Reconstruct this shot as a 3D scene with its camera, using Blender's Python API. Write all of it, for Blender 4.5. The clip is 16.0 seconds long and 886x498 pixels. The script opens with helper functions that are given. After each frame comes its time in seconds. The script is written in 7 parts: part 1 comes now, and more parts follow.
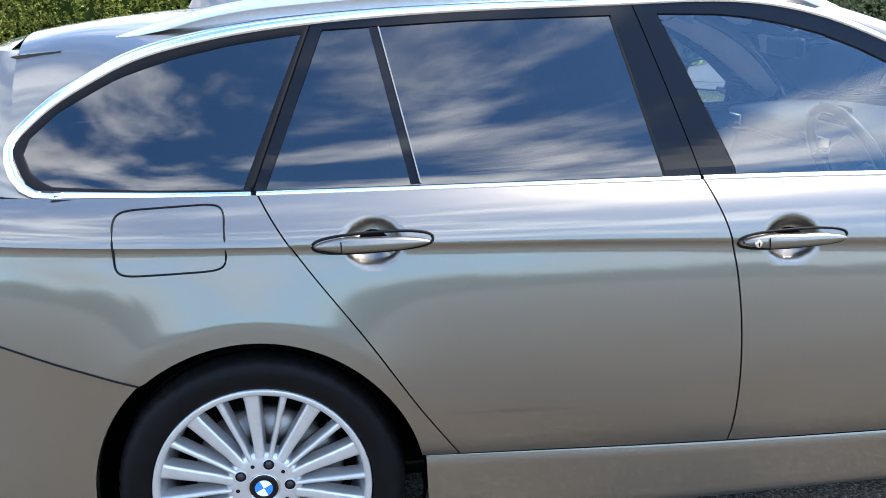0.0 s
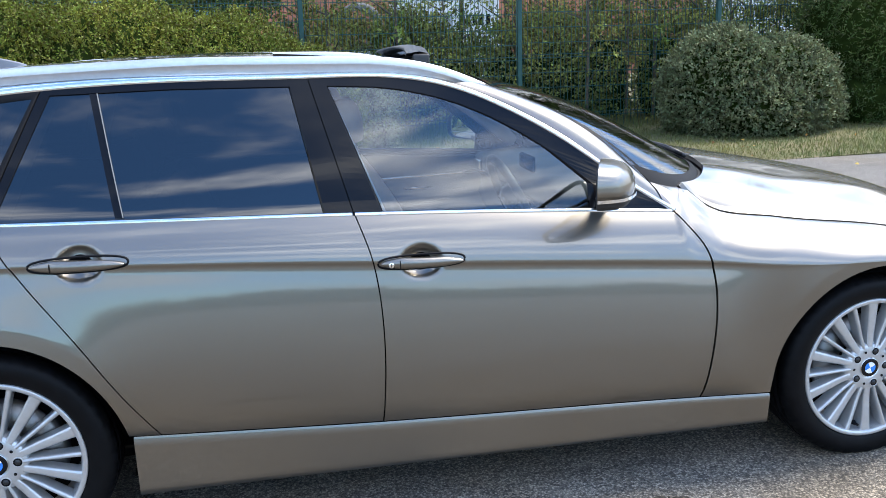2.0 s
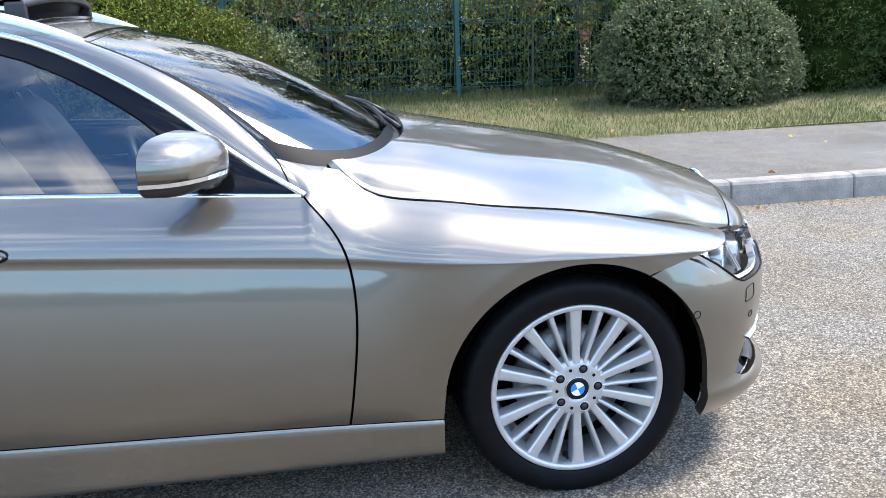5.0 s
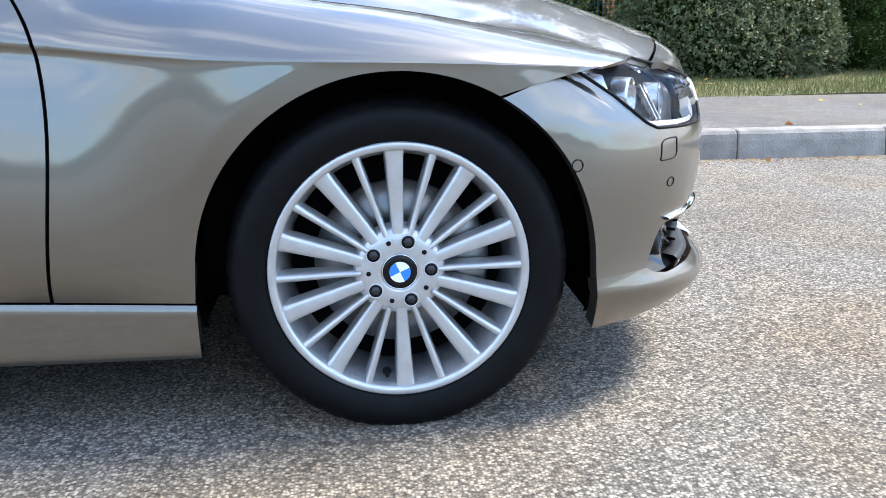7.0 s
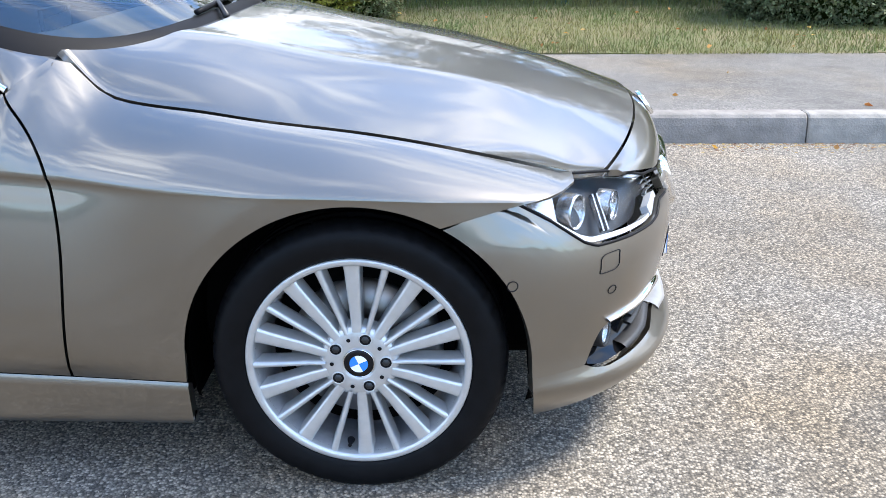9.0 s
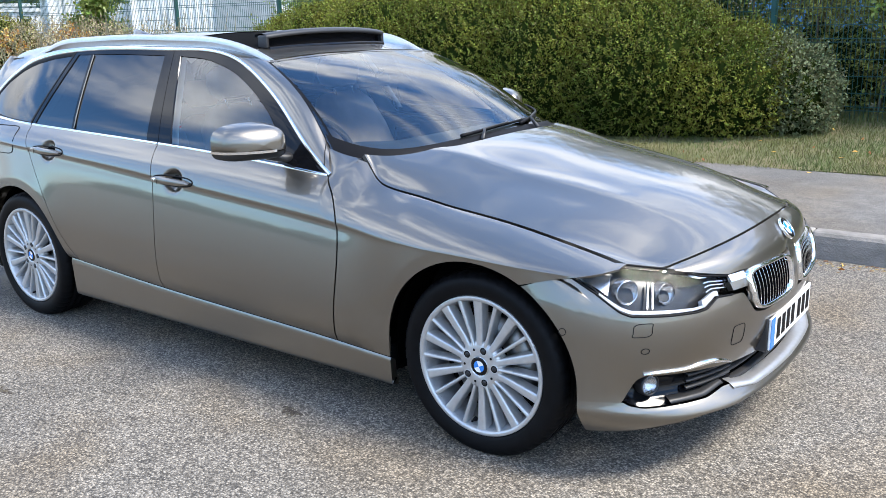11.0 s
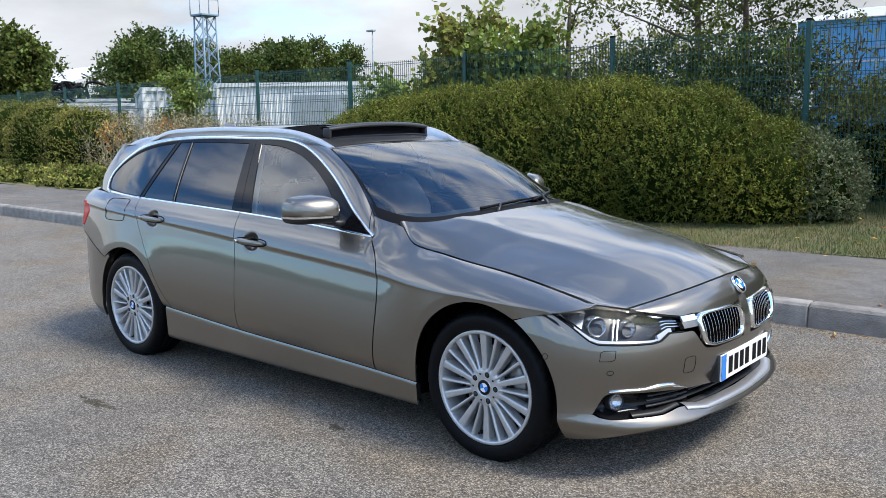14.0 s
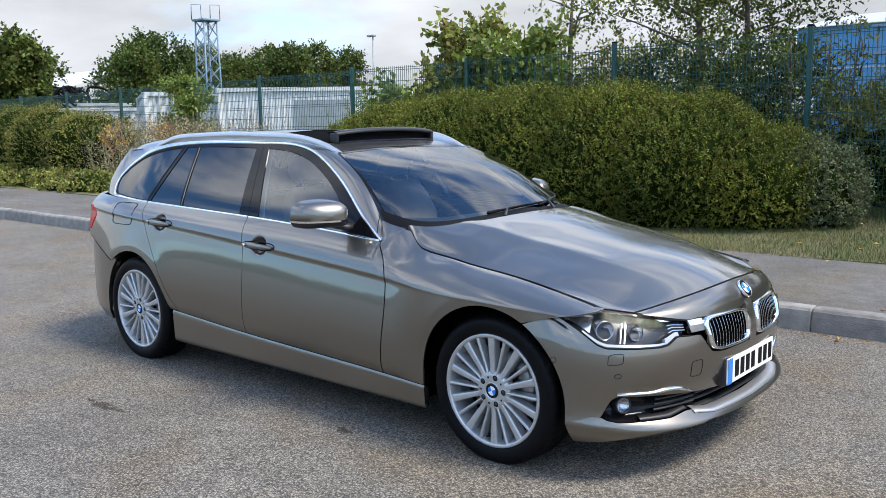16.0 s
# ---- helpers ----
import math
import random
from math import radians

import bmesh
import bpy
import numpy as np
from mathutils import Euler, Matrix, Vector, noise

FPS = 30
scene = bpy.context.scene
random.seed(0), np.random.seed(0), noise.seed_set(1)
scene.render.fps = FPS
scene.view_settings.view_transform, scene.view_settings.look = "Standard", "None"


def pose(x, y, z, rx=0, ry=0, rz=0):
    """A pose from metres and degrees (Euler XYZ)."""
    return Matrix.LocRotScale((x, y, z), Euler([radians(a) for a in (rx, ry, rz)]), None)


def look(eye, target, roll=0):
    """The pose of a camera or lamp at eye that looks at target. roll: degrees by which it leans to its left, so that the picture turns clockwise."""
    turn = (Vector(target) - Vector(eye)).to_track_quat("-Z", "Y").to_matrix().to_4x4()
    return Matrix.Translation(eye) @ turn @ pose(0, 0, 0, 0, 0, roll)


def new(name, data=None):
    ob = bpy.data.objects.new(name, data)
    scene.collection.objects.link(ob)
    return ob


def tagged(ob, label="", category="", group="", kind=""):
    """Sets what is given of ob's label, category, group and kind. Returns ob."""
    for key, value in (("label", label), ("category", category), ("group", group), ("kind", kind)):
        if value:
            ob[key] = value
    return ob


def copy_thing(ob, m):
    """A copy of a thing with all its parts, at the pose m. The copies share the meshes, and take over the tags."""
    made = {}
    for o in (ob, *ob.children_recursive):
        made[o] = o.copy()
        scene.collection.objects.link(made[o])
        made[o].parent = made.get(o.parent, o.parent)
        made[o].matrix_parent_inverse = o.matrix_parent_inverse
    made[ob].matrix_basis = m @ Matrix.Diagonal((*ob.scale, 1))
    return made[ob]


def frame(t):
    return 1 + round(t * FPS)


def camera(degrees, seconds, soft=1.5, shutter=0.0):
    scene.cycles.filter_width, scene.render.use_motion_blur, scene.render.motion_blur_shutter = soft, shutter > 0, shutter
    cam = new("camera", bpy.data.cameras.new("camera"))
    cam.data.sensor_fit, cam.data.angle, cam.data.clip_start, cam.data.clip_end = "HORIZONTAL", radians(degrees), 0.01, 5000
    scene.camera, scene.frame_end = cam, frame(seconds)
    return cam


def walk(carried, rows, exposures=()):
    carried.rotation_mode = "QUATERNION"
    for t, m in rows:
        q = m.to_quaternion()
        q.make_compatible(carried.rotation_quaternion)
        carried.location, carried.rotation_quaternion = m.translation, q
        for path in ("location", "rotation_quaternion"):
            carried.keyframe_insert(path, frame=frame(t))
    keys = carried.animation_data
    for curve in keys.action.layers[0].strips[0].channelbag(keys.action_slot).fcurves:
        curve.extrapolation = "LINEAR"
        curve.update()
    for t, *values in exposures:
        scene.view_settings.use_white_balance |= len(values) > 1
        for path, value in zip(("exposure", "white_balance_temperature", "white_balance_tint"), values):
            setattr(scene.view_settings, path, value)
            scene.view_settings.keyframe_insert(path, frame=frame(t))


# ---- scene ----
cam = camera(54.0, 16.0, 0.7)
PATH = [
    (0, (-1.139, -2.714, 1.379), (-0.953, -0.798, 0.836), -2.8),
    (0.5, (-1.112, -3.036, 1.464), (-0.75, -1.135, 0.962), -1.8),
    (1, (-0.965, -3.279, 1.468), (-0.605, -1.372, 0.982), -1.9),
    (1.5, (-0.769, -3.406, 1.446), (-0.405, -1.492, 0.994), -1.9),
    (2, (-0.567, -3.354, 1.472), (-0.198, -1.447, 0.996), -1.6),
    (2.5, (-0.352, -3.375, 1.43), (-0.002, -1.455, 0.99), -2.1),
    (3, (-0.107, -3.401, 1.4), (0.229, -1.478, 0.965), -2.5),
    (3.5, (0.099, -3.347, 1.403), (0.414, -1.425, 0.946), -2.6),
    (3.7, (0.185, -3.322, 1.401), (0.497, -1.401, 0.941), -2.6),
    (5.8, (1.059, -2.745, 1.317), (1.32, -0.866, 0.684), -0.5),
    (6, (1.161, -2.663, 1.29), (1.406, -0.788, 0.638), -0.0),
    (6.5, (1.295, -2.5, 1.021), (1.509, -0.613, 0.395), -0.4),
    (7, (1.327, -2.47, 0.778), (1.521, -0.544, 0.275), -0.6),
    (7.5, (1.33, -2.471, 0.738), (1.515, -0.534, 0.279), -0.6),
    (8, (1.342, -2.475, 0.737), (1.511, -0.532, 0.293), -0.7),
    (8.5, (1.439, -2.471, 0.978), (1.564, -0.593, 0.302), -1.0),
    (9, (1.662, -2.556, 1.244), (1.586, -0.693, 0.521), -0.6),
    (9.2, (1.772, -2.614, 1.302), (1.553, -0.764, 0.572), 0.1),
    (9.5, (1.996, -2.67, 1.343), (1.497, -0.872, 0.625), -0.6),
    (9.8, (2.228, -2.719, 1.38), (1.488, -0.992, 0.695), -0.4),
    (10, (2.369, -2.74, 1.412), (1.528, -1.051, 0.749), -0.3),
    (10.2, (2.483, -2.794, 1.45), (1.555, -1.139, 0.815), -0.7),
    (12.5, (3.569, -3.727, 1.464), (2.324, -2.197, 1.138), -0.3),
    (13, (3.599, -3.723, 1.449), (2.332, -2.206, 1.143), -0.6),
    (13.5, (3.615, -3.711, 1.455), (2.335, -2.204, 1.153), -0.7),
    (14, (3.615, -3.703, 1.463), (2.328, -2.202, 1.164), -0.9),
    (14.5, (3.606, -3.744, 1.467), (2.326, -2.236, 1.171), -0.8),
    (15, (3.606, -3.759, 1.483), (2.329, -2.25, 1.182), -0.9),
    (15.5, (3.601, -3.754, 1.48), (2.319, -2.248, 1.184), -0.7),
    (16, (3.604, -3.749, 1.464), (2.316, -2.245, 1.176), -0.8),
]
walk(cam, [(t, look(eye, target, roll)) for t, eye, target, roll in PATH],
     exposures=((0, 2.43), (0.5, 2.25), (1.0, 2.15), (1.5, 2.02), (2.0, 2.08), (2.5, 2.25), (3.7, 2.27), (6.0, 2.25), (8.5, 2.35), (10.0, 2.35), (12.5, 1.32), (14.0, 1.42), (16.0, 1.42)))

# ---- world, sun ----
SUN_AZ, SUN_EL = 14.0, 56.0      # degrees: bearing of the sun from +x towards +y, and its height
world = bpy.data.worlds.new("sky")
scene.world = world
world.use_nodes = True
wn, wl = world.node_tree.nodes, world.node_tree.links
wn.clear()
w_out = wn.new("ShaderNodeOutputWorld")
w_bg = wn.new("ShaderNodeBackground")
w_sky = wn.new("ShaderNodeTexSky")
w_sky.sky_type = "NISHITA"
w_sky.sun_disc = False
w_sky.sun_elevation = radians(SUN_EL)
w_sky.sun_rotation = radians(90.0 - SUN_AZ)
w_sky.altitude = 50
w_sky.air_density, w_sky.dust_density, w_sky.ozone_density = 1.0, 0.3, 2.5
w_co = wn.new("ShaderNodeTexCoord")
w_map = wn.new("ShaderNodeMapping")
w_map.inputs["Scale"].default_value = (1.0, 1.0, 2.9)
w_map.inputs["Location"].default_value = (5.3, 2.2, 1.1)
w_n = wn.new("ShaderNodeTexNoise")
w_n.inputs["Scale"].default_value, w_n.inputs["Detail"].default_value, w_n.inputs["Roughness"].default_value = 3.2, 7.0, 0.54
w_n.inputs["Distortion"].default_value = 0.15
w_r = wn.new("ShaderNodeValToRGB")
w_r.color_ramp.interpolation = "EASE"
w_r.color_ramp.elements[0].position, w_r.color_ramp.elements[1].position = 0.34, 0.64
w_n2 = wn.new("ShaderNodeTexNoise")
w_n2.inputs["Scale"].default_value, w_n2.inputs["Detail"].default_value = 5.0, 6.0
w_r2 = wn.new("ShaderNodeValToRGB")
w_r2.color_ramp.elements[0].position, w_r2.color_ramp.elements[1].position = 0.3, 0.75
w_r2.color_ramp.elements[0].color, w_r2.color_ramp.elements[1].color = (1.43, 1.49, 1.60, 1), (2.34, 2.43, 2.56, 1)
w_mix = wn.new("ShaderNodeMixRGB")
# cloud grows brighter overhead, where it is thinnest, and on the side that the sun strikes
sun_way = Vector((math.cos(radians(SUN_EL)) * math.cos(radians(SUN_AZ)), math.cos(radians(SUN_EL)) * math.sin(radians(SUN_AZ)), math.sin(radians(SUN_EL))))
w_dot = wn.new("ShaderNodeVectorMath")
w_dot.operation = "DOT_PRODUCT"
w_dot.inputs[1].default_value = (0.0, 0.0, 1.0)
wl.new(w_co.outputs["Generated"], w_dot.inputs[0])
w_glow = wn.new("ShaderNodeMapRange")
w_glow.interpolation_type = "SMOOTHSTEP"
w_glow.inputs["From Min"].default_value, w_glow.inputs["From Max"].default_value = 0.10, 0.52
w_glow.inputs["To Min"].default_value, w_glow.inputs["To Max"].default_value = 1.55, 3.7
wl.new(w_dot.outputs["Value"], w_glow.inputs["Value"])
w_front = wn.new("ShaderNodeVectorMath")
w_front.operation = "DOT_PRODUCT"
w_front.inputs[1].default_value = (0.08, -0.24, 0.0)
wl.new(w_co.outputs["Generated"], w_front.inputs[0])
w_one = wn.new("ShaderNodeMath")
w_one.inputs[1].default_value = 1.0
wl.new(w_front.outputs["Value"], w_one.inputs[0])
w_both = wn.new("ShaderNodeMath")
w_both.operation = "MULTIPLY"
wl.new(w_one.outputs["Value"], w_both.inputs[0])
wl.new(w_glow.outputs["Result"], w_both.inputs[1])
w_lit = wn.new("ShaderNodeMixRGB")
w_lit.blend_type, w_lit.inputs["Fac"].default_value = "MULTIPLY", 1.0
# cloud piles up towards the horizon, with blue between the streaks overhead
w_sep = wn.new("ShaderNodeSeparateXYZ")
wl.new(w_co.outputs["Generated"], w_sep.inputs["Vector"])
w_cov = wn.new("ShaderNodeMath")
w_cov.operation = "MULTIPLY_ADD"
w_cov.inputs[1].default_value = -0.13
wl.new(w_sep.outputs["Z"], w_cov.inputs[0])
w_side = wn.new("ShaderNodeMath")
w_side.operation = "MULTIPLY_ADD"
w_side.inputs[1].default_value = 0.15
w_pos = wn.new("ShaderNodeMath")
w_pos.operation = "MULTIPLY"
w_fall = wn.new("ShaderNodeMath")
w_fall.operation, w_fall.use_clamp = "MULTIPLY_ADD", True
w_fall.inputs[1].default_value, w_fall.inputs[2].default_value = -1.4, 1.0
wl.new(w_sep.outputs["Z"], w_fall.inputs[0])
wl.new(w_sep.outputs["Y"], w_pos.inputs[0])
wl.new(w_fall.outputs["Value"], w_pos.inputs[1])
wl.new(w_pos.outputs["Value"], w_side.inputs[0])
wl.new(w_n.outputs["Fac"], w_side.inputs[2])
# haze thickens to cloud just over the horizon, all round
w_haze = wn.new("ShaderNodeMapRange")
w_haze.interpolation_type = "SMOOTHSTEP"
w_haze.inputs["From Min"].default_value, w_haze.inputs["From Max"].default_value = 0.02, 0.38
w_haze.inputs["To Min"].default_value, w_haze.inputs["To Max"].default_value = 0.13, 0.0
wl.new(w_sep.outputs["Z"], w_haze.inputs["Value"])
w_sum = wn.new("ShaderNodeMath")
wl.new(w_side.outputs["Value"], w_sum.inputs[0])
wl.new(w_haze.outputs["Result"], w_sum.inputs[1])
wl.new(w_sum.outputs["Value"], w_cov.inputs[2])
wl.new(w_co.outputs["Generated"], w_map.inputs["Vector"])
wl.new(w_map.outputs["Vector"], w_n.inputs["Vector"])
wl.new(w_map.outputs["Vector"], w_n2.inputs["Vector"])
wl.new(w_cov.outputs["Value"], w_r.inputs["Fac"])
wl.new(w_n2.outputs["Fac"], w_r2.inputs["Fac"])
wl.new(w_r.outputs["Color"], w_mix.inputs["Fac"])
w_deep = wn.new("ShaderNodeMixRGB")
w_deep.blend_type, w_deep.inputs["Fac"].default_value = "MULTIPLY", 1.0
w_deep.inputs["Color2"].default_value = (0.55, 0.82, 1.03, 1)
wl.new(w_sky.outputs["Color"], w_deep.inputs["Color1"])
wl.new(w_deep.outputs["Color"], w_mix.inputs["Color1"])
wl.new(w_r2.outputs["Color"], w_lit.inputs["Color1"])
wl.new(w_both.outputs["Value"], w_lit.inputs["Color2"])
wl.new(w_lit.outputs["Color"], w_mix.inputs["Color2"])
wl.new(w_mix.outputs["Color"], w_bg.inputs["Color"])
w_bg.inputs["Strength"].default_value = 0.13
scene.view_settings.exposure = 1.55
wl.new(w_bg.outputs["Background"], w_out.inputs["Surface"])

sun = new("sun", bpy.data.lights.new("sun", "SUN"))
sun.data.energy, sun.data.angle, sun.data.color = 2.0, radians(18.0), (1.0, 0.93, 0.82)
sun.matrix_world = look(sun_way * 60.0, (0, 0, 0))

# ---- materials ----
def mat(name, color, rough=0.5, metal=0.0, spec=0.5, coat=0.0, coat_ior=1.8, coat_rough=0.03, vary=0.0, vary_scale=8.0, color2=None, bump=0.0, bump_scale=60.0,
        rough_vary=0.0, per_object=0.0, per_island=0.0, trans=0.0, detail=6.0, stretch=(1, 1, 1)):
    m = bpy.data.materials.new(name)
    m.use_nodes = True
    n, l = m.node_tree.nodes, m.node_tree.links
    b = n["Principled BSDF"]
    b.inputs["Base Color"].default_value = (*color, 1)
    b.inputs["Roughness"].default_value, b.inputs["Metallic"].default_value = rough, metal
    b.inputs["Specular IOR Level"].default_value = spec
    b.inputs["Coat IOR"].default_value = coat_ior
    b.inputs["Coat Weight"].default_value, b.inputs["Coat Roughness"].default_value = coat, coat_rough
    tc = n.new("ShaderNodeTexCoord")
    mp = n.new("ShaderNodeMapping")
    mp.inputs["Scale"].default_value = stretch
    l.new(tc.outputs["Object"], mp.inputs["Vector"])
    last = None
    if vary or color2:
        t = n.new("ShaderNodeTexNoise")
        t.inputs["Scale"].default_value, t.inputs["Detail"].default_value = vary_scale, detail
        l.new(mp.outputs["Vector"], t.inputs["Vector"])
        r = n.new("ShaderNodeValToRGB")
        r.color_ramp.elements[0].position, r.color_ramp.elements[1].position = 0.32, 0.68
        c2 = color2 or tuple(min(1, c * (1 + vary)) for c in color)
        c1 = color if color2 else tuple(c * (1 - vary) for c in color)
        r.color_ramp.elements[0].color, r.color_ramp.elements[1].color = (*c1, 1), (*c2, 1)
        l.new(t.outputs["Fac"], r.inputs["Fac"])
        last = r.outputs["Color"]
    if per_object or per_island:
        if per_object:
            src = n.new("ShaderNodeObjectInfo").outputs["Random"]
        else:
            src = n.new("ShaderNodeNewGeometry").outputs["Random Per Island"]
        k = per_object or per_island
        h = n.new("ShaderNodeHueSaturation")
        a = n.new("ShaderNodeMapRange")
        a.inputs["To Min"].default_value, a.inputs["To Max"].default_value = 1 - k, 1 + k
        l.new(src, a.inputs["Value"])
        l.new(a.outputs["Result"], h.inputs["Value"])
        a2 = n.new("ShaderNodeMapRange")
        a2.inputs["To Min"].default_value, a2.inputs["To Max"].default_value = 0.5 - 0.06 * k, 0.5 + 0.06 * k
        l.new(src, a2.inputs["Value"])
        l.new(a2.outputs["Result"], h.inputs["Hue"])
        if last:
            l.new(last, h.inputs["Color"])
        else:
            h.inputs["Color"].default_value = (*color, 1)
        last = h.outputs["Color"]
    if last:
        l.new(last, b.inputs["Base Color"])
    if rough_vary:
        t = n.new("ShaderNodeTexNoise")
        t.inputs["Scale"].default_value, t.inputs["Detail"].default_value = vary_scale * 0.7, 4
        l.new(mp.outputs["Vector"], t.inputs["Vector"])
        a = n.new("ShaderNodeMapRange")
        a.inputs["To Min"].default_value, a.inputs["To Max"].default_value = max(0, rough - rough_vary), rough + rough_vary
        l.new(t.outputs["Fac"], a.inputs["Value"])
        l.new(a.outputs["Result"], b.inputs["Roughness"])
    if bump:
        t = n.new("ShaderNodeTexNoise")
        t.inputs["Scale"].default_value, t.inputs["Detail"].default_value = bump_scale, 5
        l.new(mp.outputs["Vector"], t.inputs["Vector"])
        u = n.new("ShaderNodeBump")
        u.inputs["Strength"].default_value, u.inputs["Distance"].default_value = bump, 0.01
        l.new(t.outputs["Fac"], u.inputs["Height"])
        l.new(u.outputs["Normal"], b.inputs["Normal"])
    if trans:
        tr = n.new("ShaderNodeBsdfTranslucent")
        mx = n.new("ShaderNodeMixShader")
        mx.inputs["Fac"].default_value = trans
        if last:
            l.new(last, tr.inputs["Color"])
        else:
            tr.inputs["Color"].default_value = (*color, 1)
        l.new(b.outputs["BSDF"], mx.inputs[1])
        l.new(tr.outputs["BSDF"], mx.inputs[2])
        l.new(mx.outputs["Shader"], n["Material Output"].inputs["Surface"])
    return m


def glass_mat(name, tint, ior=1.5, rough=0.0, film=1.0):
    """Thin pane: clear or tinted see-through with a mirror film by Fresnel."""
    m = bpy.data.materials.new(name)
    m.use_nodes = True
    n, l = m.node_tree.nodes, m.node_tree.links
    n.remove(n["Principled BSDF"])
    tr = n.new("ShaderNodeBsdfTransparent")
    tr.inputs["Color"].default_value = (*tint, 1)
    gl = n.new("ShaderNodeBsdfGlossy")
    gl.inputs["Roughness"].default_value = rough
    fr = n.new("ShaderNodeFresnel")
    fr.inputs["IOR"].default_value = ior
    mx = n.new("ShaderNodeMixShader")
    k = n.new("ShaderNodeMath")
    k.operation = "MULTIPLY"
    k.inputs[1].default_value = film
    l.new(fr.outputs["Fac"], k.inputs[0])
    l.new(k.outputs["Value"], mx.inputs["Fac"])
    l.new(tr.outputs["BSDF"], mx.inputs[1])
    l.new(gl.outputs["BSDF"], mx.inputs[2])
    l.new(mx.outputs["Shader"], n["Material Output"].inputs["Surface"])
    return m


def asphalt_mat(name, dark, light, chip=95.0, wear=0.35):
    """Stone chips in bitumen: one cell a chip, with worn and stained stretches."""
    m = bpy.data.materials.new(name)
    m.use_nodes = True
    n, l = m.node_tree.nodes, m.node_tree.links
    b = n["Principled BSDF"]
    b.inputs["Roughness"].default_value = 0.85
    b.inputs["Specular IOR Level"].default_value = 0.3
    tc = n.new("ShaderNodeTexCoord")
    v = n.new("ShaderNodeTexVoronoi")
    v.inputs["Scale"].default_value = chip
    v.inputs["Randomness"].default_value = 1.0
    l.new(tc.outputs["Object"], v.inputs["Vector"])
    sep = n.new("ShaderNodeSeparateColor")
    l.new(v.outputs["Color"], sep.inputs["Color"])
    r = n.new("ShaderNodeValToRGB")
    e = r.color_ramp.elements
    e[0].position, e[0].color = 0.0, (*dark, 1)
    e[1].position, e[1].color = 1.0, (*light, 1)
    mid = e.new(0.55)
    mid.color = tuple(0.62 * a + 0.38 * c for a, c in zip(dark, light)) + (1,)
    l.new(sep.outputs["Red"], r.inputs["Fac"])
    # dark bitumen between the chips
    d = n.new("ShaderNodeMapRange")
    d.inputs["From Min"].default_value, d.inputs["From Max"].default_value = 0.25, 0.75
    d.inputs["To Min"].default_value, d.inputs["To Max"].default_value = 1.0, 0.45
    l.new(v.outputs["Distance"], d.inputs["Value"])
    mul = n.new("ShaderNodeMixRGB")
    mul.blend_type, mul.inputs["Fac"].default_value = "MULTIPLY", 1.0
    l.new(r.outputs["Color"], mul.inputs["Color1"])
    l.new(d.outputs["Result"], mul.inputs["Color2"])
    # wear at the scale of steps and of metres
    col = mul.outputs["Color"]
    for sc, lo, hi in ((0.7, 1 - wear * 0.5, 1 + wear * 0.4), (6.0, 1 - wear * 0.3, 1 + wear * 0.3)):
        t = n.new("ShaderNodeTexNoise")
        t.inputs["Scale"].default_value, t.inputs["Detail"].default_value = sc, 8
        l.new(tc.outputs["Object"], t.inputs["Vector"])
        a = n.new("ShaderNodeMapRange")
        a.inputs["From Min"].default_value, a.inputs["From Max"].default_value = 0.3, 0.7
        a.inputs["To Min"].default_value, a.inputs["To Max"].default_value = lo, hi
        l.new(t.outputs["Fac"], a.inputs["Value"])
        k = n.new("ShaderNodeMixRGB")
        k.blend_type, k.inputs["Fac"].default_value = "MULTIPLY", 1.0
        l.new(col, k.inputs["Color1"])
        l.new(a.outputs["Result"], k.inputs["Color2"])
        col = k.outputs["Color"]
    t = n.new("ShaderNodeTexNoise")
    t.inputs["Scale"].default_value, t.inputs["Detail"].default_value = 1.1, 5
    l.new(tc.outputs["Object"], t.inputs["Vector"])
    rr = n.new("ShaderNodeValToRGB")
    rr.color_ramp.elements[0].position, rr.color_ramp.elements[1].position = 0.45, 0.68
    rr.color_ramp.elements[0].color, rr.color_ramp.elements[1].color = (1, 1, 1, 1), (1.0, 0.90, 0.76, 1)
    l.new(t.outputs["Fac"], rr.inputs["Fac"])
    k = n.new("ShaderNodeMixRGB")
    k.blend_type, k.inputs["Fac"].default_value = "MULTIPLY", 1.0
    l.new(col, k.inputs["Color1"])
    l.new(rr.outputs["Color"], k.inputs["Color2"])
    l.new(k.outputs["Color"], b.inputs["Base Color"])
    u = n.new("ShaderNodeBump")
    u.inputs["Strength"].default_value, u.inputs["Distance"].default_value = 0.7, 0.004
    inv = n.new("ShaderNodeMath")
    inv.operation = "SUBTRACT"
    inv.inputs[0].default_value = 1.0
    l.new(v.outputs["Distance"], inv.inputs[1])
    l.new(inv.outputs["Value"], u.inputs["Height"])
    l.new(u.outputs["Normal"], b.inputs["Normal"])
    return m


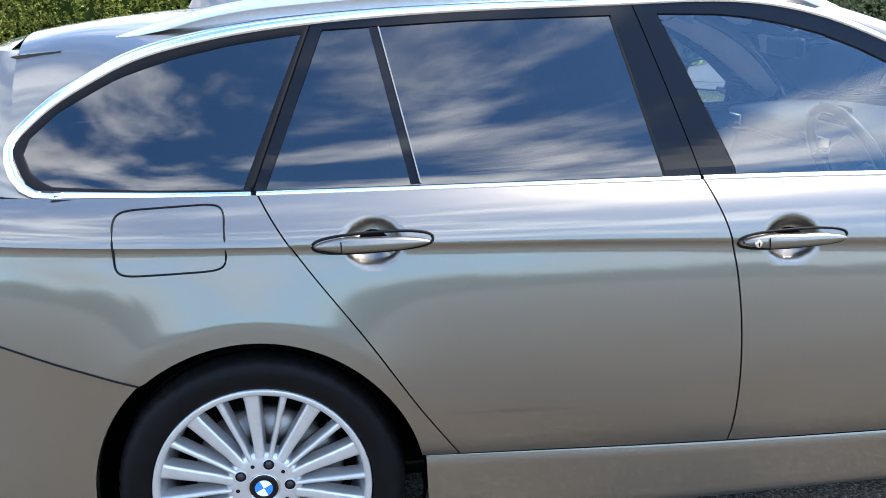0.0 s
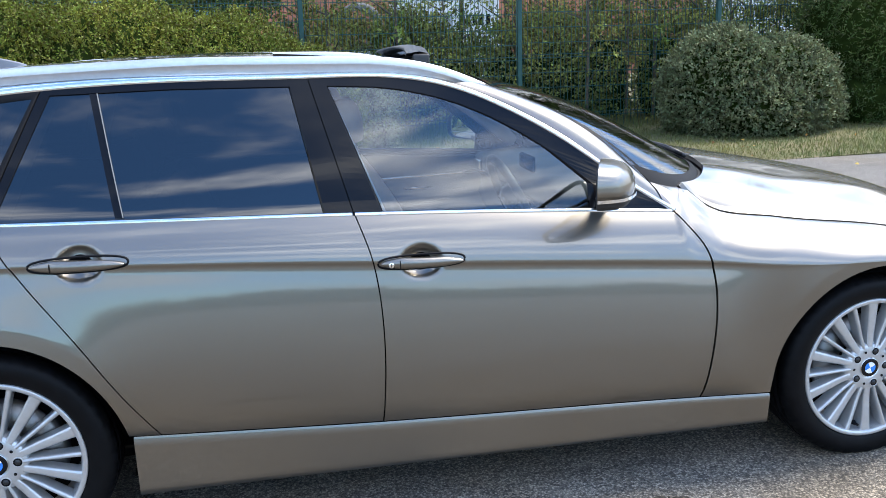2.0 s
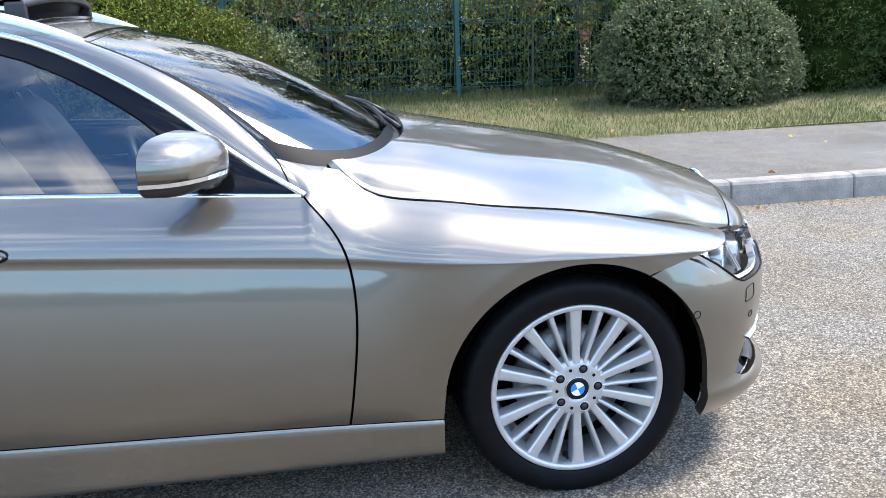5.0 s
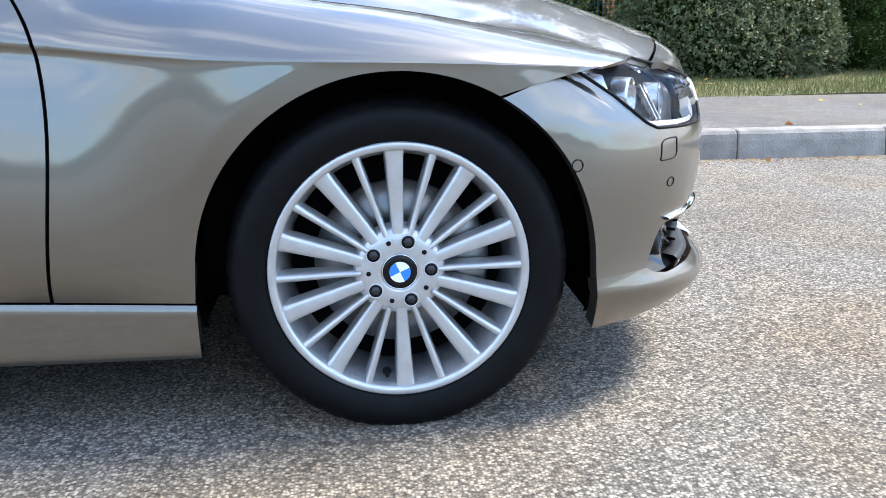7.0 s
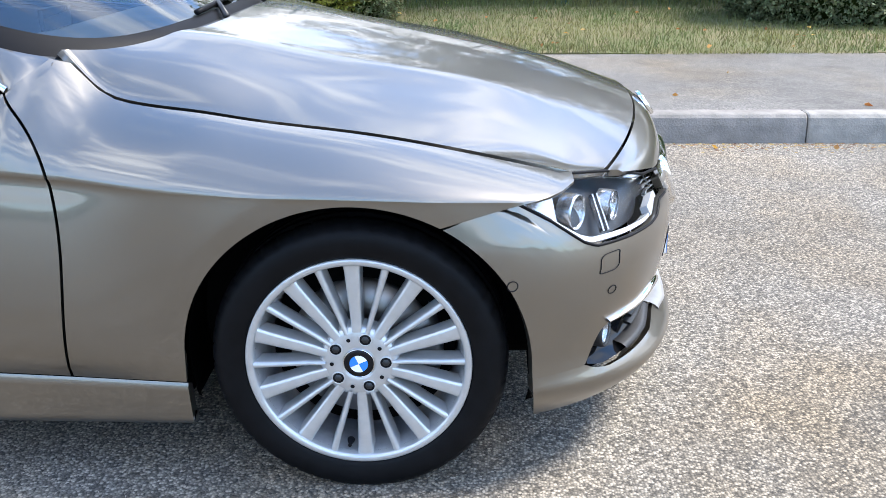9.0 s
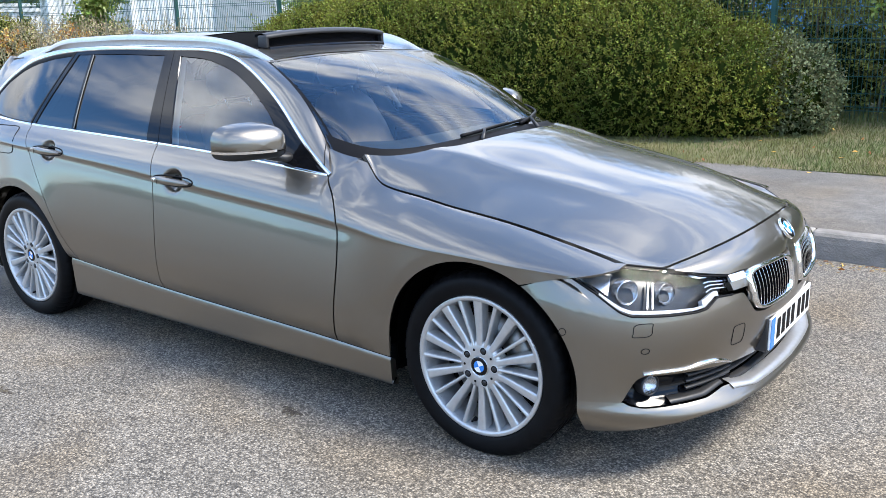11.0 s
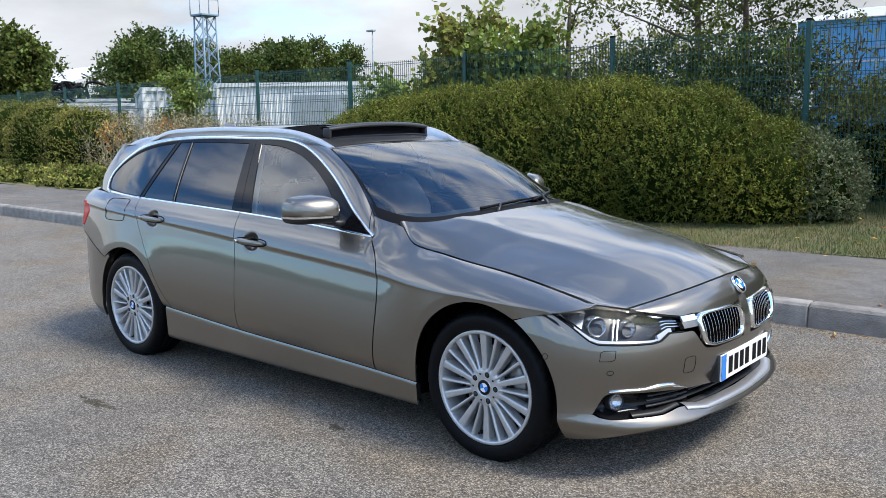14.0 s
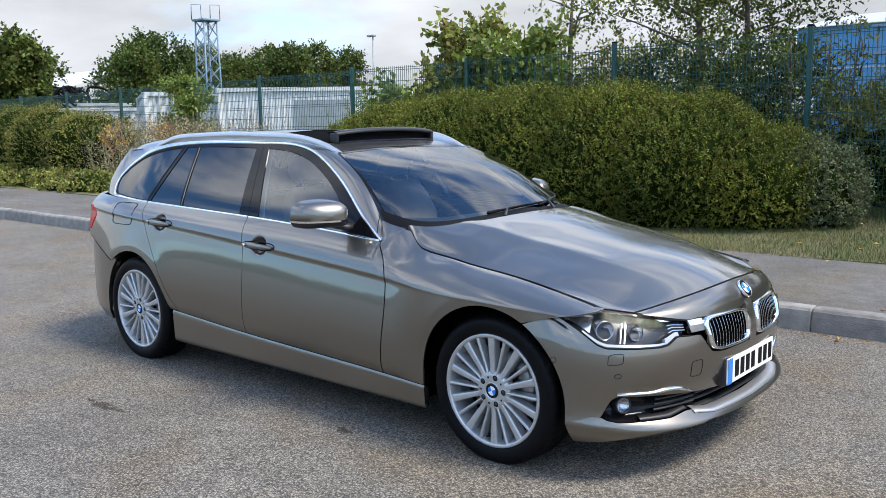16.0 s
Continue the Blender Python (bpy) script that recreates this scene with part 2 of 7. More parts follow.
PAINT = mat("metallic_paint", (0.185, 0.165, 0.136), rough=0.37, metal=0.95, coat=1.0, coat_ior=1.66, coat_rough=0.05, vary=0.03, vary_scale=900.0)
CHROME = mat("satin_chrome", (0.80, 0.80, 0.80), rough=0.16, metal=1.0, vary=0.03, vary_scale=30)
RAIL = mat("satin_aluminium", (0.60, 0.60, 0.61), rough=0.36, metal=0.85, vary=0.04, vary_scale=60)
GUIDE = mat("grey_window_guide", (0.22, 0.21, 0.19), rough=0.5, metal=0.4)
BRIGHT = mat("bright_chrome", (0.86, 0.86, 0.86), rough=0.05, metal=1.0)
ALLOY = mat("silver_alloy", (0.48, 0.48, 0.475), rough=0.34, metal=0.55, coat=0.5, vary=0.05, vary_scale=40)
DARKALLOY = mat("shaded_barrel", (0.46, 0.46, 0.47), rough=0.38, metal=0.7, vary=0.2, vary_scale=20)
TYRE = mat("tyre_rubber", (0.0035, 0.0035, 0.004), rough=0.5, spec=0.11, vary=0.25, vary_scale=30, bump=0.05, bump_scale=300)
GLOSSBLACK = mat("gloss_black_trim", (0.006, 0.006, 0.007), rough=0.06, spec=0.2)
RUBBER = mat("black_rubber", (0.006, 0.006, 0.007), rough=0.5, spec=0.1, vary=0.2)
PLASTIC = mat("black_plastic", (0.014, 0.014, 0.015), rough=0.45, vary=0.2, bump=0.05, bump_scale=400)
# Blacker than real plastic: shade of housings and gaps is put into this colour.
SHADESHELL = mat("underbody_shade_black", (0.004, 0.004, 0.004), rough=0.95, spec=0.02)
LEATHER = mat("tan_leather", (0.36, 0.25, 0.175), rough=0.5, vary=0.12, vary_scale=14, bump=0.1, bump_scale=220)
INTERIOR = mat("dark_interior", (0.045, 0.046, 0.05), rough=0.6, vary=0.2)
DASHBEIGE = mat("grey_lining", (0.68, 0.67, 0.64), rough=0.8, vary=0.08)
GLASS = glass_mat("window_glass", (0.66, 0.75, 0.78), 2.1)
CLEAR = glass_mat("clear_glass", (0.9, 0.94, 0.95), 1.45)
PRIVACY = glass_mat("privacy_glass", (0.03, 0.035, 0.04), 1.95)
LENS = glass_mat("lamp_lens", (0.95, 0.96, 0.97), 1.25, film=0.3)
MIRROR = mat("mirror_glass", (0.85, 0.87, 0.88), rough=0.01, metal=1.0)
BLUE = mat("blue_enamel", (0.01, 0.20, 0.62), rough=0.2, coat=0.5)
WHITE = mat("white_enamel", (0.8, 0.8, 0.8), rough=0.25, coat=0.5)
PLATEWHITE = mat("plate_white", (0.78, 0.78, 0.76), rough=0.35, vary=0.04)
RED = mat("red_lens", (0.55, 0.006, 0.006), rough=0.2, spec=0.3)
STEEL = mat("brake_steel", (0.28, 0.27, 0.26), rough=0.4, metal=0.9, vary=0.2)
ASPHALT = asphalt_mat("worn_asphalt", (0.074, 0.067, 0.058), (0.39, 0.348, 0.288), chip=145.0)
PATHMAT = asphalt_mat("pavement_asphalt", (0.128, 0.120, 0.109), (0.255, 0.238, 0.217), chip=140.0, wear=0.5)
KERB = mat("kerb_concrete", (0.215, 0.198, 0.174), rough=0.9, vary=0.25, vary_scale=9, bump=0.5, bump_scale=90, per_object=0.12)
GRASS = mat("grass_blades", (0.072, 0.105, 0.024), rough=0.6, per_island=0.45, trans=0.3, color2=(0.165, 0.15, 0.05), vary_scale=1.3)
SOIL = mat("grass_ground", (0.085, 0.095, 0.03), rough=0.95, color2=(0.15, 0.12, 0.06), vary_scale=3.0, bump=0.6, bump_scale=40)

# ---- building helpers ----
def part(name, data, material, parent=None, label="", smooth=True):
    """Link verts and faces, or a bmesh, as one mesh object under parent."""
    me = bpy.data.meshes.new(name)
    if isinstance(data, bmesh.types.BMesh):
        data.to_mesh(me)
        data.free()
    else:
        me.from_pydata([tuple(v) for v in data[0]], [], data[1])
    me.materials.append(material)
    if smooth:
        me.polygons.foreach_set("use_smooth", [True] * len(me.polygons))
    me.update()
    ob = new(name, me)
    if parent:
        ob.parent = parent
    if label:
        ob["label"] = label
    return ob


def thing(name, label, category, group="", kind=""):
    return tagged(new(name), label, category, group, kind)


def spl(*pts):
    """A natural cubic spline through (x, y) pairs, straight beyond its ends."""
    xs = np.array([p[0] for p in pts], float)
    ys = np.array([p[1] for p in pts], float)
    n = len(xs)
    m = np.zeros(n)
    if n > 2:
        h = np.diff(xs)
        a = np.zeros((n, n))
        r = np.zeros(n)
        a[0, 0] = a[-1, -1] = 1
        for i in range(1, n - 1):
            a[i, i - 1], a[i, i], a[i, i + 1] = h[i - 1], 2 * (h[i - 1] + h[i]), h[i]
            r[i] = 6 * ((ys[i + 1] - ys[i]) / h[i] - (ys[i] - ys[i - 1]) / h[i - 1])
        m = np.linalg.solve(a, r)
    xs, ys, m = xs.tolist(), ys.tolist(), m.tolist()

    def f(x):
        if x <= xs[0]:
            h = xs[1] - xs[0]
            return ys[0] + (x - xs[0]) * ((ys[1] - ys[0]) / h - h * (2 * m[0] + m[1]) / 6)
        if x >= xs[-1]:
            h = xs[-1] - xs[-2]
            return ys[-1] + (x - xs[-1]) * ((ys[-1] - ys[-2]) / h + h * (m[-2] + 2 * m[-1]) / 6)
        i = 0
        while xs[i + 1] < x:
            i += 1
        h = xs[i + 1] - xs[i]
        a, b = (xs[i + 1] - x) / h, (x - xs[i]) / h
        return a * ys[i] + b * ys[i + 1] + ((a ** 3 - a) * m[i] + (b ** 3 - b) * m[i + 1]) * h * h / 6
    return f


def lin(*pts):
    xs, ys = [p[0] for p in pts], [p[1] for p in pts]
    return lambda x: float(np.interp(x, xs, ys))


def step(a, b, x):
    t = min(1, max(0, (x - a) / (b - a)))
    return t * t * (3 - 2 * t)


def mix(a, b, t):
    return a + (b - a) * t


def sheet(rows, depth=0.0, outward=None, lift=0.0):
    """A grid of points as verts and faces; with a depth, its border is turned in by it, away from outward(point)."""
    nr, nc = len(rows), len(rows[0])
    p = np.array([[tuple(q) for q in r] for r in rows], float)
    du = np.gradient(p, axis=1)
    dv = np.gradient(p, axis=0)
    nm = np.cross(du, dv)
    nm /= np.linalg.norm(nm, axis=2, keepdims=True) + 1e-12
    flip = False
    if outward is not None:
        c = p.reshape(-1, 3).mean(0)
        if (nm * (p - np.array(outward(c)))).sum() < 0:
            nm, flip = -nm, True
    p = p + nm * lift
    verts = p.reshape(-1, 3).tolist()
    faces = []
    for i in range(nr - 1):
        for j in range(nc - 1):
            a, b, c, d = i * nc + j, i * nc + j + 1, (i + 1) * nc + j + 1, (i + 1) * nc + j
            faces.append((a, d, c, b) if flip else (a, b, c, d))
    if depth:
        ring = [(0, j) for j in range(nc)] + [(i, nc - 1) for i in range(1, nr)] + [(nr - 1, j) for j in range(nc - 2, -1, -1)] + [(i, 0) for i in range(nr - 2, 0, -1)]
        k = len(verts)
        n = len(ring)
        for i, j in ring:
            verts.append((p[i, j]).tolist())
        for i, j in ring:
            verts.append((p[i, j] - nm[i, j] * depth).tolist())
        for q in range(n):
            a, b = k + q, k + (q + 1) % n
            faces.append((a, a + n, b + n, b) if not flip else (a, b, b + n, a + n))
    return verts, faces


def mirrored(data):
    return [(x, -y, z) for x, y, z in data[0]], [tuple(reversed(f)) for f in data[1]]


def joined(*many):
    verts, faces = [], []
    for v, f in many:
        k = len(verts)
        verts += list(v)
        faces += [tuple(i + k for i in q) for q in f]
    return verts, faces


def moved(data, m):
    return [tuple(m @ Vector(v)) for v in data[0]], data[1]


def tube(path, radius, sides=8, ends=True, squash=None):
    """A pipe along a list of points; radius a number or one a point; squash = (across, up) makes it oval."""
    pts = [Vector(p) for p in path]
    verts, faces = [], []
    n = len(pts)
    for i, p in enumerate(pts):
        d = (pts[min(i + 1, n - 1)] - pts[max(i - 1, 0)]).normalized()
        up = Vector((0, 0, 1)) if abs(d.z) < 0.95 else Vector((1, 0, 0))
        a = d.cross(up).normalized()
        b = a.cross(d).normalized()
        r = radius[i] if isinstance(radius, (list, tuple)) else radius
        sa, sb = squash or (1, 1)
        for k in range(sides):
            w = 2 * math.pi * k / sides
            verts.append(tuple(p + a * (r * sa * math.cos(w)) + b * (r * sb * math.sin(w))))
    for i in range(n - 1):
        for k in range(sides):
            q = (k + 1) % sides
            faces.append((i * sides + k, i * sides + q, (i + 1) * sides + q, (i + 1) * sides + k))
    if ends:
        faces.append(tuple(range(sides))[::-1])
        faces.append(tuple((n - 1) * sides + k for k in range(sides)))
    return verts, faces


def box(x0, x1, y0, y1, z0, z1, bevel=0.0, seg=2):
    bm = bmesh.new()
    bmesh.ops.create_cube(bm, size=1.0)
    for v in bm.verts:
        v.co = Vector((mix(x0, x1, v.co.x + 0.5), mix(y0, y1, v.co.y + 0.5), mix(z0, z1, v.co.z + 0.5)))
    if bevel:
        bmesh.ops.bevel(bm, geom=list(bm.edges), offset=bevel, segments=seg, affect="EDGES", profile=0.6)
    return bm_data(bm)


def bm_data(bm):
    bm.verts.index_update()
    d = [tuple(v.co) for v in bm.verts], [tuple(v.index for v in f.verts) for f in bm.faces]
    bm.free()
    return d


def turned(profile, n, centre=(0, 0, 0), closed=False):
    """A lathe about the y axis: profile of (radius, y)."""
    verts, faces = [], []
    m = len(profile)
    for k in range(n):
        w = 2 * math.pi * k / n
        for r, y in profile:
            verts.append((centre[0] + r * math.cos(w), centre[1] + y, centre[2] + r * math.sin(w)))
    for k in range(n):
        q = (k + 1) % n
        for i in range(m - 1 if not closed else m):
            j = (i + 1) % m
            faces.append((k * m + i, k * m + j, q * m + j, q * m + i))
    return verts, faces

# ---- ground, road, kerb, pavement, verge ----
KERB_Y, PATH_Y, VERGE_Y, FENCE_Y = 2.33, 2.47, 4.60, 7.70


def verge_z(y):
    return 0.165 + 0.03 * (y - VERGE_Y)


ground = part("ground", sheet([[(x, y, -0.03) for x in (-400, -60, 0, 60, 400)] for y in (-400, -40, 0, 40, 400)]), SOIL)
tagged(ground, "flat rough ground that runs to the horizon", "ground", kind="structure")
road = part("road", sheet([[(x, y, 0.0) for x in np.linspace(-90, 90, 7)] for y in (-60, -20, -5, 0, KERB_Y)]), ASPHALT)
tagged(road, "worn grey asphalt road with pale stone chips", "road", kind="structure")
pave = part("pavement", sheet([[(x, y, 0.16) for x in np.linspace(-90, 90, 7)] for y in (PATH_Y, 3.2, VERGE_Y + 0.03)], 0.16, lambda c: (c[0], c[1], -5)), PATHMAT)
tagged(pave, "grey asphalt footpath behind the kerb", "pavement", kind="structure")
verge = part("verge", sheet([[(x, y, verge_z(y) + 0.012 * math.sin(x * 1.7 + y * 2.3)) for x in np.linspace(-40, 30, 90)] for y in np.linspace(VERGE_Y, 16.0, 24)], 0.1, lambda c: (c[0], c[1], -5)), SOIL)
tagged(verge, "grass verge with bare soil between path and fence", "ground", kind="structure")

kerb = part("kerb", sheet([[(x, y, 0.12) for x in (-90, -26, 14, 90)] for y in (KERB_Y + 0.03, PATH_Y + 0.0)], 0.14, lambda c: (c[0], c[1], -5)), KERB)
tagged(kerb, "row of grey concrete kerb stones along the road", "kerb", kind="structure")


def kerb_stone():
    sec = [(KERB_Y, -0.03), (KERB_Y + 0.012, 0.10), (KERB_Y + 0.02, 0.14), (KERB_Y + 0.035, 0.158), (KERB_Y + 0.055, 0.164), (PATH_Y - 0.004, 0.164), (PATH_Y - 0.004, -0.03)]
    rows = []
    for x, k in ((0.003, 0.006), (0.012, 0.0), (0.45, 0.0), (0.895, 0.0), (0.904, 0.006)):
        rows.append([(x, y + (k if i < 4 else 0), z - (k if 2 < i < 6 else 0)) for i, (y, z) in enumerate(sec)])
    d = sheet(rows)
    n = len(sec)
    d[1].append(tuple(range(n)))
    d[1].append(tuple(range(4 * n, 5 * n))[::-1])
    return d


stone = part("kerb_stone", kerb_stone(), KERB, kerb, smooth=False)
stone.location = (3.53, 0, 0)
for k in range(-32, 12):
    if k:
        o = new("kerb_stone", stone.data)
        o.parent = kerb
        o.location = (3.53 + 0.907 * k, random.uniform(-0.003, 0.003), random.uniform(-0.003, 0.002))


# dirt and crushed leaves on the road
DIRT = mat("road_dirt", (0.05, 0.04, 0.028), rough=0.95, vary=0.4, vary_scale=60, per_island=0.5)


def dirt_patch(cx, cy, ax, ay, n):
    """A loose patch of crumbs lying on the road."""
    bits = []
    for _ in range(n):
        r, w = random.random() ** 0.7, random.uniform(0, 6.283)
        x, y = cx + ax * r * math.cos(w) * (1 + 0.4 * math.sin(3 * w)), cy + ay * r * math.sin(w)
        s, h = random.uniform(0.003, 0.012), random.uniform(0.001, 0.004)
        ring = [(x + s * random.uniform(0.6, 1.2) * math.cos(a), y + s * random.uniform(0.6, 1.2) * math.sin(a), 0.0005) for a in (0, 1.2, 2.5, 3.8, 5.0)]
        bits.append((ring + [(x, y, h)], [(0, 1, 5), (1, 2, 5), (2, 3, 5), (3, 4, 5), (4, 0, 5)]))
    p = part("road_dirt", joined(*bits), DIRT, smooth=False)
    tagged(p, "dark dirt and crushed leaves on the road", "dirt", kind="stuff")


dirt_patch(-0.67, -1.545, 0.15, 0.035, 260)
dirt_patch(0.615, -1.01, 0.055, 0.03, 60)

LITTER = mat("leaf_litter", (0.16, 0.095, 0.04), rough=0.9, vary=0.4, vary_scale=40, per_island=0.6)


def kerb_litter(x0, x1, n):
    """Crumbs of soil and leaf gathered at the kerb's foot."""
    bits = []
    for _ in range(n):
        x, y = random.uniform(x0, x1), KERB_Y - 0.005 - abs(random.gauss(0, 0.09))
        s, h = random.uniform(0.004, 0.014), random.uniform(0.001, 0.005)
        ring = [(x + s * random.uniform(0.6, 1.2) * math.cos(a), y + s * random.uniform(0.6, 1.2) * math.sin(a), 0.0005) for a in (0, 1.2, 2.5, 3.8, 5.0)]
        bits.append((ring + [(x, y, h)], [(0, 1, 5), (1, 2, 5), (2, 3, 5), (3, 4, 5), (4, 0, 5)]))
    p = part("kerb_litter", joined(*bits), LITTER, smooth=False)
    tagged(p, "brown soil and leaf crumbs along the kerb", "litter", kind="stuff")


kerb_litter(-8.0, 7.0, 2600)

# ---- the car: its surfaces as functions ----
# x forward, the driver's side at -y; front axle at +AX, rear axle at -AX
AX, HUB, ARCH_F, ARCH_R = 1.405, 0.318, 0.380, 0.374
z_sill = spl((-1.9, 0.40), (-1.05, 0.362), (-0.29, 0.322), (0.77, 0.285), (1.03, 0.272), (1.8, 0.24))
z_crease = spl((-2.2, 0.945), (-1.77, 0.92), (-1.39, 0.897), (-0.97, 0.872), (-0.53, 0.845), (-0.01, 0.806), (0.777, 0.745), (1.05, 0.722), (1.40, 0.712), (1.9, 0.69))
z_belt_door = spl((-2.2, 1.03), (-1.81, 1.014), (-1.364, 0.996), (-0.338, 0.962), (0.2, 0.938), (0.687, 0.906))
z_shut = spl((0.764, 0.975), (0.83, 0.908), (0.926, 0.868), (1.06, 0.851), (1.18, 0.833), (1.4, 0.806), (1.68, 0.757), (1.87, 0.716), (2.0, 0.68))


def z_top(x):
    if x <= 0.687:
        return z_belt_door(x)
    if x < 0.764:
        return mix(0.906, 0.975, (x - 0.687) / 0.077)
    return z_shut(x)


def half_plan(x):
    """How far the flank draws in towards the ends."""
    f = max(0, x - 1.35) / 0.55
    r = max(0, -1.45 - x) / 0.70
    return 0.045 * f ** 2.4 + 0.100 * r ** 2.2


def y_shut(x):
    """How far out the bonnet's side joint lies."""
    return -0.727 + 0.040 * (1 - step(0.765, 0.90, x))


def y_top(x):
    return mix(-0.800, y_shut(x), step(0.687, 0.77, x)) + half_plan(x) * (1 - step(0.5, 0.8, x))


def flare(x, z):
    e = 0.0
    for ax, rr, a in ((AX, 0.418, 0.015), (-AX, 0.412, 0.011)):
        r = math.hypot(x - ax, z - HUB)
        if z > 0.1:
            q = max(0.0, r - rr)
            e += a * (0.2 + 0.8 * step(0.1, 0.8, (z - HUB) / r)) * (1.0 if q == 0 else math.exp(-q * q / (q + 0.02) / 0.075))
    return -e


HANDLES = ((-0.154, 0.823), (-1.113, 0.887))


def flank(x, z):
    """The y of the driver's side at x, z, with the cups behind the door handles."""
    y = flank_plain(x, z)
    for hx, hz in HANDLES:
        q = ((x - hx) / 0.066) ** 2 + ((z - hz) / 0.050) ** 2
        if q < 1:
            y += 0.026 * (1 - q ** 1.5)
    return y


def flank_plain(x, z):
    zs, zc, zt = z_sill(x), z_crease(x), z_top(x)
    # the door's waist crease dies out into a plain round shoulder on the wing
    wing = step(0.80, 1.06, x)
    yc = -0.886 - 0.022 * wing + half_plan(x)
    if z <= zc:
        t = (z - zs) / (zc - zs)
        tt = max(0.0, min(1.0, t))
        fade = 1 - 0.85 * step(0.75, 1.15, x)
        belly = mix((0.035 + 0.003 * step(0.2, 1.2, -x)) * math.sin(math.pi * tt ** 0.64), 0.022 * math.sin(0.5 * math.pi * tt), wing)
        y = mix(-0.880, -0.886, tt) - belly + half_plan(x)
        y += 0.0095 * fade * (math.exp(-(1 - tt) / 0.085) - math.exp(-(1 - tt) / 0.018))
        if t < 0:
            y += 0.10 * t * t + 0.02 * -t
    else:
        t = min(1.0, (z - zc) / max(1e-4, zt - zc))
        w = step(0.80, 1.15, x)
        g = (1 - w) * (0.25 * t + 0.75 * t ** 2.1) + w * (1 - max(0.0, 1 - t ** 1.5) ** 0.62)
        y = mix(yc, y_top(x), g)
        return y + flare(x, z) * (1 - t)
    return y + flare(x, z)


def z_rows(zb, zc, zt, n0=28, n1=22):
    """Heights from zb to zt, close together near the crease and near the top."""
    zc = max(zc, zb + 0.003)
    a = [zb + (zc - zb) * (1 - (1 - k / n0) ** 1.9) for k in range(n0)]
    b = [zc + (zt - zc) * (1 - (1 - (k / n1)) ** 1.5) for k in range(n1 + 1)]
    return a + b


x_seam_r = spl((0.30, -0.915), (0.347, -0.938), (0.49, -1.026), (0.661, -1.132), (0.84, -1.258), (1.0, -1.362), (1.05, -1.395))
x_seam_b = spl((0.25, -0.295), (0.316, -0.291), (0.545, -0.279), (0.712, -0.283), (0.859, -0.306), (0.965, -0.340), (1.05, -0.365))
x_seam_f = spl((0.22, 0.755), (0.282, 0.763), (0.453, 0.785), (0.604, 0.798), (0.716, 0.791), (0.81, 0.759), (0.902, 0.687), (0.95, 0.65))


def axis(c):
    return (min(1.7, max(-1.7, c[0])), 0.0, 0.55)


def door_skin(xa, xb, ga, gb, n=120):
    """Rows of a door's outer skin between two seams."""
    out = []
    for k in range(n + 1):
        u = k / n
        col = []
        xm = mix(xa(0.7), xb(0.7), u)
        for i, _ in enumerate(z_rows(0, 1, 2)):
            x = xm
            for _ in range(3):
                z = z_rows(z_sill(x) + 0.004, z_crease(x), z_top(min(x, 0.687)) - 0.004)[i]
                x = mix(xa(z) + ga, xb(z) - gb, u)
            col.append((x, flank(min(x, 0.80), z) if x < 0.687 or z < z_crease(x) else flank(x, z), z))
        out.append(col)
    return out


def fender_rows():
    cols = [(x, z_sill(x) + 0.003) for x in np.linspace(0.767, 1.020, 12)]
    for a in np.linspace(176, 61, 46):
        cols.append((AX + ARCH_F * math.cos(radians(a)), HUB + ARCH_F * math.sin(radians(a))))
    x1, z1 = cols[-1]
    for k in range(1, 11):
        u = k / 10
        cols.append((mix(x1, 1.868, u), mix(z1, 0.7125, u) + 0.006 * math.sin(math.pi * u)))
    out = []
    for x0, zb in cols:
        lean = 1 - step(0.767, 1.30, x0)
        col = []
        for i in range(len(z_rows(0, 1, 2))):
            x = x0
            for _ in range(14):
                z = z_rows(zb, z_crease(x), max(z_top(x) - 0.0015, zb + 0.004))[i]
                x = 0.5 * (x + x0 + (x_seam_f(z) - x_seam_f(zb)) * lean)
            col.append((x + 0.0015 * lean, flank(x, z), z))
        out.append(col)
    return out


seam_tail = lin((-2.44, 0.76), (-2.20, 0.752), (-2.0, 0.738), (-1.809, 0.668), (-1.635, 0.612), (-1.5, 0.60))


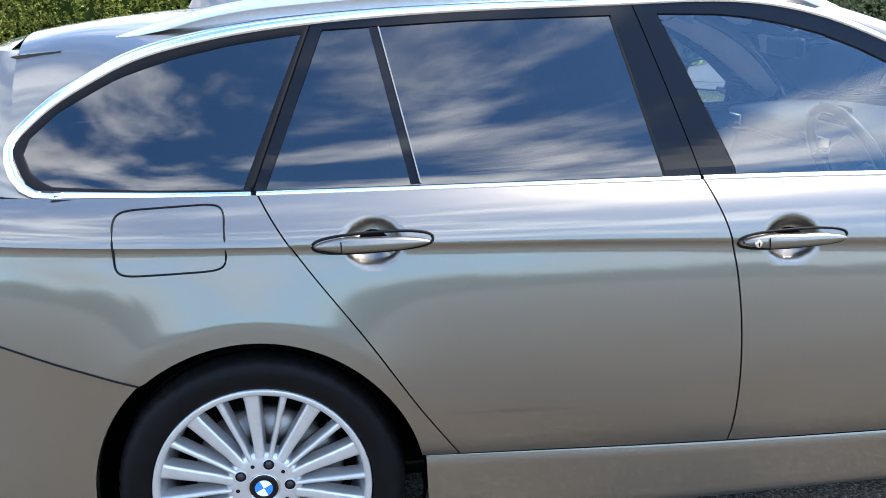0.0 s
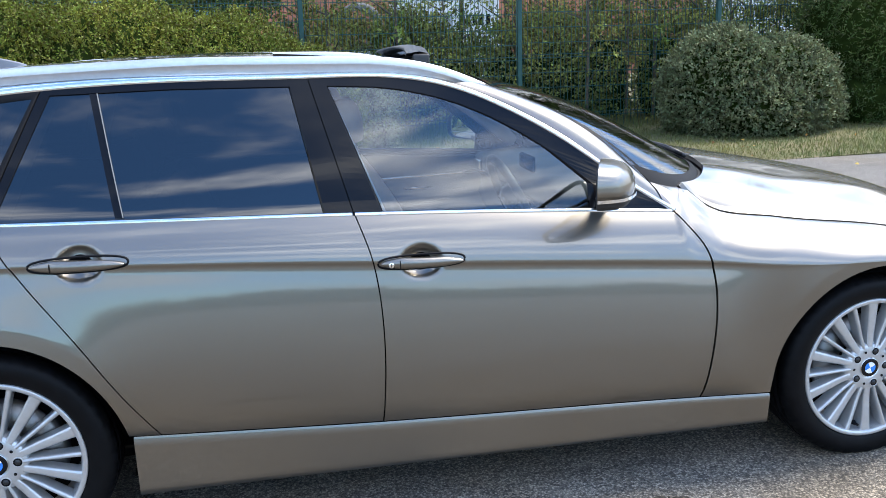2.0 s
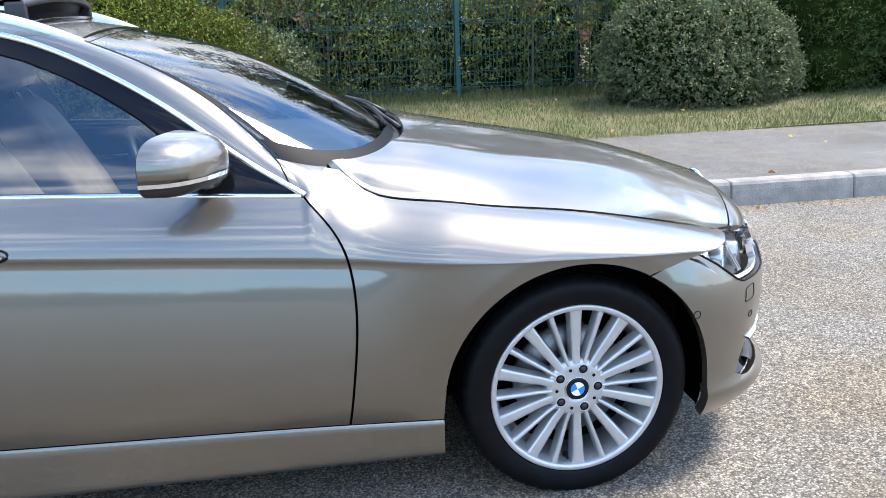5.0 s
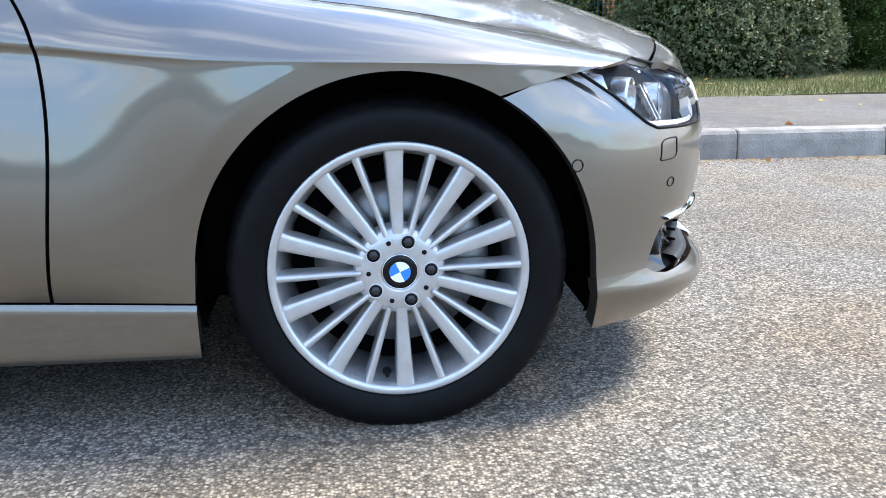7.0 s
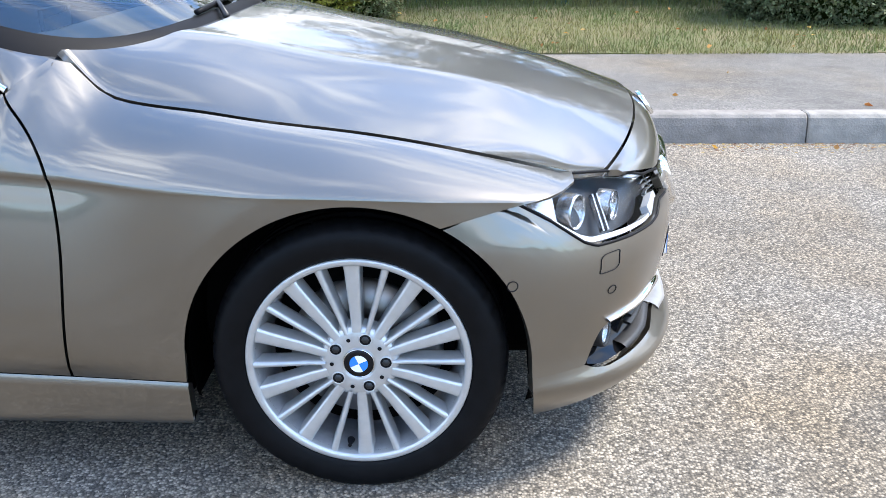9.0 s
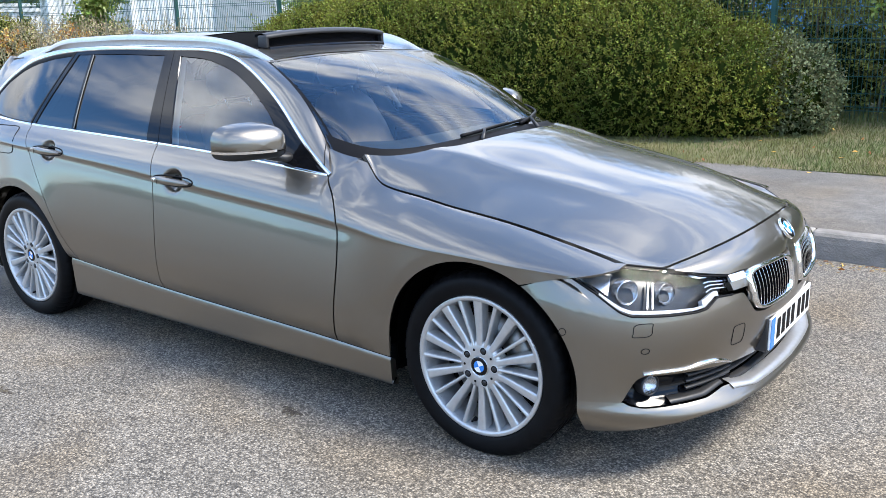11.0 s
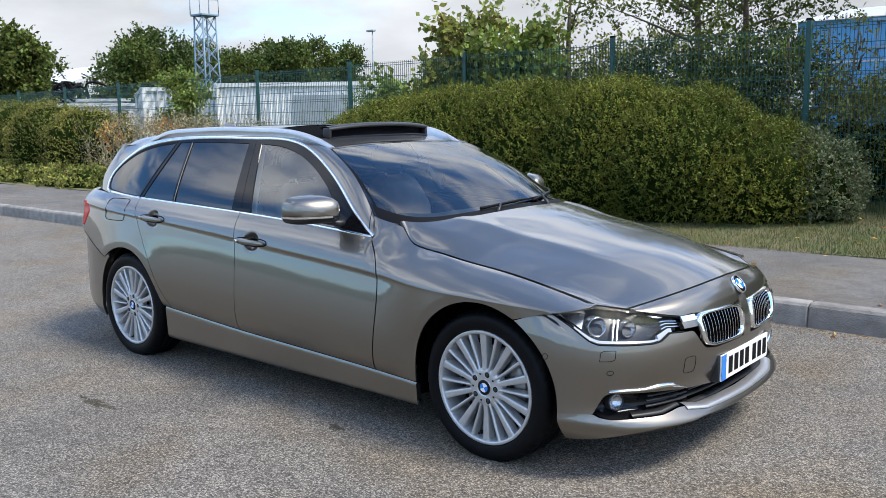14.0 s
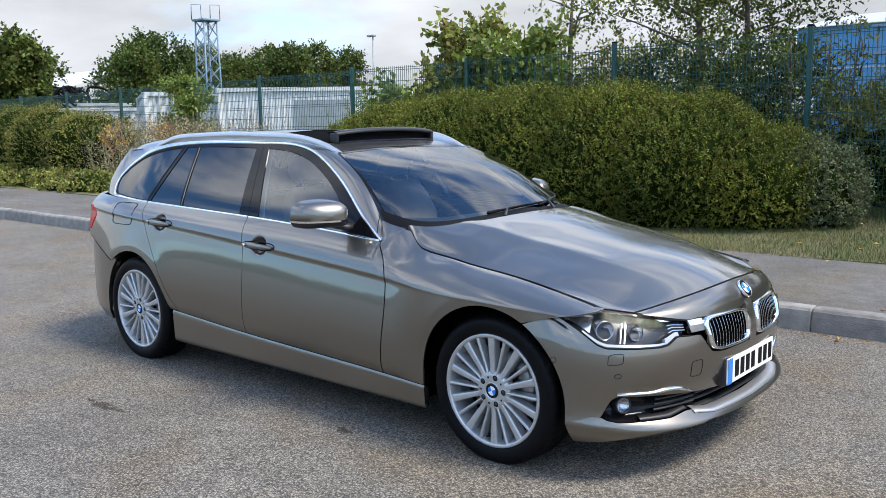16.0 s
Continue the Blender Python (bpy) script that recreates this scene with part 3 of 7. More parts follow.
def quarter_patch():
    """Rear quarter below the belt: round the arch out to the door seam and the crease, then up to the belt."""
    corner = -1.283
    for _ in range(6):
        corner = x_seam_r(z_crease(corner)) - 0.002
    pairs = []
    z0, z1 = z_sill(-0.95) + 0.004, z_crease(corner)
    for k in range(50):
        u = k / 50
        a, z = radians(mix(7.2, 76, u)), mix(z0, z1, u)
        pairs.append(((-AX + ARCH_R * math.cos(a), HUB + ARCH_R * math.sin(a)), (x_seam_r(z) - 0.002, z)))
    for k in range(45):
        u = k / 45
        a, x = radians(mix(76, 127, u)), mix(corner, -1.790, u)
        pairs.append(((-AX + ARCH_R * math.cos(a), HUB + ARCH_R * math.sin(a)), (x, z_crease(x))))
    for k in range(26):
        x, xo = mix(-1.637, -2.055, k / 25), mix(-1.790, -2.055, k / 25)
        pairs.append(((x, seam_tail(x) + 0.003), (xo, z_crease(xo))))
    low = []
    for (xa, za), (xb, zb) in pairs:
        row = []
        for i in range(41):
            t = 1 - (1 - i / 40) ** 1.7
            x, z = mix(xa, xb, t), mix(za, zb, t)
            row.append((x, flank(x, min(z, z_crease(x))), z))
        low.append(row)
    high = []
    for k in range(72):
        xo = mix(corner, -2.055, k / 71)
        lean = 1 - step(0, 40, k)
        row = []
        for i in range(23):
            t = 1 - (1 - i / 22) ** 1.5
            x = xo
            for _ in range(8):
                z = mix(z_crease(x), z_top(x) - 0.003, t)
                x = xo + (x_seam_r(z) - x_seam_r(z1)) * lean
            row.append((x, flank(x, z), z))
        high.append(row)
    return joined(sheet(low, 0.008, axis), sheet(high, 0.008, axis))


# upper body
line_chrome = spl((-1.905, 1.125), (-1.83, 1.190), (-1.735, 1.245), (-1.651, 1.284), (-1.521, 1.319), (-1.41, 1.337), (-1.2, 1.355), (-0.8, 1.363), (-0.43, 1.358),
                  (-0.124, 1.344), (0.016, 1.311), (0.195, 1.232), (0.38, 1.119), (0.512, 1.020), (0.687, 0.906))


def side_y(x, z):
    """The y of windows and pillars above the belt."""
    zb = z_belt_door(min(x, 0.687))
    t = max(-0.1, (z - zb) / (1.357 - zb))
    r = max(0, -1.35 - x) / 0.6
    return -0.800 + 0.215 * (abs(t) ** 1.12) * (1 if t > 0 else -1) + 0.075 * r * r


z_roof = spl((-2.02, 1.345), (-1.9, 1.366), (-1.5, 1.405), (-1.0, 1.426), (-0.5, 1.420), (-0.1, 1.380), (0.15, 1.332), (0.3, 1.29))
WS_BASE, WS_HEAD = (0.620, 0.722, 0.995), (0.140, 0.566, 1.312)


def ws_edge(v):
    """The windscreen's edge on the far side of centre, v from base to header."""
    return Vector((mix(WS_BASE[0], WS_HEAD[0], v) + 0.03 * math.sin(math.pi * v), mix(WS_BASE[1], WS_HEAD[1], v) + 0.006 * math.sin(math.pi * v), mix(WS_BASE[2], WS_HEAD[2], v) + 0.03 * math.sin(math.pi * v)))


def windscreen(s, v):
    e = ws_edge(v)
    a, u = min(1.0, abs(s)), max(0.0, v)
    b = mix((1 - a ** 3.5) ** 0.65, 1 - a ** 2.1, min(1.0, u * 1.4))
    return Vector((e.x + mix(0.36, 0.015, u ** 0.9) * b, e.y * s, e.z + 0.022 * u * b - 0.11 * b * (1 - b) * (1 - min(1.0, u * 1.6)) ** 2 + 0.015 * math.sin(math.pi * u) * b))


def roof(s, x):
    zc = z_roof(x)
    ze = line_chrome(x) + 0.006
    ye = -side_y(x, ze)
    if x > 0.0:
        ye, ze = mix(ye, WS_HEAD[1], step(0.0, 0.14, x)), mix(ze, WS_HEAD[2], step(0.0, 0.14, x))
    return Vector((x, ye * s, ze + (zc - ze) * (1 - abs(s) ** mix(2.6, 7.0, step(-1.45, -1.88, x)))))


# front end: a rounded plan about a point behind the bumper
FX = 1.50
nose_x = spl((0.10, 2.10), (0.165, 2.165), (0.205, 2.210), (0.235, 2.210), (0.275, 2.165), (0.33, 2.155), (0.40, 2.180), (0.50, 2.196), (0.60, 2.190), (0.68, 2.158), (0.76, 2.100))
nose_m = spl((0.10, 2.6), (0.28, 2.72), (0.40, 2.60), (0.55, 2.53), (0.70, 2.15), (0.78, 2.1))


def front(phi, z, lift=0.0):
    a, b, m = nose_x(z) - FX + lift, 0.925 - 0.62 * max(0, 0.26 - z) - 0.12 * max(0, z - 0.60) + lift, nose_m(z)
    c, s = abs(math.cos(phi)), abs(math.sin(phi))
    r = (c ** m + s ** m) ** (-1 / m)
    return Vector((FX + a * r * math.cos(phi), -b * r * math.sin(phi), z))


def phi_at_y(y, z):
    lo, hi = 0.0, radians(89)
    for _ in range(24):
        mid = (lo + hi) / 2
        if -front(mid, z).y < y:
            lo = mid
        else:
            hi = mid
    return lo


def phi_at_x(x, z):
    lo, hi = radians(5), radians(90)
    for _ in range(24):
        mid = (lo + hi) / 2
        if front(mid, z).x > x:
            lo = mid
        else:
            hi = mid
    return lo


def arch_x(z):
    return AX + math.sqrt(max(0, ARCH_F ** 2 - (z - HUB) ** 2)) if z > HUB else AX + ARCH_F + 0.01 * (HUB - z) / 0.15


# lower edge of the lamp and grille, by the angle round the nose
lamp_low = lin((0, 0.505), (5, 0.500), (18, 0.501), (22.5, 0.513), (24.5, 0.545), (26.5, 0.5941), (28.9, 0.5941), (34.5, 0.5988), (37.6, 0.5718), (40.1, 0.5672), (47.3, 0.5689), (55.1, 0.5741), (57.4, 0.5868), (63, 0.6437), (69.9, 0.6997), (82, 0.648))
mouth_hi = lin((0, 0.3244), (12.4, 0.3264), (26.4, 0.3473), (34.8, 0.362), (42.7, 0.3704), (50.5, 0.3772), (52.4, 0.3661), (53.5, 0.3261), (54.6, 0.2931), (90, 0.2931))
mouth_lo = lin((0, 0.2556), (7.7, 0.2576), (21, 0.2609), (26.7, 0.2748), (29.7, 0.2777), (35.3, 0.2667), (42.8, 0.2681), (50.6, 0.2701), (53.7, 0.2811), (54.6, 0.2931), (90, 0.2931))
chin = lin((0, 0.2236), (11.8, 0.2236), (25, 0.2295), (27.9, 0.2229), (39, 0.2257), (48.6, 0.2088), (57.4, 0.1799), (67.2, 0.1716), (90, 0.168))


def soft(f, x, w):
    return (f(x - w) + f(x - w / 2) + 2 * f(x) + f(x + w / 2) + f(x + w)) / 6


def bumper_upper():
    rows = []
    n, m = 140, 22
    for k in range(n + 1):
        u = k / n
        row = []
        for i in range(m + 1):
            v = i / m
            phi = u * 1.30
            for q in range(9):
                d = math.degrees(phi)
                lo = soft(mouth_hi, d, 0.6)
                hi = soft(lamp_low, d, 0.8) - 0.002
                z = mix(lo, hi, v)
                if q < 8:
                    phi = 0.5 * (phi + u * phi_at_x(arch_x(z), z))
            row.append(front(phi, z))
        rows.append(row)
    return rows


def bumper_lower():
    rows = []
    n, m = 140, 12
    for k in range(n + 1):
        u = k / n
        row = []
        for i in range(m + 1):
            phi = u * 1.2
            for q in range(7):
                d = math.degrees(phi)
                z = mix(soft(chin, d, 1.0), soft(mouth_lo, d, 0.6), i / m)
                if q < 6:
                    phi = 0.5 * (phi + u * phi_at_x(arch_x(z), z))
            row.append(front(phi, z))
        rows.append(row)
    return rows


def bonnet_edge(y):
    """The bonnet's leading edge."""
    t = abs(y) / 0.638
    return Vector((2.100 - 0.144 * t ** 2.2, y, 0.757 - 0.062 * t ** 1.8))


def nose_rows():
    rows = []
    for k in range(61):
        y = mix(-0.636, 0.636, k / 60)
        t = abs(y)
        zb = lin((0, 0.672), (0.03, 0.662), (0.07, 0.652), (0.34, 0.652), (0.40, 0.656), (0.46, 0.653), (0.52, 0.664), (0.638, 0.690))(t)
        lo = front(phi_at_y(t, zb), zb)
        lo = Vector((lo.x, y, zb))
        hi = bonnet_edge(y) + Vector((0.002, 0, -0.003))
        row = []
        for i in range(13):
            v = i / 12
            p = lo.lerp(hi, v)
            b = math.sin(math.pi * v) * min(1.0, (hi - lo).length / 0.1)
            row.append(p + Vector((0.012, 0, 0.010)) * b)
        rows.append(row)
    return rows


crown_z = spl((0.7, 1.010), (0.95, 1.000), (1.3, 0.955), (1.6, 0.900), (1.9, 0.830), (2.128, 0.757))
rear_z = spl((0.0, 1.000), (0.3, 0.996), (0.58, 0.983), (0.76, 0.972), (0.9, 0.967), (0.95, 0.970), (1.0, 0.975))



def bonnet_z(x, a):
    x = max(0.768, x)
    lo = z_shut(min(1.868, x))
    return lo + (crown_z(x) - lo) * (1 - a ** mix(4.5, 2.1, step(0.80, 1.35, x)))


def bonnet_rows():
    """The bonnet from the windscreen forward to its leading edge."""
    rows = []
    n, m = 56, 64
    for k in range(n + 1):
        u = k / n
        row = []
        for j in range(m + 1):
            s = math.sin((-1 + 2 * j / m) * math.pi / 2 * 0.9999)
            a = abs(s)
            xr = 0.768
            for _ in range(4):
                xr = max(0.768, windscreen(-y_shut(xr) * a / WS_BASE[1], 0.0).x + 0.012 + 0.035 * (1 - a * a))
            # front edge: the leading edge, then along the lamp's top
            if a <= 0.878:
                f = bonnet_edge(0.727 * s)
            else:
                q = (a - 0.878) / 0.122
                f = Vector((mix(1.956, 1.868, q), 0.727 * s, mix(0.695, 0.7145, q)))
            uu = 1 - (1 - u) ** 1.25
            x = mix(xr, f.x - 0.004, uu)
            z = bonnet_z(x, a)
            if a > 0.0:
                z += 0.011 * max(0.0, 1 - abs(a - mix(0.68, 0.50, (x - 0.8) / 1.2)) / 0.14) ** 1.6 * (1 - step(1.45, 2.0, x)) * step(0.80, 1.0, x)
            if u < 0.35:
                z += (rear_z(a) - bonnet_z(xr, a)) * (1 - step(0.0, 0.35, u))
            w = step(0.55, 1.0, u)
            zf = f.z
            if w > 0:
                z = z + (zf - (z_shut(min(1.868, f.x)) + (crown_z(f.x) - z_shut(min(1.868, f.x))) * (1 - a ** 2.1))) * w
            row.append((x, -(y_shut(x) + 0.0006) * s, z + 0.0005))
        rows.append(row)
    return rows


car = thing("estate_car", "metallic grey-bronze estate car with chrome trim, parked on the road", "car")


def both(name, data, material, label="", depth=None, lift=0.0):
    """A part on the driver's side and its mirror image."""
    a = part(name, data, material, car, label)
    b = part(name, mirrored(data), material, car, label)
    return a, b


both("front_door", sheet(door_skin(x_seam_b, x_seam_f, 0.002, 0.002), 0.016, axis), PAINT)
both("rear_door", sheet(door_skin(x_seam_r, x_seam_b, 0.002, 0.002), 0.016, axis), PAINT)
both("front_wing", sheet(fender_rows(), 0.007, axis), PAINT)
both("rear_quarter_panel", quarter_patch(), PAINT)


def sill_rows():
    out = []
    for x in np.linspace(-1.024, 1.022, 60):
        zt = z_sill(x) - 0.003
        zb = 0.152
        row = []
        for k in range(13):
            v = k / 12
            z = mix(zb, zt, v)
            y = -0.884 + 0.006 * max(0.0, (v - 0.94) / 0.06) ** 2 + 0.010 * (1 - v) + 0.03 * max(0.0, (0.12 - v) / 0.12) ** 2
            row.append((x, y, z))
        out.append(row)
    return out


both("sill", sheet(sill_rows(), 0.03, axis), PAINT)


def roof_rows():
    return [[roof(s, x) for s in np.sin(np.linspace(-math.pi / 2, math.pi / 2, 61))] for x in np.linspace(-1.90, 0.138, 70)]


part("roof", sheet(roof_rows(), 0.02, axis), PAINT, car)
part("bonnet", sheet(bonnet_rows(), 0.015, axis), PAINT, car)
ub = bumper_upper()
part("front_bumper", joined(sheet(ub, 0.02, axis), mirrored(sheet(ub, 0.02, axis)), sheet(bumper_lower(), 0.03, axis), mirrored(sheet(bumper_lower(), 0.03, axis))), PAINT, car)
part("nose_panel", sheet(nose_rows(), 0.015, axis), PAINT, car)
part("windscreen", sheet([[windscreen(s, v) for s in np.sin(np.linspace(-math.pi / 2, math.pi / 2, 61))] for v in np.linspace(-0.05, 0.995, 27)]), GLASS, car)


def pillar_rows():
    """The windscreen pillar between the chrome line and the glass."""
    out = []
    for k in range(41):
        v = k / 40
        e = ws_edge(v)
        x = mix(0.690, -0.01, v)
        zc = line_chrome(x) + 0.004
        lo = Vector((x, side_y(x, zc), zc))
        hi = Vector((e.x, -e.y, e.z))
        row = []
        for i in range(9):
            t = i / 8
            p = lo.lerp(hi, t)
            b = math.sin(math.pi * t) * min(0.012, (hi - lo).length * 0.12)
            row.append(p + Vector((0.4, -0.6, 0.7)) * b)
        out.append(row)
    return out


fill = []
ws_corner = windscreen(-1.0, 0.0)
for k in range(23):
    t = k / 24
    xw = mix(0.688, 0.766, t)
    c = Vector((0.689, -0.801, 0.908)).lerp(ws_corner, t / 0.5) if t < 0.5 else windscreen(-mix(1.0, 0.922, (t - 0.5) / 0.5), 0.0)
    z0 = z_top(xw) - 0.002 - 0.022 * t
    a = Vector((xw, flank(xw, z0) + 0.0008 * t, z0))
    rise = Vector((xw, flank(xw, z0 + 0.002), z0 + 0.002)) - Vector((xw, flank(xw, z0), z0))
    c.z -= 0.010 * max(0.0, 2 * t - 1)
    m = a + rise.normalized() * ((c - a).length * mix(0.55, 0.25, t))
    m.z = min(m.z, mix(a.z, c.z, 0.5) + 0.012 * (1 - t))
    fill.append([a * (1 - q) ** 2 + m * (2 * q * (1 - q)) + c * q * q for q in np.linspace(0, 1, 13)])
both("wing_corner", sheet(fill), PAINT)
both("windscreen_pillar", sheet(pillar_rows(), 0.015, axis), PAINT)
both("pillar_joint", tube([Vector(p) + Vector((0.0005, -0.0005, 0.0005)) for p in pillar_rows()[2]], 0.0018, 6), RUBBER)


# ---- the car: glass, frames and bright trim on the side ----
def on_side(x, z, lift=0.0):
    e = 0.004
    y = side_y(x, z)
    nx, nz = (side_y(x + e, z) - y) / e, (side_y(x, z + e) - y) / e
    n = Vector((nx, -1.0, nz)).normalized()
    return Vector((x, y, z)) + n * lift


def loop_of(bottom, right, top, left, n=16):
    """A closed outline of four sides, each a list of (x, z), taken at even steps."""
    def even(pts):
        pts = [Vector((p[0], p[1], 0)) for p in pts]
        d = [0.0]
        for a, b in zip(pts, pts[1:]):
            d.append(d[-1] + (b - a).length)
        out = []
        for k in range(n):
            t = d[-1] * k / n
            i = max(j for j in range(len(d)) if d[j] <= t + 1e-9)
            i = min(i, len(pts) - 2)
            w = (t - d[i]) / max(1e-9, d[i + 1] - d[i])
            p = pts[i].lerp(pts[i + 1], w)
            out.append((p.x, p.y))
        return out
    return even(bottom) + even(right) + even(top) + even(left)


def ring(outer, inner, lo=0.0, li=-0.006, mid=0.35):
    """A frame between two outlines, its inner border turned in towards the glass."""
    rows = [[on_side(*p, -0.010) for p in outer], [on_side(*p, lo) for p in outer], [on_side(mix(a[0], b[0], mid), mix(a[1], b[1], mid), lo) for a, b in zip(outer, inner)],
            [on_side(mix(a[0], b[0], 0.93), mix(a[1], b[1], 0.93), lo) for a, b in zip(outer, inner)], [on_side(*p, li) for p in inner]]
    n = len(outer)
    verts = [tuple(p) for r in rows for p in r]
    faces = [(i * n + k, i * n + (k + 1) % n, (i + 1) * n + (k + 1) % n, (i + 1) * n + k) for i in range(len(rows) - 1) for k in range(n)]
    return verts, faces


def pane(loop, n, lift=-0.004):
    """A curved pane that fills an outline of four sides of n points each."""
    b = [loop[k] for k in range(n)] + [loop[n]]
    r = [loop[n + k] for k in range(n)] + [loop[2 * n]]
    t = ([loop[2 * n + k] for k in range(n)] + [loop[3 * n]])[::-1]
    l = ([loop[3 * n + k] for k in range(n)] + [loop[0]])[::-1]
    rows = []
    for i in range(n + 1):
        v = i / n
        row = []
        for j in range(n + 1):
            u = j / n
            q = []
            for c in (0, 1):
                q.append((1 - v) * b[j][c] + v * t[j][c] + (1 - u) * l[i][c] + u * r[i][c]
                         - ((1 - u) * (1 - v) * b[0][c] + u * (1 - v) * b[n][c] + (1 - u) * v * t[0][c] + u * v * t[n][c]))
            row.append(on_side(q[0], q[1], lift))
        rows.append(row)
    return sheet(rows)


def chrome_run(x0, x1, n, dz=-0.004):
    return [(x, line_chrome(x) + dz) for x in np.linspace(x0, x1, n)]


def belt_run(x0, x1, n, dz=0.006):
    return [(x, z_belt_door(x) + dz) for x in np.linspace(x0, x1, n)]


N = 24
front_out = loop_of(belt_run(-0.341, 0.668, 12), [(0.668, 0.916), (0.664, 0.922)], chrome_run(0.664, -0.442, 22), [(-0.442, 1.354), (-0.341, 0.968)], N)
front_in = loop_of(belt_run(-0.252, 0.405, 12, 0.004), [(0.405, 0.932), (0.405, 1.010)], [(0.405, 1.010), (0.283, 1.117), (0.19, 1.178), (0.102, 1.226), (0.01, 1.266), (-0.075, 1.292), (-0.16, 1.311), (-0.24, 1.322), (-0.382, 1.330)], [(-0.382, 1.330), (-0.252, 0.967)], N)
rear_out = loop_of(belt_run(-1.365, -0.344, 12), [(-0.344, 0.968), (-0.445, 1.354)], chrome_run(-0.445, -1.214, 14), [(-1.214, 1.355), (-1.365, 1.002)], N)
rear_in = loop_of(belt_run(-1.340, -0.432, 12, 0.004), [(-0.432, 0.969), (-0.504, 1.332)], [(-0.504, 1.332), (-0.85, 1.337), (-1.193, 1.332)], [(-1.193, 1.332), (-1.340, 0.999)], N)
quarter_out = loop_of(belt_run(-1.835, -1.369, 10), [(-1.369, 1.002), (-1.218, 1.355)], chrome_run(-1.218, -1.880, 24), [(-1.880, 1.146), (-1.898, 1.110), (-1.890, 1.065), (-1.868, 1.032), (-1.835, 1.021)], N)
quarter_in = loop_of([(-1.792, 1.036), (-1.60, 1.018), (-1.398, 1.008)], [(-1.398, 1.008), (-1.254, 1.314)], [(-1.254, 1.314), (-1.41, 1.296), (-1.537, 1.272), (-1.663, 1.236), (-1.79, 1.174), (-1.850, 1.123)], [(-1.850, 1.123), (-1.860, 1.095), (-1.838, 1.062), (-1.792, 1.036)], N)
quarter_in = [(mix(a[0], b[0], 0.68), mix(a[1], b[1], 0.68)) for a, b in zip(quarter_out, quarter_in)]
for side in (0, 1):
    flip = mirrored if side else (lambda d: d)
    f1 = part("window_frame", flip(ring(front_out, front_in)), GLOSSBLACK, car, "gloss black front window frame", smooth=False)
    part("window_glass", flip(pane(front_in, N)), CLEAR if side else GLASS, f1, "clear front side window")
    f2 = part("window_frame", flip(ring(rear_out, rear_in)), GLOSSBLACK, car, "gloss black rear window frame", smooth=False)
    part("window_glass", flip(pane(rear_in, N)), PRIVACY, f2, "dark tinted rear side window")
    strip = sheet([[on_side(mix(-1.006, -1.071, v) + dx, mix(0.993, 1.333, v), 0.001) for dx in (-0.012, 0.008)] for v in np.linspace(0, 1, 8)], 0.006, axis)
    part("window_divider", flip(strip), GLOSSBLACK, f2)
    strip = sheet([[on_side(mix(-1.006, -1.071, v) + dx, mix(0.993, 1.333, v), 0.003) for dx in (0.0085, 0.0115)] for v in np.linspace(0, 1, 8)], 0.004, axis)
    part("window_run", flip(strip), GUIDE, f2, "thin bright window guide")
    f3 = part("window_frame", flip(ring(quarter_out, quarter_in, li=-0.003)), RUBBER, car, "black rubber quarter window seal")
    part("window_glass", flip(pane(quarter_in, N, -0.002)), PRIVACY, f3, "dark tinted quarter window")
    # dark jambs at the pillar seam
    for pts in (((-0.3435, 0.966), (-0.4435, 1.354)), ((-1.367, 1.000), (-1.216, 1.354))):
        part("pillar_jamb", flip(sheet([[on_side(mix(pts[0][0], pts[1][0], v) + dx, mix(pts[0][1], pts[1][1], v), -0.008) for dx in (-0.006, 0.006)] for v in np.linspace(0, 1, 8)])), RUBBER, car)


def band(path, width, lift=0.005, thick=0.006, closed=False):
    """A rounded bright strip that follows a path of (x, z) on the car's side; width a number or one a point."""
    rows = []
    n = len(path)
    for i, (x, z) in enumerate(path):
        a, b = path[max(0, i - 1)], path[min(n - 1, i + 1)]
        t = Vector((b[0] - a[0], b[1] - a[1], 0)).normalized()
        px, pz = -t.y, t.x
        w = width[i] if isinstance(width, (list, tuple)) else width
        row = []
        for k, h in ((-0.5, -thick), (-0.46, 0.3 * lift), (-0.25, 0.9 * lift), (0, lift), (0.25, 0.9 * lift), (0.46, 0.3 * lift), (0.5, -thick)):
            row.append(on_side(x + px * w * k, z + pz * w * k, h))
        rows.append(row)
    return sheet(rows)


corner = [(-1.800, 1.011), (-1.845, 1.014), (-1.874, 1.029), (-1.895, 1.054), (-1.907, 1.084), (-1.909, 1.110), (-1.901, 1.129)]
upper = chrome_run(-1.885, 0.690, 110, 0.004)
bright = belt_run(-1.372, -1.80, 18, -0.002) + corner + upper
widths = [mix(0.015, 0.026, step(0, 26, i)) if i < 26 else mix(0.026, 0.015, step(40, 95, i)) for i in range(len(bright))]
for flip in (lambda d: d, mirrored):
    part("window_trim", flip(band(bright, widths)), CHROME, car, "bright chrome window surround")
    part("belt_trim", flip(band(belt_run(-0.346, -1.360, 40, -0.002), 0.015)), CHROME, car, "bright chrome waist strip")
    part("belt_trim", flip(band(belt_run(0.680, -0.338, 40, -0.002), 0.015)), CHROME, car, "bright chrome waist strip")

# roof rails
rail_z = spl((-1.70, 1.338), (-1.60, 1.366), (-1.50, 1.392), (-1.15, 1.424), (-0.80, 1.433), (-0.43, 1.426), (-0.10, 1.402), (0.04, 1.362), (0.150, 1.314))


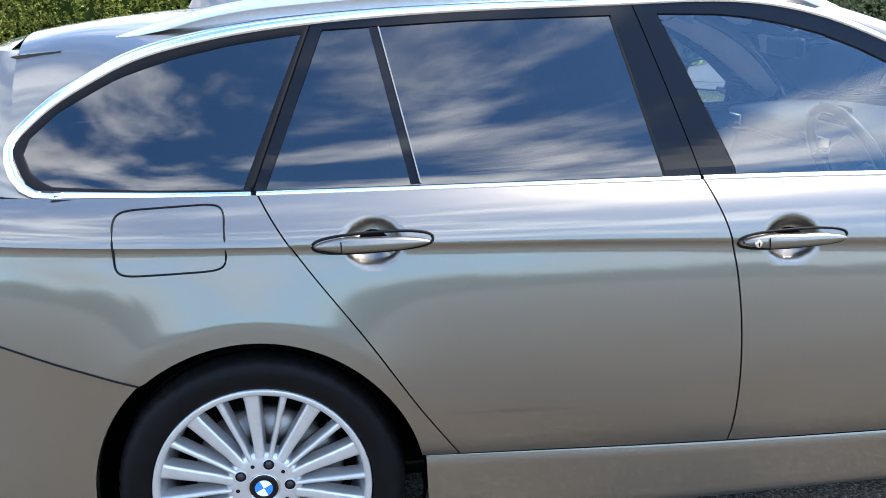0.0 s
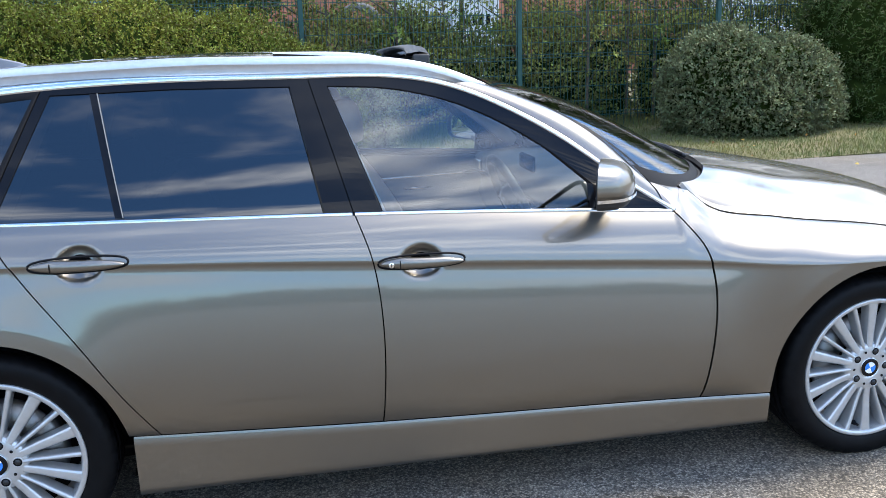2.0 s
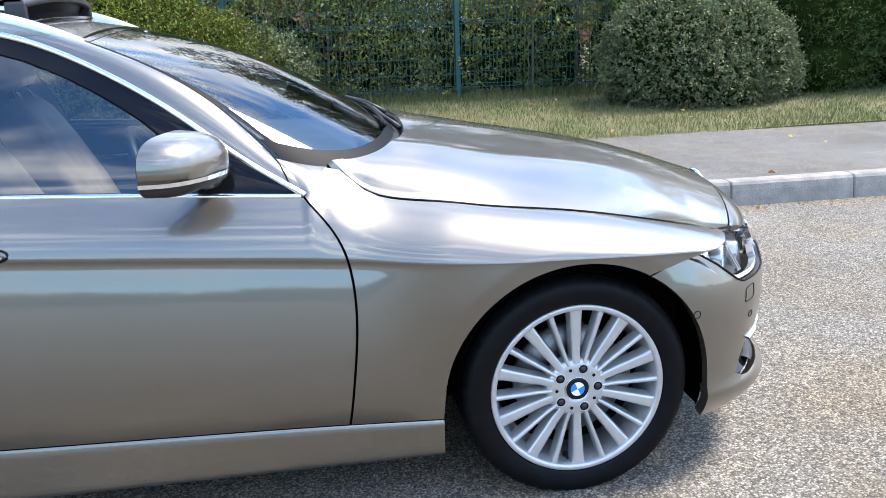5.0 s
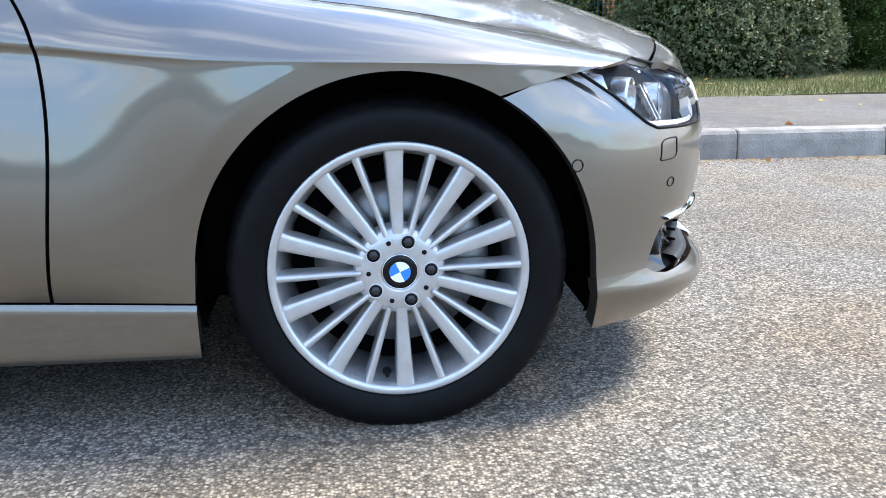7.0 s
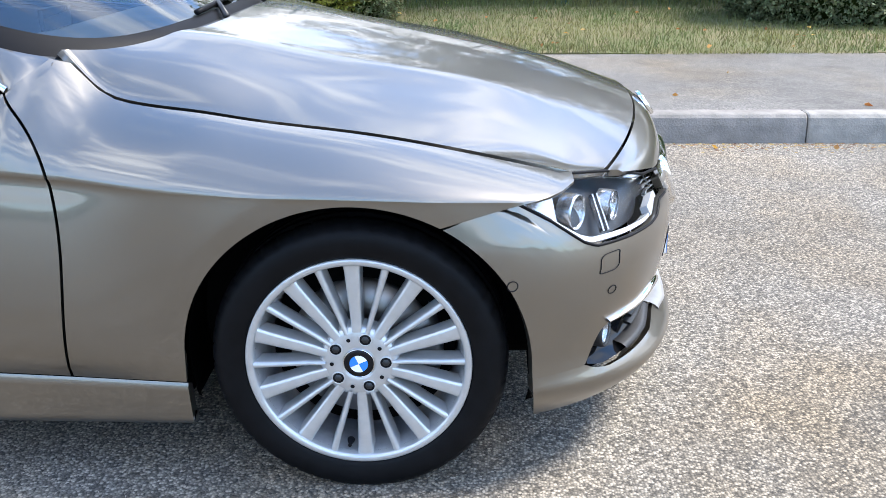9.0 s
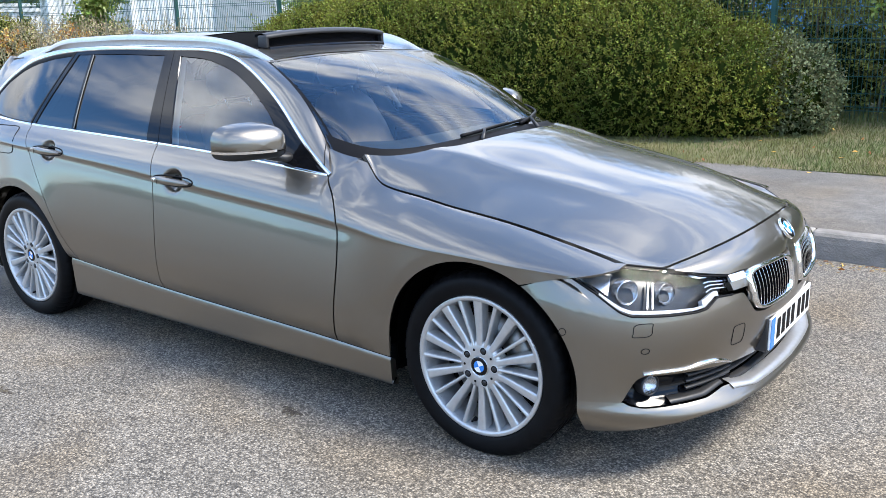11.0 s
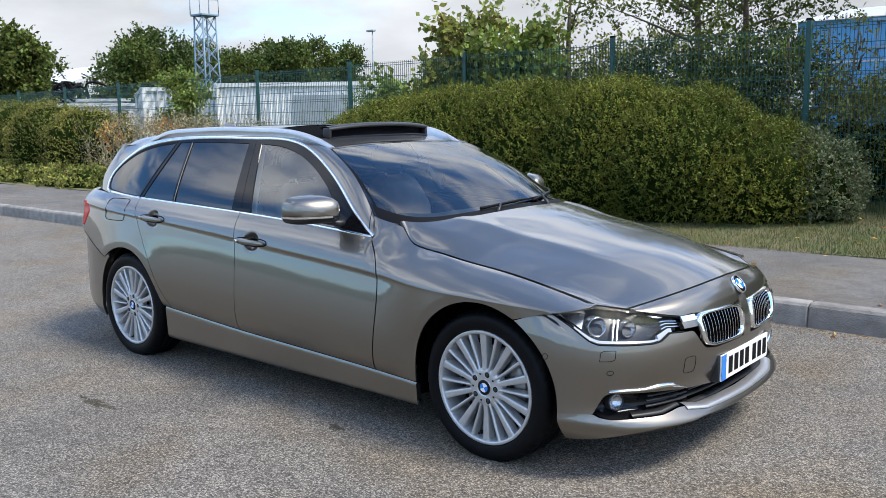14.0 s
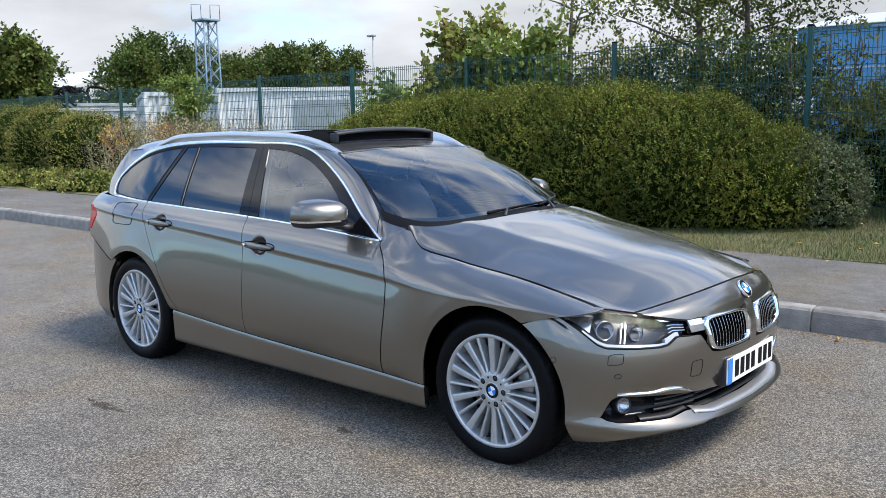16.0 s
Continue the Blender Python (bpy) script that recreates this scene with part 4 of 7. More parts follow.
def rail():
    rows = []
    for x in np.linspace(-1.69, 0.155, 84):
        z = rail_z(x) - 0.004
        y = -0.545 - 0.012 * math.sin(math.pi * (x + 1.69) / 1.845) + 0.02 * step(-1.3, -1.62, -abs(x + 0.73) - 0.73)
        k = min(1.0, (x + 1.70) / 0.14, (0.175 - x) / 0.08)
        w, h = 0.012 * (0.4 + 0.6 * k), 0.013 * k + 0.003
        rows.append([(x, y - w, z - 0.006 - 0.018 * k), (x, y - w, z - h), (x, y - w * 0.8, z - 0.35 * h), (x, y - w * 0.3, z), (x, y + w * 0.4, z - 0.1 * h), (x, y + w, z - 0.6 * h), (x, y + w, z - 0.05)])
    return sheet(rows)


both("roof_rail", rail(), RAIL, "satin aluminium roof rail")

# sunroof: flat black sheet laid on for the shaded opening, tilted wind deflector
part("sunroof_shade", sheet([[roof(s, x) + Vector((0, 0, 0.002)) for s in np.linspace(-0.74, 0.74, 21)] for x in np.linspace(-0.62, -0.055, 14)]), SHADESHELL, car, "matte black sheet on the roof for the open sunroof's shaded inside")
part("sunroof_glass", sheet([[roof(s, x) + Vector((0, 0, 0.007)) for s in np.linspace(-0.73, 0.73, 21)] for x in np.linspace(-1.10, -0.54, 14)], 0.012, axis), GLOSSBLACK, car, "dark glass sunroof slid back")


def deflector():
    rows = []
    for k in range(31):
        s = -1 + 2 * k / 30
        y = 0.405 * s
        x = -0.028 + 0.030 * (1 - s * s)
        zb = z_roof(x) - 0.045 * s * s + 0.004
        zb = roof(y / 0.585, x).z - 0.002
        d = 0.010 * s * s - 0.020
        rows.append([(x - 0.020, y, zb + 0.036 - d), (x + 0.002, y, zb + 0.037 - d), (x + 0.006, y, zb + 0.044 - d), (x - 0.004, y, zb + 0.056 - d), (x - 0.03, y, zb + 0.062 - d), (x - 0.075, y, zb + 0.056 - d), (x - 0.078, y, zb + 0.048 - d), (x - 0.020, y, zb + 0.036 - d)])
    return sheet(rows)


def deflector_net():
    rows = []
    for k in range(31):
        s = -0.985 + 1.97 * k / 30
        y = 0.405 * s
        x = -0.028 + 0.030 * (1 - s * s)
        zb = roof(y / 0.585, x).z - 0.004
        rows.append([(x + 0.012, y, zb), (x + 0.012, y, zb + 0.013), (x - 0.004, y, zb + 0.014), (x - 0.022, y, zb + 0.010), (x - 0.024, y, zb + 0.062 - 0.010 * s * s)])
    return sheet(rows, 0.004, lambda c: (c[0], 0, 1.3))


wd = part("sunroof_deflector", deflector(), PLASTIC, car, "raised black sunroof wind deflector")
part("deflector_net", deflector_net(), GLOSSBLACK, wd)
for s in (-1, 1):
    part("deflector_arm", box(-0.082, -0.024, 0.400 * s - 0.010, 0.400 * s + 0.010, roof(0.69, -0.06).z - 0.004, roof(0.69, -0.06).z + 0.056, 0.009, 3), PLASTIC, wd)

# shark-fin aerial
fin = []
for k in range(15):
    t = k / 14
    x = mix(-1.385, -1.590, t)
    h = 0.062 * (t ** 0.75) * (1 - 0.9 * max(0, t - 0.84) / 0.16)
    w = 0.032 * math.sin(math.pi * min(1, 0.12 + 0.8 * t)) + 0.004
    zb = z_roof(x) - 0.004
    fin.append([(x, -w, zb), (x, -w * 0.75, zb + h * 0.25), (x, -w * 0.28, zb + h * 0.8), (x, 0, zb + h + 0.002), (x, w * 0.28, zb + h * 0.8), (x, w * 0.75, zb + h * 0.25), (x, w, zb)])
part("roof_aerial", sheet(fin), PAINT, car, "body-coloured shark-fin aerial")

# ---- the car: tail ----
RX = -1.50
tail_x = spl((0.18, 0.80), (0.25, 0.90), (0.40, 0.945), (0.62, 0.935), (0.80, 0.90), (1.02, 0.80))


def tail(phi, z):
    a, b, m = tail_x(z), 0.892 - 0.16 * max(0, z - 0.75) - 0.3 * max(0, 0.26 - z), 2.9
    c, s = abs(math.cos(phi)), abs(math.sin(phi))
    r = (c ** m + s ** m) ** (-1 / m)
    return Vector((RX - a * r * math.cos(phi), -b * r * math.sin(phi), z))


def tail_phi(x, z):
    lo, hi = radians(4), radians(90)
    for _ in range(22):
        mid = (lo + hi) / 2
        if tail(mid, z).x < x:
            lo = mid
        else:
            hi = mid
    return lo


def tail_rows(zlo, zhi, xs, n=40, m=16, phi_end=0.0):
    rows = []
    for k in range(n + 1):
        u = k / n
        row = []
        for i in range(m + 1):
            phi, z = mix(1.2, phi_end, u), 0.6
            for _ in range(6):
                x0 = tail(phi, z).x
                z = mix(zlo(x0), zhi(x0), i / m)
                phi = mix(tail_phi(xs(z), z), phi_end, u)
            row.append(tail(phi, z))
        rows.append(row)
    return rows


def rear_arch_x(z):
    return -AX - math.sqrt(max(0, ARCH_R ** 2 - (z - HUB) ** 2)) if z > HUB else -AX - ARCH_R - 0.02 * (HUB - z)


both("rear_bumper", sheet(tail_rows(lambda x: 0.195, seam_tail, rear_arch_x), 0.02, lambda c: (-1.6, 0, 0.6)), PAINT)
both("bumper_joint", tube([(x, flank(x, seam_tail(x)) - 0.0008, seam_tail(x) + 0.001) for x in np.linspace(-1.638, -2.04, 24)], 0.0022, 6), RUBBER)
lamp_lead = lin((0.785, -2.03), (0.83, -1.985), (0.885, -1.93), (0.92, -1.965), (0.948, -2.02))
lead = sheet([[Vector((mix(lamp_lead(z), -2.066, u), flank(mix(lamp_lead(z), -2.066, u), z) - 0.004 * min(1.0, 8 * u), z)) for u in np.linspace(0, 1, 12)] for z in np.linspace(0.785, 0.948, 14)])
both("tail_lamp_wing", lead, RED, "red tail lamp tip on the flank")
both("tail_lamp", sheet(tail_rows(lambda x: 0.775, lambda x: 0.945, lambda z: -2.062 - 0.10 * step(0.93, 0.78, -z) * 0, 24, 10, 0.35), 0.02, lambda c: (-1.6, 0, 0.6)), RED, "red tail lamp wrapping the corner")
both("tail_corner", sheet(tail_rows(lambda x: 0.948, lambda x: 1.022, lambda z: -2.062, 24, 8, 0.35), 0.02, lambda c: (-1.6, 0, 0.6)), PAINT)
part("tailgate", sheet([[tail(phi, z) for z in np.linspace(0.765, 1.022, 12)] for phi in np.linspace(-0.345, 0.345, 24)], 0.02, lambda c: (-1.6, 0, 0.6)), PAINT, car)


gate = []
for s in np.linspace(-1, 1, 41):
    top = roof(s, -1.90)
    b = tail(-s * 1.05, 1.022)
    gate.append([Vector(b).lerp(top, k / 12) + Vector((-0.04, 0, 0.012)) * math.sin(math.pi * k / 12) for k in range(13)])
part("rear_window", sheet([r for r in gate[6:35]]), PRIVACY, car, "dark tinted rear window")
tri = []
edge_x = spl((0.0, tail(0.735, 1.022).x), (0.25, -2.150), (0.5, -2.090), (0.75, -2.020), (1.0, -1.965))
edge_y = spl((0.0, tail(0.735, 1.022).y), (0.25, -0.612), (0.5, -0.597), (0.75, -0.572), (1.0, -0.540))
edge_z = spl((0.0, 1.022), (0.25, 1.100), (0.5, 1.170), (0.75, 1.245), (1.0, 1.318))
for k in range(17):
    t = k / 16
    if t < 0.4:
        q = t / 0.4
        c = Vector((mix(-1.84, -1.90, math.sin(q * math.pi / 2)), 0, mix(1.006, 1.130, q)))
        c.y = side_y(c.x, c.z)
    else:
        c = roof(-mix(1.0, 0.80, (t - 0.4) / 0.6), -1.899)
    r = Vector((edge_x(t), edge_y(t), edge_z(t)))
    tri.append([c.lerp(r, u) + Vector((-0.2, -0.7, 0.2)) * (0.022 * math.sin(math.pi * u)) for u in np.linspace(0, 1, 12)])
tri = sheet(tri)
both("rear_pillar", tri, PAINT)
spoil = []
for k in range(31):
    s = -1 + 2 * k / 30
    y = 0.560 * s
    z = 1.362 - 0.055 * abs(s) ** 2.4
    b = 0.03 * s * s
    q = 1 - 0.45 * abs(s) ** 8
    spoil.append([(-1.83 + b, y, z + 0.008), (-1.92 + b, y, z + 0.003), (-2.00 + b, y, z - 0.008), (-2.045 + b, y, z - 0.019), (-2.05 + b, y, z - 0.020 - 0.006 * q), (-2.01 + b, y, z - 0.018 - 0.020 * q), (-1.90 + b, y, z - 0.005 - 0.055 * q)])
spoil = sheet(spoil)
for k in (0, 30):
    spoil[1].append(tuple(range(7 * k, 7 * k + 7)))
part("roof_spoiler", spoil, PAINT, car, "body-coloured roof spoiler")

# ---- the car: doors' handles, flap, mirror ----
def handle(hx, hz, lock):
    bar = []
    for k in range(25):
        t = k / 24
        x = mix(hx - 0.123, hx + 0.123, t)
        e = min(1.0, 4.2 * min(t, 1 - t)) ** 0.55
        z = hz - 0.006 * (t - 0.5) + 0.0
        y0 = flank_plain(x, z)
        out = 0.010 + 0.020 * math.sin(math.pi * (0.08 + 0.84 * t)) ** 0.6
        h = (0.015 if t < 0.30 else mix(0.015, 0.011, (t - 0.3) / 0.7)) * e + 0.002
        bar.append([(x, y0 - 0.3 * out, z - h), (x, y0 - 0.85 * out, z - h * 0.85), (x, y0 - out, z - h * 0.3), (x, y0 - out * 0.98, z + h * 0.4), (x, y0 - 0.8 * out, z + h * 0.9), (x, y0 - 0.3 * out, z + h)])
    d = sheet(bar)
    n = 6
    for i in range(24):
        d[1].append((i * n, (i + 1) * n, (i + 1) * n + 5, i * n + 5))
    return d


def oval(cx, cz, a, b, p, n=40, y_of=None, lift=0.0):
    out = []
    for k in range(n):
        w = 2 * math.pi * k / n
        c, s = math.cos(w), math.sin(w)
        x, z = cx + a * math.copysign(abs(c) ** (2 / p), c), cz + b * math.copysign(abs(s) ** (2 / p), s)
        out.append((x, (y_of or flank_plain)(x, z) - lift, z))
    return out


def loop_tube(pts, r, sides=5):
    d = tube(pts + [pts[0], pts[1]], r, sides, False)
    return d


for hx, hz in HANDLES:
    lock = hx > -0.5
    for flip in (lambda d: d, mirrored):
        h = part("door_handle", flip(handle(hx, hz, lock)), PAINT, car, "body-coloured pull handle")
        gasket = loop_tube(oval(hx, hz, 0.131, 0.0205, 2.6), 0.0035)
        part("handle_gasket", flip(gasket), RUBBER, h, "black rubber surround")
        part("handle_seam", flip(loop_tube([(hx - 0.069, flank_plain(hx, hz) - 0.0295, hz + dz) for dz in (-0.014, 0, 0.014)], 0.0012)), RUBBER, h)
        if lock:
            lk = turned([(0.0001, -0.030), (0.004, -0.030), (0.0075, -0.0295), (0.0085, -0.028), (0.0085, -0.010)], 20, (hx - 0.095, flank_plain(hx, hz), hz + 0.001))
            part("door_lock", flip(lk), BRIGHT, h, "round bright key lock")
            part("key_slot", flip(box(hx - 0.0962, hx - 0.0938, flank_plain(hx, hz) - 0.0305, flank_plain(hx, hz) - 0.029, hz - 0.004, hz + 0.006)), RUBBER, h)

flap = loop_tube(oval(-1.545, 0.918, 0.117, 0.066, 7.0, 64, flank_plain, 0.0006), 0.0024)
a = part("fuel_flap", flap, RUBBER, car, "thin dark joint round the fuel flap")


def mirror_outline(w, k=1.0):
    """The mirror's outline as seen from behind: (across, up)."""
    c, q = math.cos(w), math.sin(w)
    u, v = math.copysign(abs(c) ** (0.66 if q > 0 else 0.42), c), math.copysign(abs(q) ** (0.66 if q > 0 else 0.42), q)
    return 0.114 * u * k, ((0.076 if v > 0 else 0.062) * v + -0.004 * u * (v > 0)) * k


def mirror_taper(t):
    return (1 - min(1.0, t) ** 4.2) ** 0.5


def mirror_shell(lo, hi):
    """The mirror's housing: its outline drawn forward and closed, kept between two heights."""
    rows = []
    for t in np.concatenate((np.linspace(0, 0.85, 12), np.linspace(0.89, 1, 9))):
        k = mirror_taper(t) if t < 1 else 0.003
        row = []
        for j in range(41):
            w = 2 * math.pi * j / 40
            a, v = mirror_outline(w, max(0.003, k))
            z = 1.027 + v * (1 - 0.16 * t * (v > 0)) - 0.004 * t
            y = -0.940 - a
            x = 0.381 + 0.112 * t - 0.057 * (a / 0.123) - 0.10 * max(0.0, v - 0.02) * t
            row.append((x, y, min(hi, max(lo, z))))
        rows.append(row)
    return sheet(rows)


for flip in (lambda d: d, mirrored):
    m0 = part("door_mirror", flip(mirror_shell(1.001, 1.2)), PAINT, car, "body-coloured door mirror cap")
    part("mirror_base", flip(mirror_shell(0.9, 0.996)), PLASTIC, m0, "black lower mirror housing")
    rows = []
    for z in (0.995, 0.999, 1.0045):
        row = []
        for t in np.concatenate((np.linspace(0, 0.9, 12), np.linspace(0.92, 0.999, 10), np.linspace(0.999, 0.93, 6))):
            k = mirror_taper(t)
            q = 1 if len(row) < 22 else -0.8
            row.append((0.383 + 0.112 * t - 0.057 * k * q + 0.0015, -0.940 - 0.1165 * k * q - 0.001, z))
        rows.append(row)
    part("mirror_indicator", flip(sheet(rows)), BRIGHT, m0, "slim clear side repeater strip")

    def face(k, back):
        row = []
        for j in range(41):
            a, v = mirror_outline(2 * math.pi * j / 40, k)
            row.append((0.381 - 0.057 * (a / 0.123) + back, -0.940 - a, 1.027 + v))
        return row
    part("mirror_rim", flip(sheet([face(1.0, 0.0), face(0.97, -0.004), face(0.90, -0.001), face(0.88, 0.012)])), PLASTIC, m0)
    part("mirror_glass", flip(sheet([face(0.02, 0.008), face(0.885, 0.008)])), MIRROR, m0, "door mirror glass")
    arm = tube([(0.432, -0.890, 0.978), (0.438, -0.850, 0.966), (0.448, -0.805, 0.957), (0.460, -0.765, 0.954)], [0.022, 0.022, 0.026, 0.032], 12, True, (1.0, 0.7))
    part("mirror_arm", flip(arm), PLASTIC, m0)

# ---- wheels ----
def tyre_data():
    n = 288
    prof = [(0.232, 0.006), (0.2490, -0.004), (0.2515, -0.009), (0.256, -0.0125), (0.262, -0.015), (0.275, -0.0185), (0.288, -0.020), (0.300, -0.0185), (0.310, -0.0145), (0.3175, -0.008), (0.3235, 0.0), (0.3275, 0.009), (0.3295, 0.020),
            (0.3305, 0.034), (0.3225, 0.037), (0.3225, 0.046), (0.3312, 0.049), (0.3318, 0.070), (0.3235, 0.073), (0.3235, 0.084), (0.332, 0.087), (0.332, 0.108), (0.3235, 0.111), (0.3235, 0.122), (0.3318, 0.125), (0.3295, 0.175), (0.318, 0.195), (0.29, 0.205), (0.25, 0.19)]
    verts, faces = [], []
    m = len(prof)
    for k in range(n):
        w = 2 * math.pi * k / n
        groove = k % 6 == 0
        for i, (r, y) in enumerate(prof):
            ww = w
            if 9 <= i <= 13:
                ww = w + 0.006 * (i - 9)
                if groove:
                    r -= 0.0028
            x, z = r * math.cos(ww), r * math.sin(ww)
            if z < -0.3175:
                over = -0.3175 - z
                z = -0.3175
                y -= 0.25 * over * (1 if i < 12 else 0)
            verts.append((x, y, z))
    for k in range(n):
        q = (k + 1) % n
        for i in range(m - 1):
            faces.append((k * m + i, k * m + i + 1, q * m + i + 1, q * m + i))
    return verts, faces


def spoke(angle, w0, w1, ridge):
    rows = []
    ca, sa = math.cos(angle), math.sin(angle)
    for k in range(10):
        t = k / 9
        r = mix(0.074, 0.2385, t)
        w = mix(w0, w1, t ** 1.2)
        if t > 0.9:
            w *= 1.12
        y = 0.004 - 0.004 * math.sin(math.pi * t) - 0.010 * t ** 2
        y -= 0.006 * math.exp(-(t / 0.16) ** 2)
        sec = [(-0.5 * w * 1.25, 0.040), (-0.5 * w * 1.1, 0.006), (-0.5 * w, 0.0015), (-0.30 * w, ridge), (0.0, ridge * 1.4), (0.30 * w, ridge), (0.5 * w, 0.0015), (0.5 * w * 1.1, 0.006), (0.5 * w * 1.25, 0.040)]
        row = []
        for q, d in sec:
            row.append((r * ca - q * sa, y + d, r * sa + q * ca))
        rows.append(row)
    return sheet(rows)


def rim_data():
    bits = []
    for k in range(10):
        a = radians(91.5 + 36 * k)
        bits.append(spoke(a, 0.0205, 0.0325, 0.0))
        bits.append(spoke(a + radians(18), 0.0105, 0.0150, -0.0025))
    hub = [(0.0345, 0.004), (0.036, -0.003), (0.041, -0.0045), (0.060, -0.003), (0.074, -0.0015), (0.082, 0.002), (0.088, 0.010), (0.090, 0.04)]
    bits.append(turned(hub, 60))
    return joined(*bits)


BARREL = [(0.2310, 0.004), (0.2240, 0.030), (0.2190, 0.060), (0.2160, 0.10), (0.2150, 0.18), (0.23, 0.20), (0.25, 0.20)]
LIP = [(0.2505, -0.006), (0.2500, -0.0125), (0.2475, -0.0145), (0.2400, -0.0135), (0.2355, -0.0115), (0.2335, -0.006), (0.2310, 0.004)]


def disc_fan(r, y, n, a0=0.0, a1=2 * math.pi):
    verts = [(0, y, 0)] + [(r * math.cos(mix(a0, a1, k / n)), y, r * math.sin(mix(a0, a1, k / n))) for k in range(n + 1)]
    return verts, [(0, k + 1, k + 2) for k in range(n)]


def make_wheel(sx, y, flip):
    w = part("wheel", turned(LIP, 96), ALLOY, car, "multi-spoke silver alloy wheel")
    part("rim_barrel", turned(BARREL, 64), DARKALLOY, w)
    part("tyre", tyre_data(), TYRE, w, "black road tyre")
    part("rim", rim_data(), ALLOY, w)
    part("brake_disc", turned([(0.07, 0.075), (0.085, 0.070), (0.165, 0.070), (0.165, 0.095)], 64), STEEL, w)
    part("brake_shield", turned([(0.001, 0.098), (0.21, 0.098)], 48), SHADESHELL, w)
    cal = [[(r * math.cos(a), y0, r * math.sin(a)) for a in np.linspace(radians(-22), radians(35), 12)] for r, y0 in ((0.095, 0.10), (0.10, 0.052), (0.135, 0.046), (0.172, 0.050), (0.182, 0.065), (0.184, 0.10))]
    part("brake_caliper", sheet(cal), STEEL, w)
    cap = part("centre_cap", turned([(0.0001, -0.0065), (0.025, -0.0062), (0.031, -0.0055), (0.0340, -0.003), (0.0345, 0.004)], 48), GLOSSBLACK, w, "round black centre cap with blue and white quarters")
    part("cap_ring", turned([(0.0330, -0.0048), (0.0338, -0.0058), (0.0346, -0.0045), (0.0348, 0.002)], 48), BRIGHT, cap)
    for q in range(4):
        part("cap_quarter", disc_fan(0.0205, -0.0072, 12, radians(90 * q + 25), radians(90 * q + 115)), BLUE if q % 2 else WHITE, cap)
    for k in range(5):
        a = radians(74 + 72 * k)
        m = Matrix.Translation((0.060 * math.cos(a), 0, 0.060 * math.sin(a)))
        # Black disc proud of the hub face stands for the recess's shade.
        b = part("wheel_bolt", moved(turned([(0.0001, -0.0046), (0.0128, -0.0046), (0.0138, -0.0030)], 28), m), RUBBER, w, "wheel bolt on a black disc for its shaded recess")
        part("bolt_head", moved(turned([(0.0001, -0.0062), (0.0050, -0.0062), (0.0056, -0.0056), (0.0082, -0.0054), (0.0088, -0.0046)], 6), m), PLASTIC, b)
        part("bolt_seat", moved(turned([(0.0126, -0.0046), (0.0140, -0.0056), (0.0152, -0.0046), (0.0156, -0.002)], 28), m), ALLOY, b)
        a = radians(74 + 36 + 72 * k)
        m = Matrix.Translation((0.060 * math.cos(a), -0.0052, 0.060 * math.sin(a)))
        # Small black disc in place of a shaded vent hole.
        part("vent_shade", moved(disc_fan(0.0048, 0, 14), m), RUBBER, w)
    va = radians(-98)
    m = Matrix.Translation((0.212 * math.cos(va), 0.004, 0.212 * math.sin(va)))
    part("valve", moved(turned([(0.0001, -0.014), (0.0035, -0.014), (0.0042, -0.012), (0.0042, 0.0), (0.007, 0.003), (0.009, 0.012)], 14), m), RUBBER, w)
    return w


wheel = make_wheel(0, 0, 0)
wheel.location = (AX, -0.865, HUB)
copy_thing(wheel, pose(-AX, -0.878, HUB))
copy_thing(wheel, pose(AX, 0.865, HUB, 0, 0, 180))
copy_thing(wheel, pose(-AX, 0.878, HUB, 0, 0, 180))

# wheel housings and underside, in a near-black that carries their shade
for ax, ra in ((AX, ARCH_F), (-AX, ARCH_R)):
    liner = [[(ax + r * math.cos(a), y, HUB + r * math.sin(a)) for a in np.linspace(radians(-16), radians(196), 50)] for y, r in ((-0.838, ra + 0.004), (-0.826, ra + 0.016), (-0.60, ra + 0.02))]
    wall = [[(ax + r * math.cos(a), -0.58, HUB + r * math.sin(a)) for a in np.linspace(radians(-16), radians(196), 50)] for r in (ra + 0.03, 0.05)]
    both("wheel_housing", joined(sheet(liner), sheet(wall)), SHADESHELL, "wheel-arch liner in a near-black that holds the arch's shade")
part("underbody", box(-2.20, 1.94, -0.56, 0.56, 0.185, 0.235, 0.02), SHADESHELL, car)
both("sill_core", box(-1.00, 1.00, -0.845, -0.60, 0.195, 0.30, 0.01), SHADESHELL)
# dark inner skin behind the joints
skin = sheet([[(x, flank_plain(x, z) + 0.022, z) for z in np.linspace(z_sill(x) - 0.02, (z_top(x) if x < 0.68 or x > 0.8 else 0.90) - 0.035, 14)] for x in np.linspace(-1.00, 1.00, 50)])
both("door_frame", skin, SHADESHELL)
skin = sheet([[(x, flank_plain(x, z) + 0.022, z) for z in np.linspace(0.72, z_top(x) - 0.02, 8)] for x in np.linspace(0.98, 1.82, 30)])
both("wing_frame", skin, SHADESHELL)
skin = sheet([[(x, flank_plain(x, z) + 0.022, z) for z in np.linspace(0.72, z_top(x) - 0.03, 8)] for x in np.linspace(-2.0, -0.98, 30)])
both("quarter_frame", skin, SHADESHELL)
part("engine_bay", box(0.80, 1.86, -0.66, 0.66, 0.25, 0.70, 0.03), SHADESHELL, car)


# ---- the car: lamps, grille and lower front ----
def lamp_lower(d):
    return front(radians(d), lamp_low(d))


